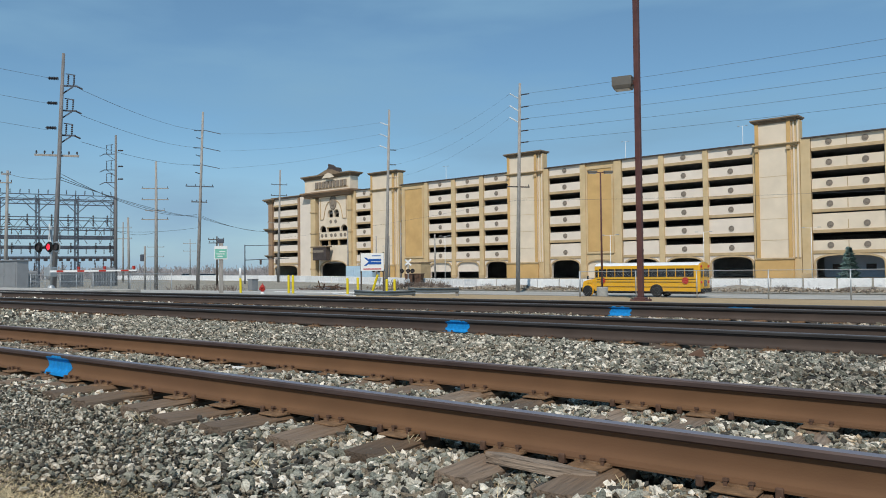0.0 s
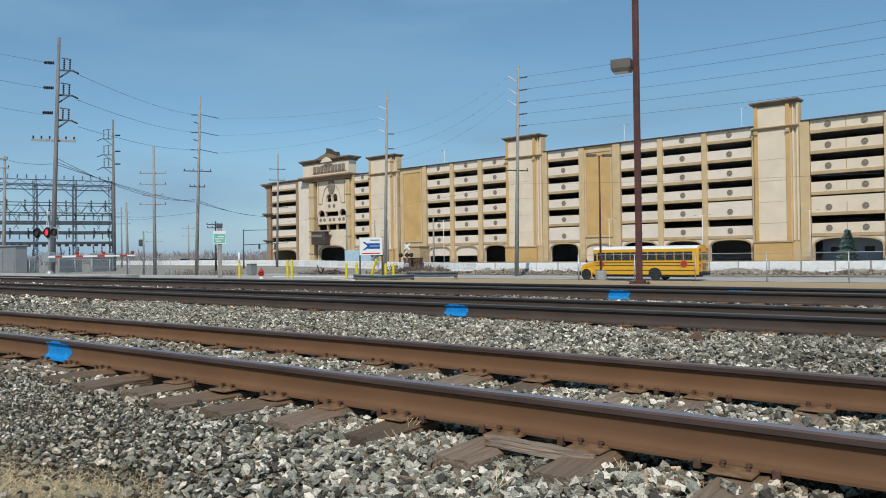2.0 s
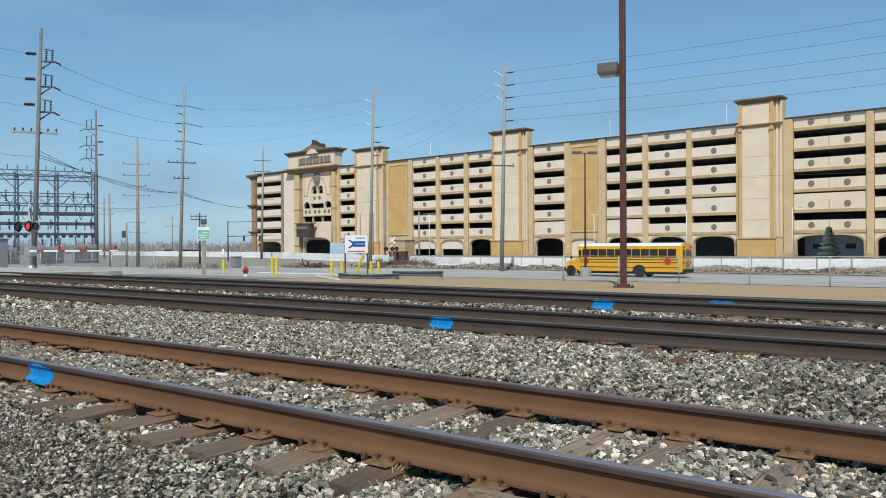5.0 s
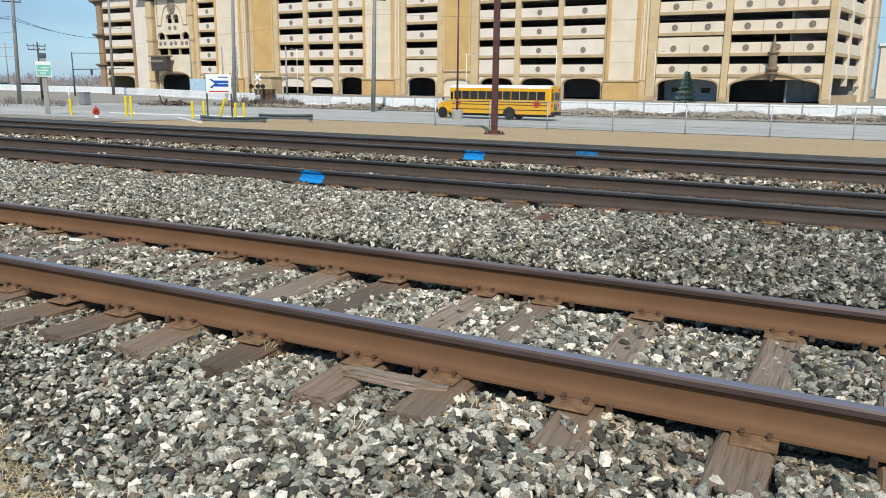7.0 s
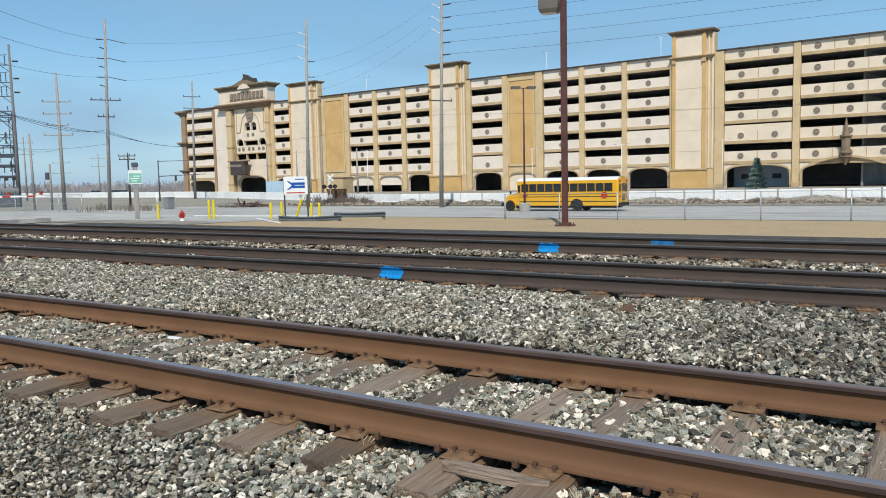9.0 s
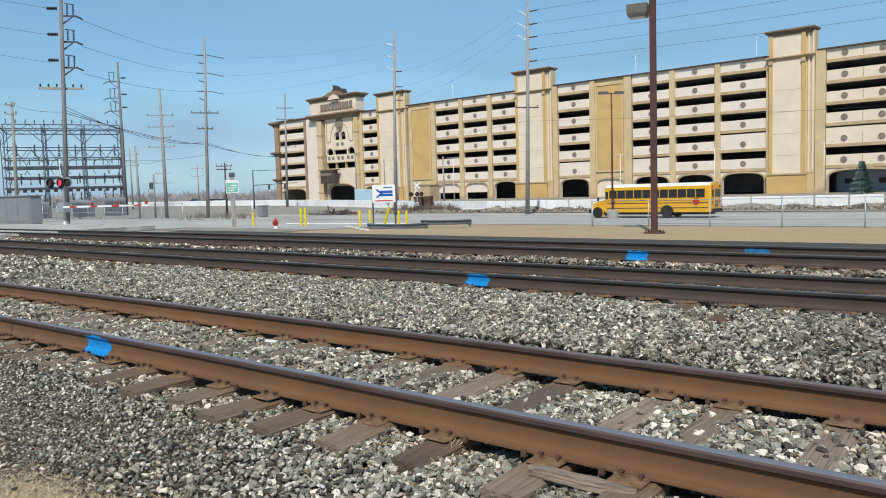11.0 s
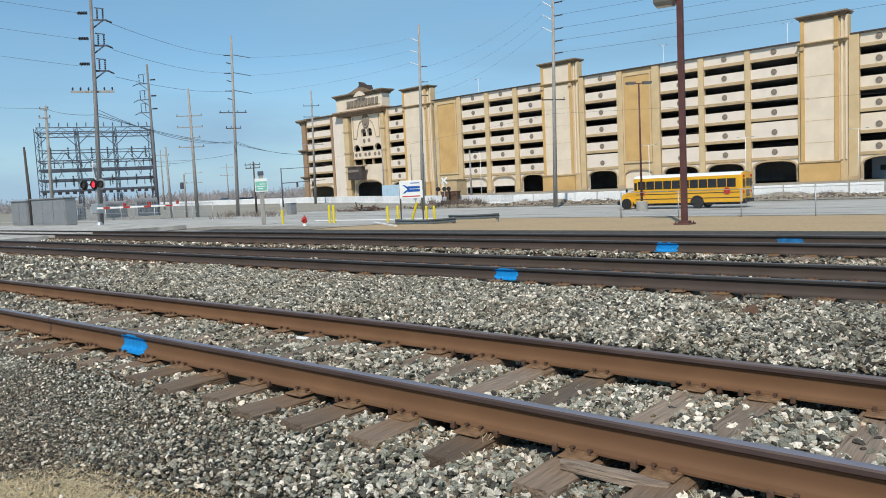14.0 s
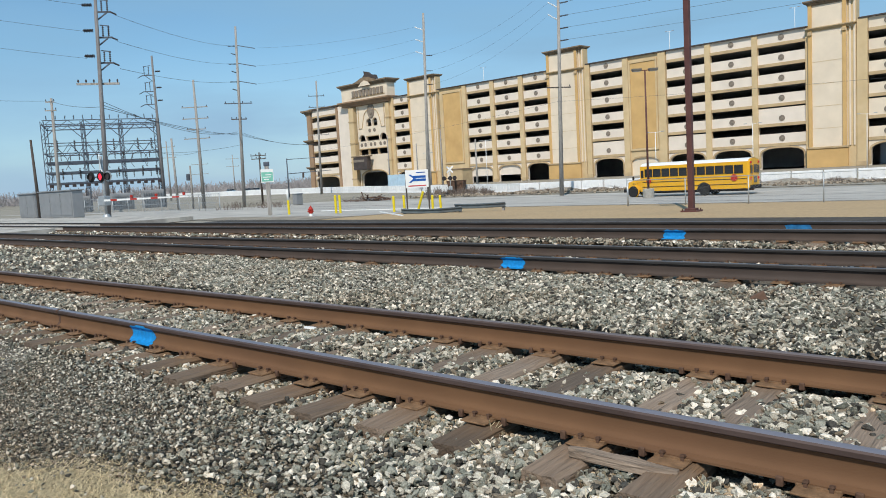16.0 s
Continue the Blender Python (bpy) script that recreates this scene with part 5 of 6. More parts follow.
for i in range(11):
    x1 = -0.55 - i * 0.82
    w = part("window", B(x1 - 0.68, -0.012, 1.78, x1, -0.003, 2.4, bevel=0.003), M_GLASS, BUS)
    fr = bmesh.new()
    for a in ((x1 - 0.71, 1.74, x1 - 0.675, 2.44), (x1 - 0.005, 1.74, x1 + 0.03, 2.44), (x1 - 0.674, 2.405, x1 - 0.006, 2.44), (x1 - 0.674, 1.74, x1 - 0.006, 1.775), (x1 - 0.674, 2.08, x1 - 0.006, 2.11)):
        box(fr, a[0], -0.028, a[1], a[2], -0.001, a[3])
    part("window_frame", fr, M_BLACK, w)
part("driver_window", B(-9.85, -0.012, 1.7, -9.58, -0.003, 2.35), M_GLASS, BUS)
for z, h in ((1.52, 0.05), (1.28, 0.05), (0.86, 0.05)):
    part("rub_rail", B(-9.7, -0.035, z, -0.2, -0.004, z + h, bevel=0.01), M_BLACK, BUS)
part("skirt_edge", B(-9.7, -0.02, 0.45, -0.2, 0.0, 0.52), M_BLACK, BUS)
part("stop_sign", turned(bmesh.new(), ((0.0001, 0.03), (0.25, 0.03), (0.25, 0.0), (0.0001, 0.0)), 8), M_RED, BUS).matrix_basis = pose(-9.05, -0.04, 1.42, 90, 22.5, 0)
part("warning_disc", turned(bmesh.new(), ((0.0001, 0.03), (0.3, 0.03), (0.3, 0.0), (0.0001, 0.0)), 8), M_RED, BUS).matrix_basis = pose(-1.25, -0.04, 1.42, 90, 22.5, 0)
# tail: door, windows, lamps
part("rear_door", B(0.0, 0.75, 0.8, 0.05, 1.69, 2.5, bevel=0.01), M_YELLOW, BUS)
for y0, y1, z0, z1 in ((0.86, 1.58, 1.75, 2.4), (0.25, 0.68, 1.7, 2.35), (1.76, 2.19, 1.7, 2.35), (0.86, 1.58, 0.95, 1.45)):
    part("rear_window", B(0.02 if y0 != 0.86 else 0.055, y0, z0, 0.045 if y0 != 0.86 else 0.075, y1, z1), M_GLASS, BUS)
for y in (0.35, 2.09):
    part("tail_lamp", B(0.0, y - 0.1, 1.2, 0.06, y + 0.1, 1.4), M_REDLENS, BUS)
    part("warning_lamp", B(-0.02, y - 0.12, 2.5, 0.06, y + 0.12, 2.68), M_REDLENS, BUS)


def bus_wheel(x, y, flip):
    m = pose(x, y, 0.5, 90, 0, 0)
    t = part("wheel", turned(bmesh.new(), ((0.30, -0.13), (0.47, -0.13), (0.5, -0.08), (0.5, 0.08), (0.47, 0.13), (0.30, 0.13)), 24), M_BLACK, BUS, smooth=False)
    t.matrix_basis = m
    part("rim", turned(bmesh.new(), ((0.0001, 0.06), (0.1, 0.1), (0.12, 0.04), (0.25, 0.05), (0.30, 0.12), (0.30, -0.12), (0.0001, -0.1)), 20), M_GREYSTEEL, t)


for x in (-3.9, -10.7):
    bus_wheel(x, 0.12, 1)
    bus_wheel(x, 2.3, -1)
for x in (-3.9,):
    part("wheel_arch", prism(bmesh.new(), [(x + 0.62 * math.cos(a), 0.5 + 0.62 * math.sin(a)) for a in [math.pi * i / 12 for i in range(13)]], -0.012, -0.002), M_BLACK, BUS)
for s in (0.18, 2.26):
    part("fender", turned(bmesh.new(), ((0.52, -0.10), (0.56, -0.09), (0.56, 0.09), (0.52, 0.10)), 20), M_YELLOW, BUS).matrix_basis = pose(-10.7, s, 0.55, 90, 0, 0)
part("headlamp", R((-11.48, 0.6, 1.0), (-11.42, 0.6, 1.0), 0.1, n=12), M_LENS, BUS)
part("mirror", B(-10.6, -0.25, 1.55, -10.5, -0.05, 1.85, bevel=0.02), M_BLACK, BUS)
part("mirror_arm", beam(bmesh.new(), (-9.95, 0.1, 1.6), (-10.55, -0.15, 1.7), 0.03), M_BLACK, BUS)
part("exhaust", R((-1.0, 0.5, 0.4), (0.2, 0.5, 0.4), 0.06), M_SPIKE, BUS)
part("undercarriage", B(-11.2, 0.5, 0.3, -0.4, 1.94, 0.55), M_BLACK, BUS)


# ---- signs, bollards, hydrant, guard rails ----
SIGN = thing("station_sign", pose(-24.75, 25.02, land(25.0), 0, 0, 44), "white station sign board with a blue arrow stripe on two posts", "sign")
for s in (-0.5, 0.5):
    part("post", B(s - 0.035, -0.03, -0.1, s + 0.035, 0.03, 1.9), M_POLE_DARK, SIGN)
part("board", B(-0.52, -0.06, 1.06, 0.52, -0.031, 1.86, bevel=0.006), M_WHITE, SIGN)
bm = bmesh.new()
for z0, z1 in ((1.49, 1.60), (1.35, 1.46)):
    prism(bm, [(-0.16, z0), (0.40, z0), (0.40, z1), (-0.16, z1)], -0.068, -0.0605)
prism(bm, [(-0.38, 1.29), (-0.27, 1.29), (-0.04, 1.474), (-0.16, 1.474)], -0.0675, -0.0608)
prism(bm, [(-0.16, 1.476), (-0.04, 1.476), (-0.27, 1.66), (-0.38, 1.66)], -0.0675, -0.0608)
part("arrow_stripes", bm, M_SIGNBLUE, SIGN)
part("text_bar", B(-0.02, -0.066, 1.72, 0.38, -0.0605, 1.76), M_SIGNBLUE, SIGN)
part("text_bar", B(-0.4, -0.066, 1.12, 0.4, -0.0605, 1.17), M_SIGNRED, SIGN)

GS = thing("green_sign", pose(-31.95, 22.1, land(22.1), 0, 0, 52), "green and white notice board on a thick grey wooden post", "sign")
part("post", B(-0.1, -0.08, -0.1, 0.1, 0.08, 2.45, bevel=0.02), M_POLE, GS)
part("post_cap", B(-0.14, -0.1, 2.4, 0.14, 0.1, 2.62, bevel=0.04), M_GREYSTEEL, GS)
b = part("board", B(-0.3, -0.12, 1.62, 0.3, -0.085, 2.26, bevel=0.006), M_WHITE, GS)
part("panel", B(-0.27, -0.126, 1.67, 0.27, -0.1205, 2.12), M_GREEN, b)
for k, (a, c) in enumerate(((-0.2, 0.1), (-0.26, 0.2), (-0.1, 0.26))):
    part("text_bar", B(a * 0.8, -0.131, 1.75 + k * 0.11, c * 0.8, -0.1265, 1.79 + k * 0.11), M_WHITE, b)


def bollard(x, y, h, label="yellow painted steel bollard", tip=0.0):
    t = thing("bollard", pose(x, y, land(y), random.uniform(-2, 2), random.uniform(-2, 2), 0), label, "bollard", "yellow bollards")
    part("post", turned(bmesh.new(), ((0.056, -0.1), (0.056, h - 0.03), (0.04, h), (0.0001, h + 0.02)), 14), M_SAFETY, t)
    if tip:
        part("marker", R((0, 0, h), (0, 0, h + tip), 0.05, 0.05, 8), M_WHITE, t, "white marker rod")
    return t


for x, y, h in ((-28.45, 23.3, 0.86), (-28.2, 23.35, 0.86), (-25.2, 23.9, 0.72), (-24.5, 23.85, 0.74), (-24.18, 25.35, 0.68), (-23.65, 25.3, 0.68)):
    bollard(x, y, h)
t = bollard(-24.6, 24.8, 0.95, "bent yellow bollard leaning over beside the sign")
t.matrix_basis = t.matrix_basis @ pose(0, 0, 0, 0, 22, 0)
bollard(-31.3, 22.75, 0.72, "yellow bollard with a white marker rod on top", 0.5)

HY = thing("fire_hydrant", pose(-27.15, 20.75, land(20.7) - 0.02) @ Matrix.Scale(0.74, 4), "red fire hydrant with a pale base", "fire hydrant")
part("barrel", turned(bmesh.new(), ((0.16, 0), (0.16, 0.05), (0.11, 0.06), (0.11, 0.2)), 14), M_WHITE, HY, "pale lower barrel")
part("upper_barrel", turned(bmesh.new(), ((0.11, 0.2), (0.12, 0.42), (0.17, 0.43), (0.17, 0.47), (0.12, 0.5), (0.08, 0.58), (0.03, 0.61), (0.03, 0.67), (0.0001, 0.67)), 14), M_RED, HY)
for d in ((1, 0), (-1, 0), (0, -1)):
    part("nozzle", R((d[0] * 0.08, d[1] * 0.08, 0.34), (d[0] * 0.2, d[1] * 0.2, 0.34), 0.06, n=10), M_RED, HY)


def guard_rail(p, q, h, sag, label, k=0.6):
    """A corrugated steel guard rail on short posts."""
    p, q = Vector(p), Vector(q)
    d = (q - p)
    ln = math.hypot(d.x, d.y)
    t = thing("guard_rail", pose(p.x, p.y, land(p.y), 0, 0, math.degrees(math.atan2(d.y, d.x))), label, "guard rail", "guard rails")
    prof = [(a, c * k) for a, c in ((0, 0.16), (0.05, 0.13), (0.05, 0.08), (0, 0.04), (0, -0.04), (0.05, -0.08), (0.05, -0.13), (0, -0.16))]
    bm = bmesh.new()
    rings = []
    for i in range(9):
        x = -0.12 + (ln + 0.24) * i / 8
        z = h - sag * math.sin(math.pi * i / 8)
        rings.append([(x, -a - 0.06, z + c) for a, c in prof] + [(x, -a - 0.052, z + c) for a, c in reversed(prof)])
    loft(bm, rings)
    bmesh.ops.recalc_face_normals(bm, faces=bm.faces)
    part("rail", bm, M_GUARD, t)
    for x in (0, ln):
        part("post", B(x - 0.05, -0.05, -0.15, x + 0.05, 0.08, h + 0.1, bevel=0.01), M_POLE, t)


guard_rail((-22.6, 21.9, 0), (-20.4, 22.75, 0), 0.14, 0.05, "bent low steel guard rail section near the sign")
guard_rail((-20.95, 23.3, 0), (-19.2, 24.0, 0), 0.24, 0.02, "short steel guard rail on wooden posts")
for i, (x0, y0, x1, y1, w) in enumerate(((-26.1, 23.9, -21.2, 20.3, 0.14), (-33, 26.2, -25.5, 27.5, 0.16), (-31.2, 26.1, -40, 33.5, 0.12))):
    bm = bmesh.new()
    beam(bm, (x0, y0, land(y0) + 0.03), (x1, y1, land(y1) + 0.03), w * 0.7, 0.04)
    solo("curb_strip", bm, M_WHITE, "white painted strip lying on the lot", "kerb", group="white strips")


# ---- crossing signals, cabinets ----
M_LIT = material("lit_red_lens", (0.6, 0.02, 0.04), 0.3)
M_LIT.node_tree.nodes["Principled BSDF"].inputs["Emission Color"].default_value = (1.0, 0.03, 0.06, 1)
M_LIT.node_tree.nodes["Principled BSDF"].inputs["Emission Strength"].default_value = 1.2

def crossing_signal(x, y, rz, arm=0.0, raised=False, h=3.6, lit=True, label="railway crossing signal with round red lamps"):
    t = thing("crossing_signal", pose(x, y, land(y), 0, 0, rz), label, "crossing signal", "crossing signals")
    part("mast", R((0, 0, 0), (0, 0, h), 0.07, n=10), M_STEEL, t)
    part("mast_base", turned(bmesh.new(), ((0.26, 0), (0.26, 0.12), (0.14, 0.3), (0.08, 0.34)), 12), M_STEEL, t)
    for a in (45, -45):
        bm = B(-0.6, -0.09, -0.11, 0.6, -0.075, 0.11)
        part("crossbuck", bm, M_WHITE, t, "white crossbuck board").matrix_basis = pose(0, 0.0 if a > 0 else -0.02, h - 0.35, 0, a, 0) if raised else pose(0, 0, h - 0.35, 0, 0, -32) @ pose(0, 0.0 if a > 0 else -0.02, 0, 0, a, 0)
    part("lamp_bar", beam(bmesh.new(), (-0.9, 0, 2.45), (0.75, 0, 2.45), 0.06), M_BLACK, t)
    for s in (-0.86, 0.0, 0.6):
        d = part("lamp_shield", R((s, -0.12, 2.45), (s, -0.1, 2.45), 0.3, n=20), M_STEEL if s > 0.5 and not raised else M_BLACK, t)
        part("hood", turned(bmesh.new(), ((0.21, 0), (0.21, 0.11), (0.2, 0.11), (0.2, 0)), 16), M_BLACK, d).matrix_basis = pose(s, -0.12, 2.45, 90, 0, 0)
        part("lens", R((s, -0.15, 2.45), (s, -0.125, 2.45), 0.19, n=16), M_LIT if s == 0.0 and not raised else M_CERAMIC, d)
    part("gate_motor", B(-0.3, -0.25, 0.8, 0.25, 0.2, 1.35, bevel=0.05), M_STEEL, t)
    if arm:
        n = 12
        for i in range(n):
            a = 0.3 + arm * i / n
            b = a + arm / n
            wd = 0.105 - 0.04 * i / n
            bm = B(a, -0.3, 1.1 - wd / 2, b, -0.27, 1.1 + wd / 2)
            if raised:
                bm.free()
                bm = B(-0.3, -0.3, 1.2 + a, -0.3 + wd, -0.27, 1.2 + b)
            part("gate_stripe", bm, M_RED if i % 3 == 1 else M_WHITE, t)
        if not raised:
            for f in (0.35, 0.65, 0.97):
                part("gate_lamp", B(0.3 + arm * f - 0.06, -0.33, 1.17, 0.3 + arm * f + 0.06, -0.24, 1.33), M_RED, t)
    return t


crossing_signal(-44.15, 19.7, 12, 6.6, label="railway crossing signal with red lamps and a lowered striped gate")
crossing_signal(-70, 80, 40, 0, True, 4.0, label="far railway crossing signal with a crossbuck")
crossing_signal(-82, 87, 40, 0, True, 3.6)


def cabinet(x0, y0, x1, y1, h, label, doors=2):
    t = thing("equipment_cabinet", pose((x0 + x1) / 2, (y0 + y1) / 2, land(y0)), label, "cabinet", "grey cabinets by the crossing")
    w, d = (x1 - x0) / 2, (y1 - y0) / 2
    part("body", B(-w, -d, 0.1, w, d, h, bevel=0.03), M_CABINET, t)
    part("roof", B(-w - 0.08, -d - 0.08, h, w + 0.08, d + 0.08, h + 0.08, bevel=0.02), M_CABINET, t)
    part("base", B(-w + 0.05, -d + 0.05, -0.05, w - 0.05, d - 0.05, 0.1), M_CONCRETE, t)
    for i in range(doors):
        a = -w + 0.1 + i * (2 * w - 0.2) / doors
        dr = part("door", B(a + 0.03, -d - 0.025, 0.25, a + (2 * w - 0.2) / doors - 0.03, -d - 0.002, h - 0.12, bevel=0.008), M_CABINET, t)
        part("handle", B(a + 0.1, -d - 0.06, h * 0.5, a + 0.14, -d - 0.026, h * 0.5 + 0.2), M_STEEL, dr)


cabinet(-60.6, 21.0, -57.7, 21.8, 1.75, "large grey metal signal cabinet beside the crossing")
cabinet(-55.6, 20.5, -50.4, 21.2, 1.8, "long pale grey metal signal hut beside the crossing", 3)
cabinet(-84.6, 64, -83.7, 65, 1.5, "pale grey utility box beside the road", 1)


# ---- substation ----
SUB = thing("substation", pose(-95.27, 43.8, land(44), 0, 0, 65), "grey steel lattice substation with insulators and busbars", "substation")
# local x runs along the long face, y away; four bents
SW, SD, SH = 13.1, 6.0, 11.6
for i in range(4):
    for j in range(2):
        x, y = -SW / 2 + i * SW / 3, j * SD
        bm = bmesh.new()
        for dx in (-0.18, 0.18):
            beam(bm, (x + dx, y, 0), (x + dx, y, SH - 0.2), 0.09)
        for k in range(16):
            s = 1 if k % 2 else -1
            beam(bm, (x - 0.18 * s, y, k * 0.72), (x + 0.18 * s, y, k * 0.72 + 0.72), 0.05)
        part("column", bm, M_GREYSTEEL, SUB)


def truss(z, y, h=0.6, x0=-SW / 2, x1=SW / 2):
    bm = bmesh.new()
    beam(bm, (x0, y, z), (x1, y, z), 0.12)
    beam(bm, (x0, y, z + h), (x1, y, z + h), 0.1)
    n = int((x1 - x0) / 0.9)
    for k in range(n):
        a = x0 + (x1 - x0) * k / n
        b = x0 + (x1 - x0) * (k + 1) / n
        beam(bm, (a, y, z + (h if k % 2 else 0)), (b, y, z + (0 if k % 2 else h)), 0.06)
    return bm


for y in (0, SD):
    part("top_girder", truss(SH - 0.8, y, 0.7), M_GREYSTEEL, SUB)
    part("beam", truss(7.5, y, 1.25), M_GREYSTEEL, SUB)
    for z in (6.4, 5.15, 3.85):
        part("beam", beam(bmesh.new(), (-SW / 2, y, z), (SW / 2, y, z), 0.24), M_GREYSTEEL, SUB)
for i in range(4):
    x = -SW / 2 + i * SW / 3
    for z in (SH - 0.6, 7.5, 6.4, 5.15):
        part("cross_beam", beam(bmesh.new(), (x, 0, z), (x, SD, z), 0.14), M_GREYSTEEL, SUB)
    bm = bmesh.new()
    for s in (-1, 1):
        if abs(x + s) < SW / 2:
            beam(bm, (x, 0, SH - 2.4), (x + s * 1.6, 0, SH - 0.8), 0.09)
    part("knee_brace", bm, M_GREYSTEEL, SUB)
srnd = random.Random(11)
for i in range(13):
    x = -SW / 2 + 0.5 + i * (SW - 1) / 12
    part("insulator", insulator(bmesh.new(), (x, 0, SH), (srnd.uniform(-0.2, 0.2), 0, 1), 0.5, 0.09), M_GREYSTEEL, SUB)
    for z in (7.4, 5.05):
        part("insulator", insulator(bmesh.new(), (x + 0.2, -0.1, z), (0, 0, -1), 0.8, 0.09), M_CERAMIC, SUB)
for x in (-5.1, -3.2, -0.6, 1.2, 4.0, 5.6):
    part("switch", insulator(bmesh.new(), (x, -0.3, 7.7), (0, 0, 1), 1.4, 0.13), M_CERAMIC, SUB)
    part("switch", insulator(bmesh.new(), (x + 0.3, -0.3, 5.6), (0, 0, -1), 1.2, 0.13), M_CERAMIC, SUB)
    bm = bmesh.new()
    pts = [(x + 1.0 * math.sin(a), -0.3, 6.3 + 1.1 * math.cos(a)) for a in [-2.4 + 4.8 * k / 10 for k in range(11)]]
    for p, q in zip(pts, pts[1:]):
        rod(bm, p, q, 0.035, n=5, caps=False)
    part("jumper_loop", bm, M_CABLE, SUB)
for i in range(16):
    x = -SW / 2 + 0.4 + i * (SW - 0.8) / 15
    part("breaker", B(x - 0.22, -0.4, 3.38, x + 0.22, 0.0, 3.78, bevel=0.05), M_CERAMIC, SUB)


def transformer(x, y, w, h):
    t = thing("transformer", SUB.matrix_basis @ pose(x, y, 0), "pale grey power transformer with cooling fins", "transformer", "transformers in the substation")
    part("tank", B(-w / 2, -0.8, 0.3, w / 2, 0.8, h, bevel=0.05), M_CABINET, t)
    for i in range(9):
        a = -w / 2 + 0.2 + i * (w - 0.4) / 8
        part("fin", B(a - 0.03, -1.15, 0.5, a + 0.03, -0.803, h - 0.25), M_CABINET, t)
    for i in range(3):
        part("bushing", insulator(bmesh.new(), (-w / 3 + i * w / 3, 0, h), (0.1 * (i - 1), 0, 1), 1.0, 0.12), M_CERAMIC, t)
    part("footing", B(-w / 2 - 0.2, -1.2, -0.1, w / 2 + 0.2, 1.0, 0.3), M_CONCRETE, t)


transformer(1.5, -3.0, 2.6, 2.3)
transformer(5.0, -3.4, 2.6, 2.5)
transformer(-3.2, -3.0, 2.4, 2.2)
sf = thing("chain_link_fence", pose(-58, 29.5, land(29.5), 0, 0, 0), "tall chain-link fence round the substation", "fence")
for i in range(12):
    part("post", R((-40 + i * 3.4, 8 - 0.0 * i, -1.0), (-40 + i * 3.4, 8, 1.2), 0.04, n=6), M_STEEL, sf)
bm = bmesh.new()
for z in (1.15, 0.4, -0.4):
    rod(bm, (-40, 8, z), (-2.6, 8, z), 0.02, n=5)
x = -40
while x < -4:
    beam(bm, (x, 8, -0.8), (x + 1.2, 8, 1.15), 0.012)
    beam(bm, (x + 1.2, 8, -0.8), (x, 8, 1.15), 0.012)
    x += 0.3
part("mesh", bm, M_STEEL, sf)


# ---- barrier wall, rubble, clutter ----
def barrier_mesh():
    bm = bmesh.new()
    prof = [(-0.22, 0), (0.22, 0), (0.22, 0.2), (0.17, 0.3), (0.14, 1.2), (0.08, 1.25), (-0.08, 1.25), (-0.14, 1.2), (-0.17, 0.3), (-0.22, 0.2)]
    loft(bm, [[(x, a, z) for a, z in prof] for x in (-1.46, 1.46)])
    bmesh.ops.recalc_face_normals(bm, faces=bm.faces)
    for x in (-0.9, 0.0, 0.9):
        box(bm, x - 0.12, -0.21, 0.55, x + 0.12, -0.13, 0.95)
    return finish("traffic_barrier", bm, M_BARRIER)


BAR = barrier_mesh()
run = [(-235, 122), (-132, 107), (-60, 82.5), (-20, 83.5), (26, 90)]
brnd = random.Random(3)
for (xa, ya), (xb, yb) in zip(run, run[1:]):
    ln = math.hypot(xb - xa, yb - ya)
    n = int(ln / 2.95)
    for i in range(n):
        f = (i + 0.5) / n
        x, y = xa + (xb - xa) * f, ya + (yb - ya) * f
        b = new("traffic_barrier", BAR)
        b.matrix_basis = pose(x, y + brnd.uniform(-0.06, 0.06), land(y) - 0.02, 0, 0, math.degrees(math.atan2(yb - ya, xb - xa)) + brnd.uniform(-1, 1))
        tagged(b, "white plastic traffic barrier in a long row", "traffic barrier", "white barriers before the garage")


def rubble_area(rs, count):
    x = -75 + 95 * rs.rand(count)
    y = 79.6 + 2.2 * rs.randn(count) * 0.5 + 0.03 * (x + 40)
    return x, y


def rubble_height(px, py, rs):
    return np.interp(py, LAND_Y, LAND_Z) + rs.rand(len(px)) * 0.2


rub = stones("rubble", 2600, rubble_area, 0.2, "low bank of brown rubble and earth before the barriers", rubble_height, 8)
rub.data.materials.clear()
rub.data.materials.append(M_RUBBLE)
sheet("verge", (-75, -50, -30, 0, 26), (76.5, 79, 81, 84), M_GROUND, 0.05, "strip of bare brown earth along the barriers", "verge")

D1 = thing("dumpster", pose(-73.1, 85.0, land(85), 0, 0, 25), "rust-brown metal dumpster beside the white barriers", "dumpster")
bm = bmesh.new()
loft(bm, [[(-1.0, -0.7, 0.1), (1.0, -0.7, 0.1), (1.0, 0.7, 0.1), (-1.0, 0.7, 0.1)], [(-1.25, -0.9, 1.9), (1.25, -0.9, 1.9), (1.25, 0.9, 1.9), (-1.25, 0.9, 1.9)]])
part("body", bm, M_DUMP, D1)
for x in (-0.8, 0.0, 0.8):
    part("rib", B(x - 0.06, -0.95, 0.3, x + 0.06, -0.72, 1.85), M_DUMP, D1)
part("lid", B(-1.3, -0.95, 1.9, 1.3, 0.95, 1.98, bevel=0.02), M_DUMP, D1)
T1 = thing("storage_trailer", pose(-102, 104, land(104), 0, 0, 5), "pale blue storage trailer by the garage entrance", "trailer")
part("box", B(-3.2, -1.2, 0.5, 3.2, 1.2, 3.0, bevel=0.04), M_PALEBLUE, T1)
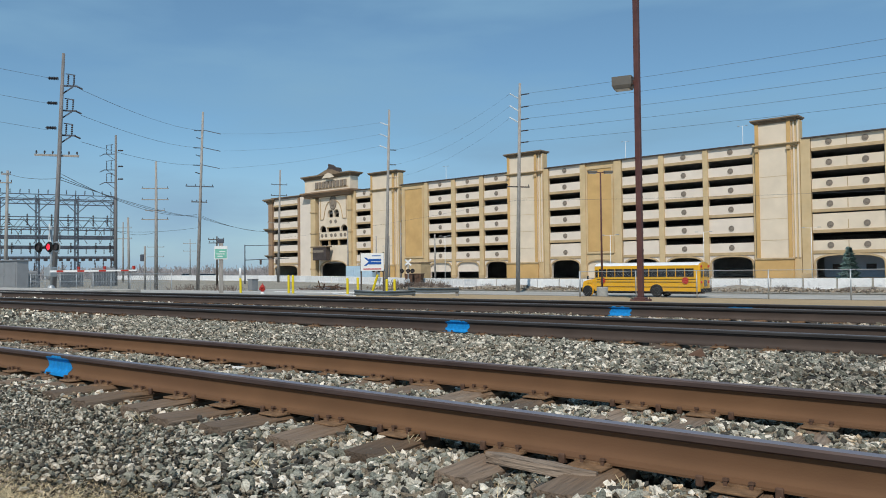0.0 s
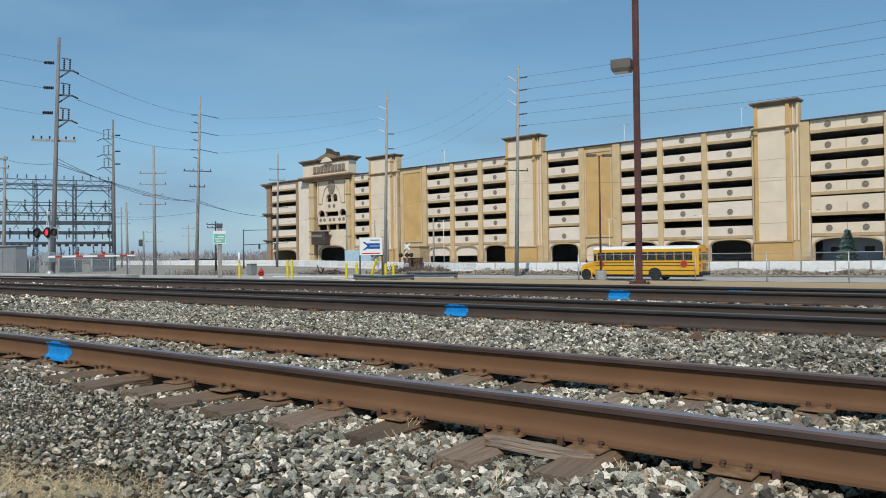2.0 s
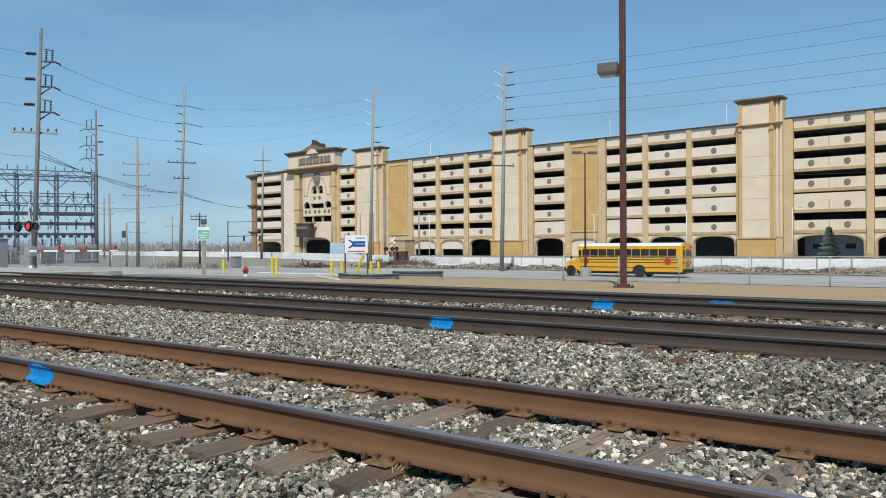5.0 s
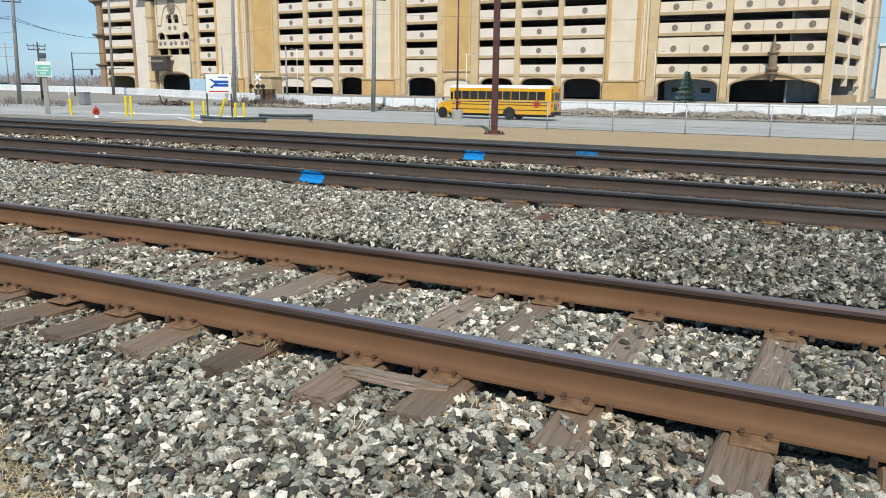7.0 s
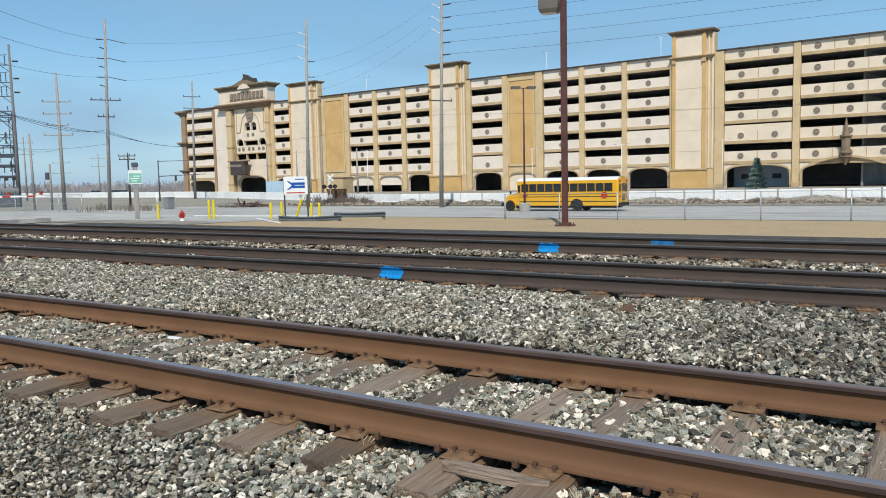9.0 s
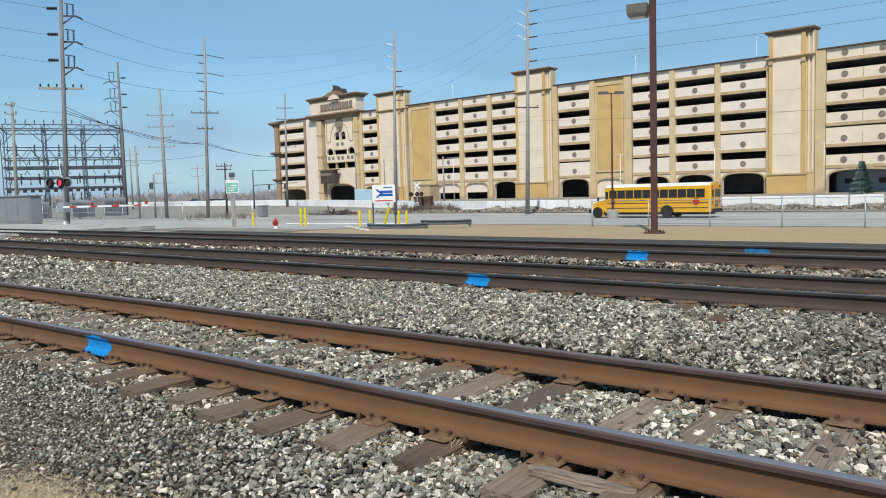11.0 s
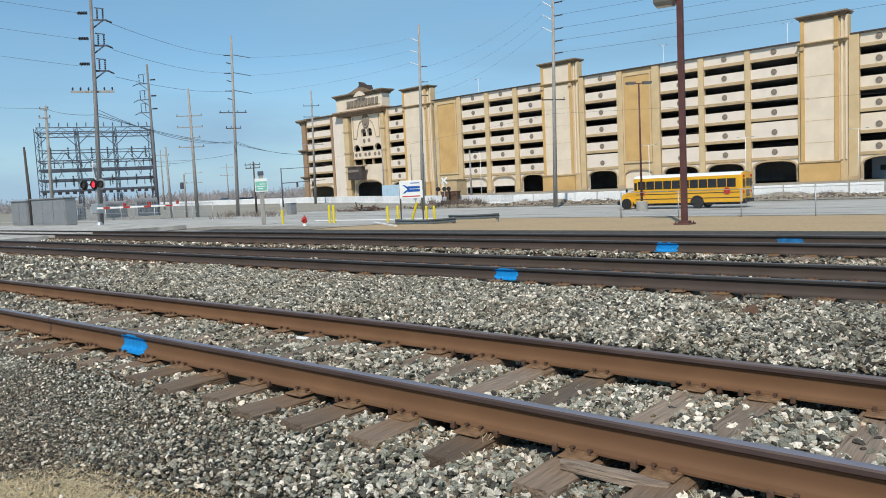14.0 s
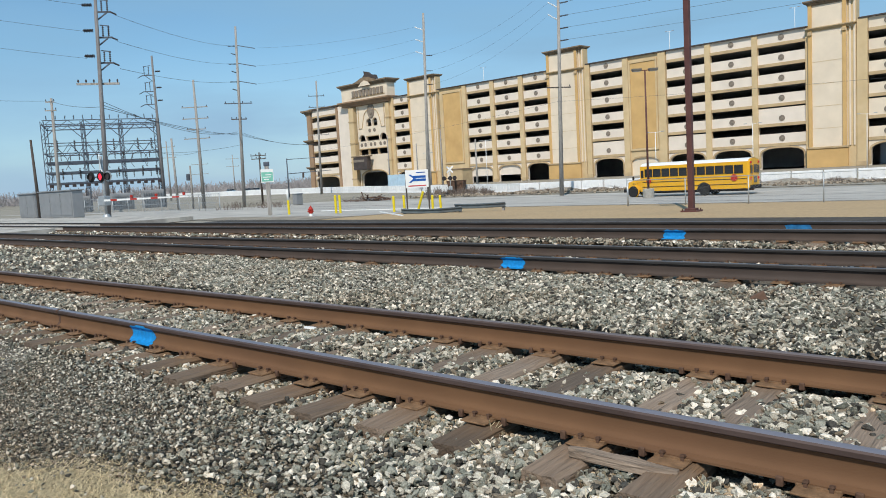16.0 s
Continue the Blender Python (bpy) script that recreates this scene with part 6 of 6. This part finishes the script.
for i in range(12):
    part("rib", B(-3.0 + i * 0.54, -1.26, 0.6, -2.92 + i * 0.54, -1.203, 2.9), M_PALEBLUE, T1)
for x in (-2.2, -1.3, 2.4):
    part("wheel", R((x, -1.1, 0.42), (x, -0.8, 0.42), 0.42, n=16), M_BLACK, T1)
SH1 = thing("utility_shed", pose(-78, 92, land(92)), "small beige block shed", "shed")
part("wall", B(-1.3, -1.2, 0, 1.3, 1.2, 3.4), M_TAN, SH1)
part("roof", B(-1.4, -1.3, 3.4, 1.4, 1.3, 3.55), M_BROWN, SH1)


def parked_car(x, y, rz, mat, label):
    t = thing("car", pose(x, y, land(y), 0, 0, rz), label, "car", "parked cars")
    bm = bmesh.new()
    side = [(-2.1, 0.35), (2.1, 0.35), (2.15, 0.75), (1.2, 0.92), (-1.9, 0.95), (-2.15, 0.8)]
    prism(bm, side, -0.85, 0.85)
    bmesh.ops.recalc_face_normals(bm, faces=bm.faces)
    part("body", bm, mat, t)
    bm = bmesh.new()
    loft(bm, [[(-1.7, -0.8, 0.93), (1.1, -0.8, 0.93), (1.1, 0.8, 0.93), (-1.7, 0.8, 0.93)], [(-1.2, -0.65, 1.42), (0.4, -0.65, 1.42), (0.4, 0.65, 1.42), (-1.2, 0.65, 1.42)]])
    part("cabin", bm, M_GLASS, t)
    part("roof", B(-1.2, -0.66, 1.42, 0.4, 0.66, 1.46, bevel=0.015), mat, t)
    for wx in (-1.3, 1.3):
        for wy in (-0.8, 0.8):
            part("wheel", R((wx, wy - 0.1, 0.32), (wx, wy + 0.1, 0.32), 0.32, n=14), M_BLACK, t)


for i, (x, y, rz, m, lb) in enumerate(((-190, 132, 10, M_WHITE, "white parked sedan"), (-200, 136, 5, M_STEEL, "silver parked sedan"), (-212, 138, 0, M_PALEBLUE, "pale blue parked sedan"))):
    parked_car(x, y, rz, m, lb + " on the far lot")


# ---- ornament on the garage, spruce, far right building ----
SP = thing("wall_spire", pose(-11.1, 126.6, 3.2), "brown pinnacle ornament hung on the garage front", "ornament")
part("corbel", turned(bmesh.new(), ((0.1, -1.2), (0.35, -0.7), (0.7, -0.1), (0.85, 0.0), (0.85, 0.2), (0.0001, 0.2)), 8), M_BROWN, SP)
part("shaft", turned(bmesh.new(), ((0.5, 0.2), (0.82, 0.6), (0.82, 0.8), (0.6, 0.9), (0.6, 2.8), (0.85, 3.0), (0.85, 3.2), (0.0001, 3.2)), 8), M_BROWN, SP)
part("spire", turned(bmesh.new(), ((0.42, 3.2), (0.26, 4.0), (0.15, 5.2), (0.0001, 5.9)), 8), M_BROWN, SP)
for s in (-1, 1):
    bm = bmesh.new()
    pts = [(s * (0.8 + 4.2 * k / 6), 0.25, 0.1 - 1.1 * (k / 6) ** 1.5) for k in range(7)]
    for p, q in zip(pts, pts[1:]):
        beam(bm, p, q, 0.3, 0.3)
    part("scroll", bm, M_TAN, SP)


def needles(name, count, h, r, t, seed):
    """A conical crown of short drooping sprays."""
    rs = np.random.RandomState(seed)
    bm = bmesh.new()
    for i in range(count):
        f = rs.rand() ** 1.5
        z = 0.25 + f * (h - 0.3)
        rad = r * (1 - f) ** 0.85 * (0.35 + 0.65 * rs.rand() ** 0.4) * (0.8 + 0.2 * math.sin(z * 9))
        a = rs.rand() * 6.283
        c = Vector((rad * math.cos(a), rad * math.sin(a), z))
        d = Vector((math.cos(a + rs.randn() * 0.4), math.sin(a + rs.randn() * 0.4), -0.35 + rs.randn() * 0.2)) * (0.28 + 0.2 * rs.rand())
        s = d.cross(Vector((0, 0, 1))).normalized() * 0.09
        v = [bm.verts.new(p) for p in (c - s, c + s, c + d + Vector((0, 0, 0.02)), c + d * 0.5 + Vector((0, 0, 0.08)))]
        bm.faces.new((v[0], v[1], v[2]))
        bm.faces.new((v[0], v[3], v[2]))
    return part(name, bm, M_NEEDLE, t)


TR = thing("spruce_tree", pose(-22.0, 119, land(119)), "small blue-green spruce before the garage", "tree")
part("trunk", R((0, 0, 0), (0, 0, 4.2), 0.12, 0.02, 8), M_POLE_DARK, TR)
needles("crown", 1900, 4.6, 1.5, TR, 4)
FB = thing("far_building", pose(14.5, 210, -1.1), "pale cream block far behind the garage end", "building")
part("wall", B(-9, 0, 0, 20, 14, 12), M_CREAM, FB)
part("roof", B(-9.4, -0.4, 12, 20.4, 14.4, 12.6), M_WHITE, FB)
for z in (3, 6.5):
    for x in (-6, -1, 4):
        part("window", B(x, -0.06, z, x + 1.6, -0.003, z + 1.6), M_GLASS, FB)


def bare_tree(bm, x, y, h, rnd, deep=3):
    """Leafless limbs that fork three times."""
    def limb(p, d, ln, r, depth):
        q = p + d * ln
        beam(bm, p, q, max(r * 2, 0.03))
        if depth:
            for _ in range(3 if depth > 1 else 4):
                nd = (d + Vector((rnd.uniform(-0.7, 0.7), rnd.uniform(-0.7, 0.7), rnd.uniform(-0.1, 0.5)))).normalized()
                limb(p + d * ln * rnd.uniform(0.55, 1.0), nd, ln * rnd.uniform(0.5, 0.75), r * 0.55, depth - 1)
    limb(Vector((x, y, -1.2)), Vector((rnd.uniform(-0.1, 0.1), 0, 1)), h * (0.34 if deep == 3 else 0.2), h * 0.013, deep)


trnd = random.Random(21)
bt = thing("bare_tree", pose(8.2, 160, 0), "leafless tree beside the garage end", "tree")
bm = bmesh.new()
bare_tree(bm, 0, 0, 9, trnd)
part("limbs", bm, M_TWIG, bt)
bm = bmesh.new()
for i in range(150):
    a = math.radians(trnd.uniform(50, 84))
    d = trnd.uniform(300, 460)
    bare_tree(bm, -d * math.sin(a), d * math.cos(a), trnd.uniform(4.5, 8.5), trnd, 4)
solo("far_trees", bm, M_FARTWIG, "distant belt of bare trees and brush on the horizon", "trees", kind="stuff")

# ---- dry grass and weeds near the camera ----
rs = np.random.RandomState(9)
bm = bmesh.new()
for i in range(80000):
    x, y = -8.2 + 6.0 * rs.rand(), 0.95 + 1.15 * rs.rand()
    if y > float(grass_edge(np.array(x))) + 0.1 * rs.randn():
        continue
    z = land(y) + 0.01
    a, ln = 0.5 + 1.5 * rs.randn(), 0.06 + 0.14 * rs.rand()
    tilt = 0.8 + 0.8 * rs.rand()
    d = Vector((math.cos(a) * tilt, math.sin(a) * tilt, 0.45 * rs.rand() ** 2 + 0.05)).normalized() * ln
    s = Vector((-math.sin(a), math.cos(a), 0)) * 0.0019
    p = Vector((x, y, z))
    v = [bm.verts.new(q) for q in (p - s, p + s, p + d * 0.6 + s * 0.7, p + d + Vector((0, 0, -0.3 * ln)), p + d * 0.6 - s * 0.7)]
    bm.faces.new((v[0], v[1], v[2], v[4]))
    bm.faces.new((v[4], v[2], v[3]))
solo("dry_grass", bm, M_STRAW, "matted dry straw-coloured grass beside the ballast", "grass", kind="stuff")
bm = bmesh.new()
for x, y, n in ((-3.75, 3.12, 8), (-3.6, 2.85, 4), (-2.75, 2.55, 5), (-4.0, 2.3, 5), (-8.8, 2.2, 8), (-2.4, 2.95, 5), (-5.6, 2.6, 6)):
    for i in range(n):
        a = rs.rand() * 6.283
        p = Vector((x + 0.03 * rs.randn(), y + 0.03 * rs.randn(), TIE_TOP - 0.03))
        beam(bm, p, p + Vector((0.04 * math.cos(a), 0.04 * math.sin(a), 0.02 + 0.05 * rs.rand())), 0.003)
solo("weeds", bm, M_STRAW, "small dry weed stalks among the stones", "weeds", kind="stuff")
for i, (x, y, s) in enumerate(((-7.05, 4.48, 0.085), (-6.75, 4.4, 0.04), (-32.3, 13.6, 0.17))):
    bm = bmesh.new()
    loft(bm, [[(-s, -s * 0.35, 0), (s, -s * 0.3, 0), (s * 0.9, s * 0.35, 0), (-s * 0.95, s * 0.3, 0)], [(-s * 0.8, -s * 0.25, s * 0.45), (s * 0.7, -s * 0.2, s * 0.4), (s * 0.7, s * 0.2, s * 0.42), (-s * 0.75, s * 0.2, s * 0.38)]])
    solo("white_stone", bm, M_WHITE, "flat white stone lying on the ballast", "stone", pose(x, y, TIE_TOP + (0.05 if y > 12 else -0.02), 0, 0, 15 * i), group="white stones")


bm = bmesh.new()
loft(bm, [[(-0.1, -0.07, 0), (0.1, -0.06, 0), (0.09, 0.07, 0), (-0.1, 0.06, 0)], [(-0.08, -0.03, 0.08), (0.06, -0.03, 0.13), (0.07, 0.05, 0.12), (-0.06, 0.05, 0.07)]])
bmesh.ops.bevel(bm, geom=bm.edges[:], offset=0.012, segments=1, affect="EDGES")
solo("brown_rock", bm, M_DUMP, "brown angular rock lying on the ballast between two tracks", "rock", pose(-3.72, 7.48, -0.215, 6, -8, 25))

# ---- dead brush along the barriers, signal gantry, broken wood ----


def bank_y(x):
    """The line just in front of the barriers."""
    return float(np.interp(x, [p[0] for p in run], [p[1] for p in run])) - 0.45


brs = np.random.RandomState(31)
bm = bmesh.new()
for i in range(110):
    if i < 60:
        cx, cy = -69 + 7 * brs.randn() * 0.5, 81.5 + brs.randn() * 1.2
    else:
        cx, cy = -60 + 80 * brs.rand(), 80.3 + brs.randn() * 0.9
    h = 0.35 + 0.7 * brs.rand() * (1.6 if i < 60 else 0.7)
    for k in range(16):
        a, b = brs.rand() * 6.283, 0.2 + 0.5 * brs.rand()
        p = Vector((cx + 0.2 * brs.randn(), cy + 0.2 * brs.randn(), land(cy)))
        d = Vector((math.cos(a) * b, math.sin(a) * b, 1)).normalized() * h * (0.5 + 0.5 * brs.rand())
        beam(bm, p, p + d, 0.025)
        beam(bm, p + d * 0.5, p + d * 0.5 + Vector((brs.randn() * 0.15, brs.randn() * 0.15, 0.25)), 0.018)
for cx, cy, n, hh in ((-88.3, 57.6, 60, 1.0), (-70.5, 49.5, 70, 0.9), (-73, 52.5, 60, 0.8), (-60, 38, 40, 0.6), (-79, 70, 50, 0.7)):
    for k in range(n):
        p = Vector((cx + 1.1 * brs.randn(), cy + 0.8 * brs.randn(), 0))
        p.z = land(p.y)
        d = Vector((0.4 * brs.randn(), 0.4 * brs.randn(), 1)).normalized() * hh * (0.4 + 0.6 * brs.rand())
        beam(bm, p, p + d, 0.022)
solo("dead_brush", bm, M_TWIG, "dry leafless brush along the barriers", "brush", kind="stuff")

# low bank of dirt pushed up against the foot of the barriers
bm = bmesh.new()
rows = []
for j, (dy, hz) in enumerate(((-2.6, -0.02), (-1.9, 0.12), (-1.2, 0.3), (-0.5, 0.42), (0.1, 0.45))):
    row = []
    for i in range(181):
        x = -62 + i * 0.6
        k = 0.75 + 0.3 * math.sin(x * 0.43) + 0.22 * math.sin(x * 1.17 + 1.0) + 0.12 * brs.randn()
        row.append(bm.verts.new((x, bank_y(x) + dy + 0.25 * math.sin(x * 0.31) * (1 if j < 3 else 0), land(bank_y(x) + dy) + hz * max(0.2, k))))
    rows.append(row)
for r, q in zip(rows, rows[1:]):
    for i in range(180):
        bm.faces.new((r[i], r[i + 1], q[i + 1], q[i]))
solo("dirt_bank", bm, M_BANK, "low bank of grey-brown dirt along the foot of the barriers", "dirt bank", kind="structure")

drnd = random.Random(17)
DB = thing("debris_pile", pose(-78.5, 72.5, land(72.5)), "low pile of dark broken planks and branches on the lot", "debris")
for i in range(60):
    c = Vector((drnd.gauss(0, 1.8), drnd.gauss(0, 0.6), 0.08 + 0.45 * drnd.random() ** 2))
    d = Vector((drnd.uniform(-1, 1), drnd.uniform(-1, 1), drnd.uniform(-0.15, 0.25))).normalized() * drnd.uniform(0.5, 1.4)
    part("plank", beam(bmesh.new(), c - d, c + d, drnd.uniform(0.1, 0.26), 0.08), M_DUMP if i % 3 else M_POLE_GREY, DB)

GT = thing("signal_gantry", pose(-122, 92, land(92), 0, 0, 44), "thin grey steel mast with two long arms", "signal mast")
part("mast", R((0, 0, 0), (0, 0, 7.6), 0.14, 0.1, 8), M_GREYSTEEL, GT)
part("arm", R((0, 0, 7.4), (8.5, 0, 7.5), 0.07, 0.05, 6), M_GREYSTEEL, GT)
part("arm", R((0, 0, 4.6), (8.5, 0, 4.9), 0.09, 0.06, 6), M_GREYSTEEL, GT)
for x in (3.0, 6.0):
    part("signal_head", B(x - 0.18, -0.2, 3.7, x + 0.18, 0.15, 4.7, bevel=0.04), M_COPING, GT)

for x, y, ln, w, rz, seed in ((-2.86, 3.02, 0.55, 0.09, -82, 1),):
    rnd = random.Random(seed)
    bm = bmesh.new()
    rings = []
    for i in range(6):
        u = -ln / 2 + ln * i / 5
        k = w / 2 * (1 - 0.5 * abs(2 * i / 5 - 1) ** 3) * rnd.uniform(0.8, 1.1)
        rings.append([(-k, u, -0.02), (k, u + rnd.uniform(-0.01, 0.01), -0.02), (k * 0.9, u, 0.018 + rnd.uniform(0, 0.01)), (-k * 0.85, u, 0.02 + rnd.uniform(0, 0.01))])
    loft(bm, rings)
    bmesh.ops.recalc_face_normals(bm, faces=bm.faces)
    solo("wood_splinter", bm, M_TIE, "broken grey splinter of an old tie", "wood", pose(x, y, TIE_TOP - 0.0, rnd.uniform(-6, 6), rnd.uniform(-4, 4), rz), group="broken tie wood")

bm = bmesh.new()
for i in range(900):
    a = math.radians(50 + 36 * brs.rand())
    d = 280 + 160 * brs.rand()
    c = Vector((-d * math.sin(a), d * math.cos(a), -1.2))
    h = 2.0 + 3.5 * brs.rand()
    for k in range(9):
        e = Vector((1.4 * brs.randn(), 1.4 * brs.randn(), h * (0.5 + 0.5 * brs.rand())))
        beam(bm, c + Vector((brs.randn(), brs.randn(), 0)), c + e, 0.12)
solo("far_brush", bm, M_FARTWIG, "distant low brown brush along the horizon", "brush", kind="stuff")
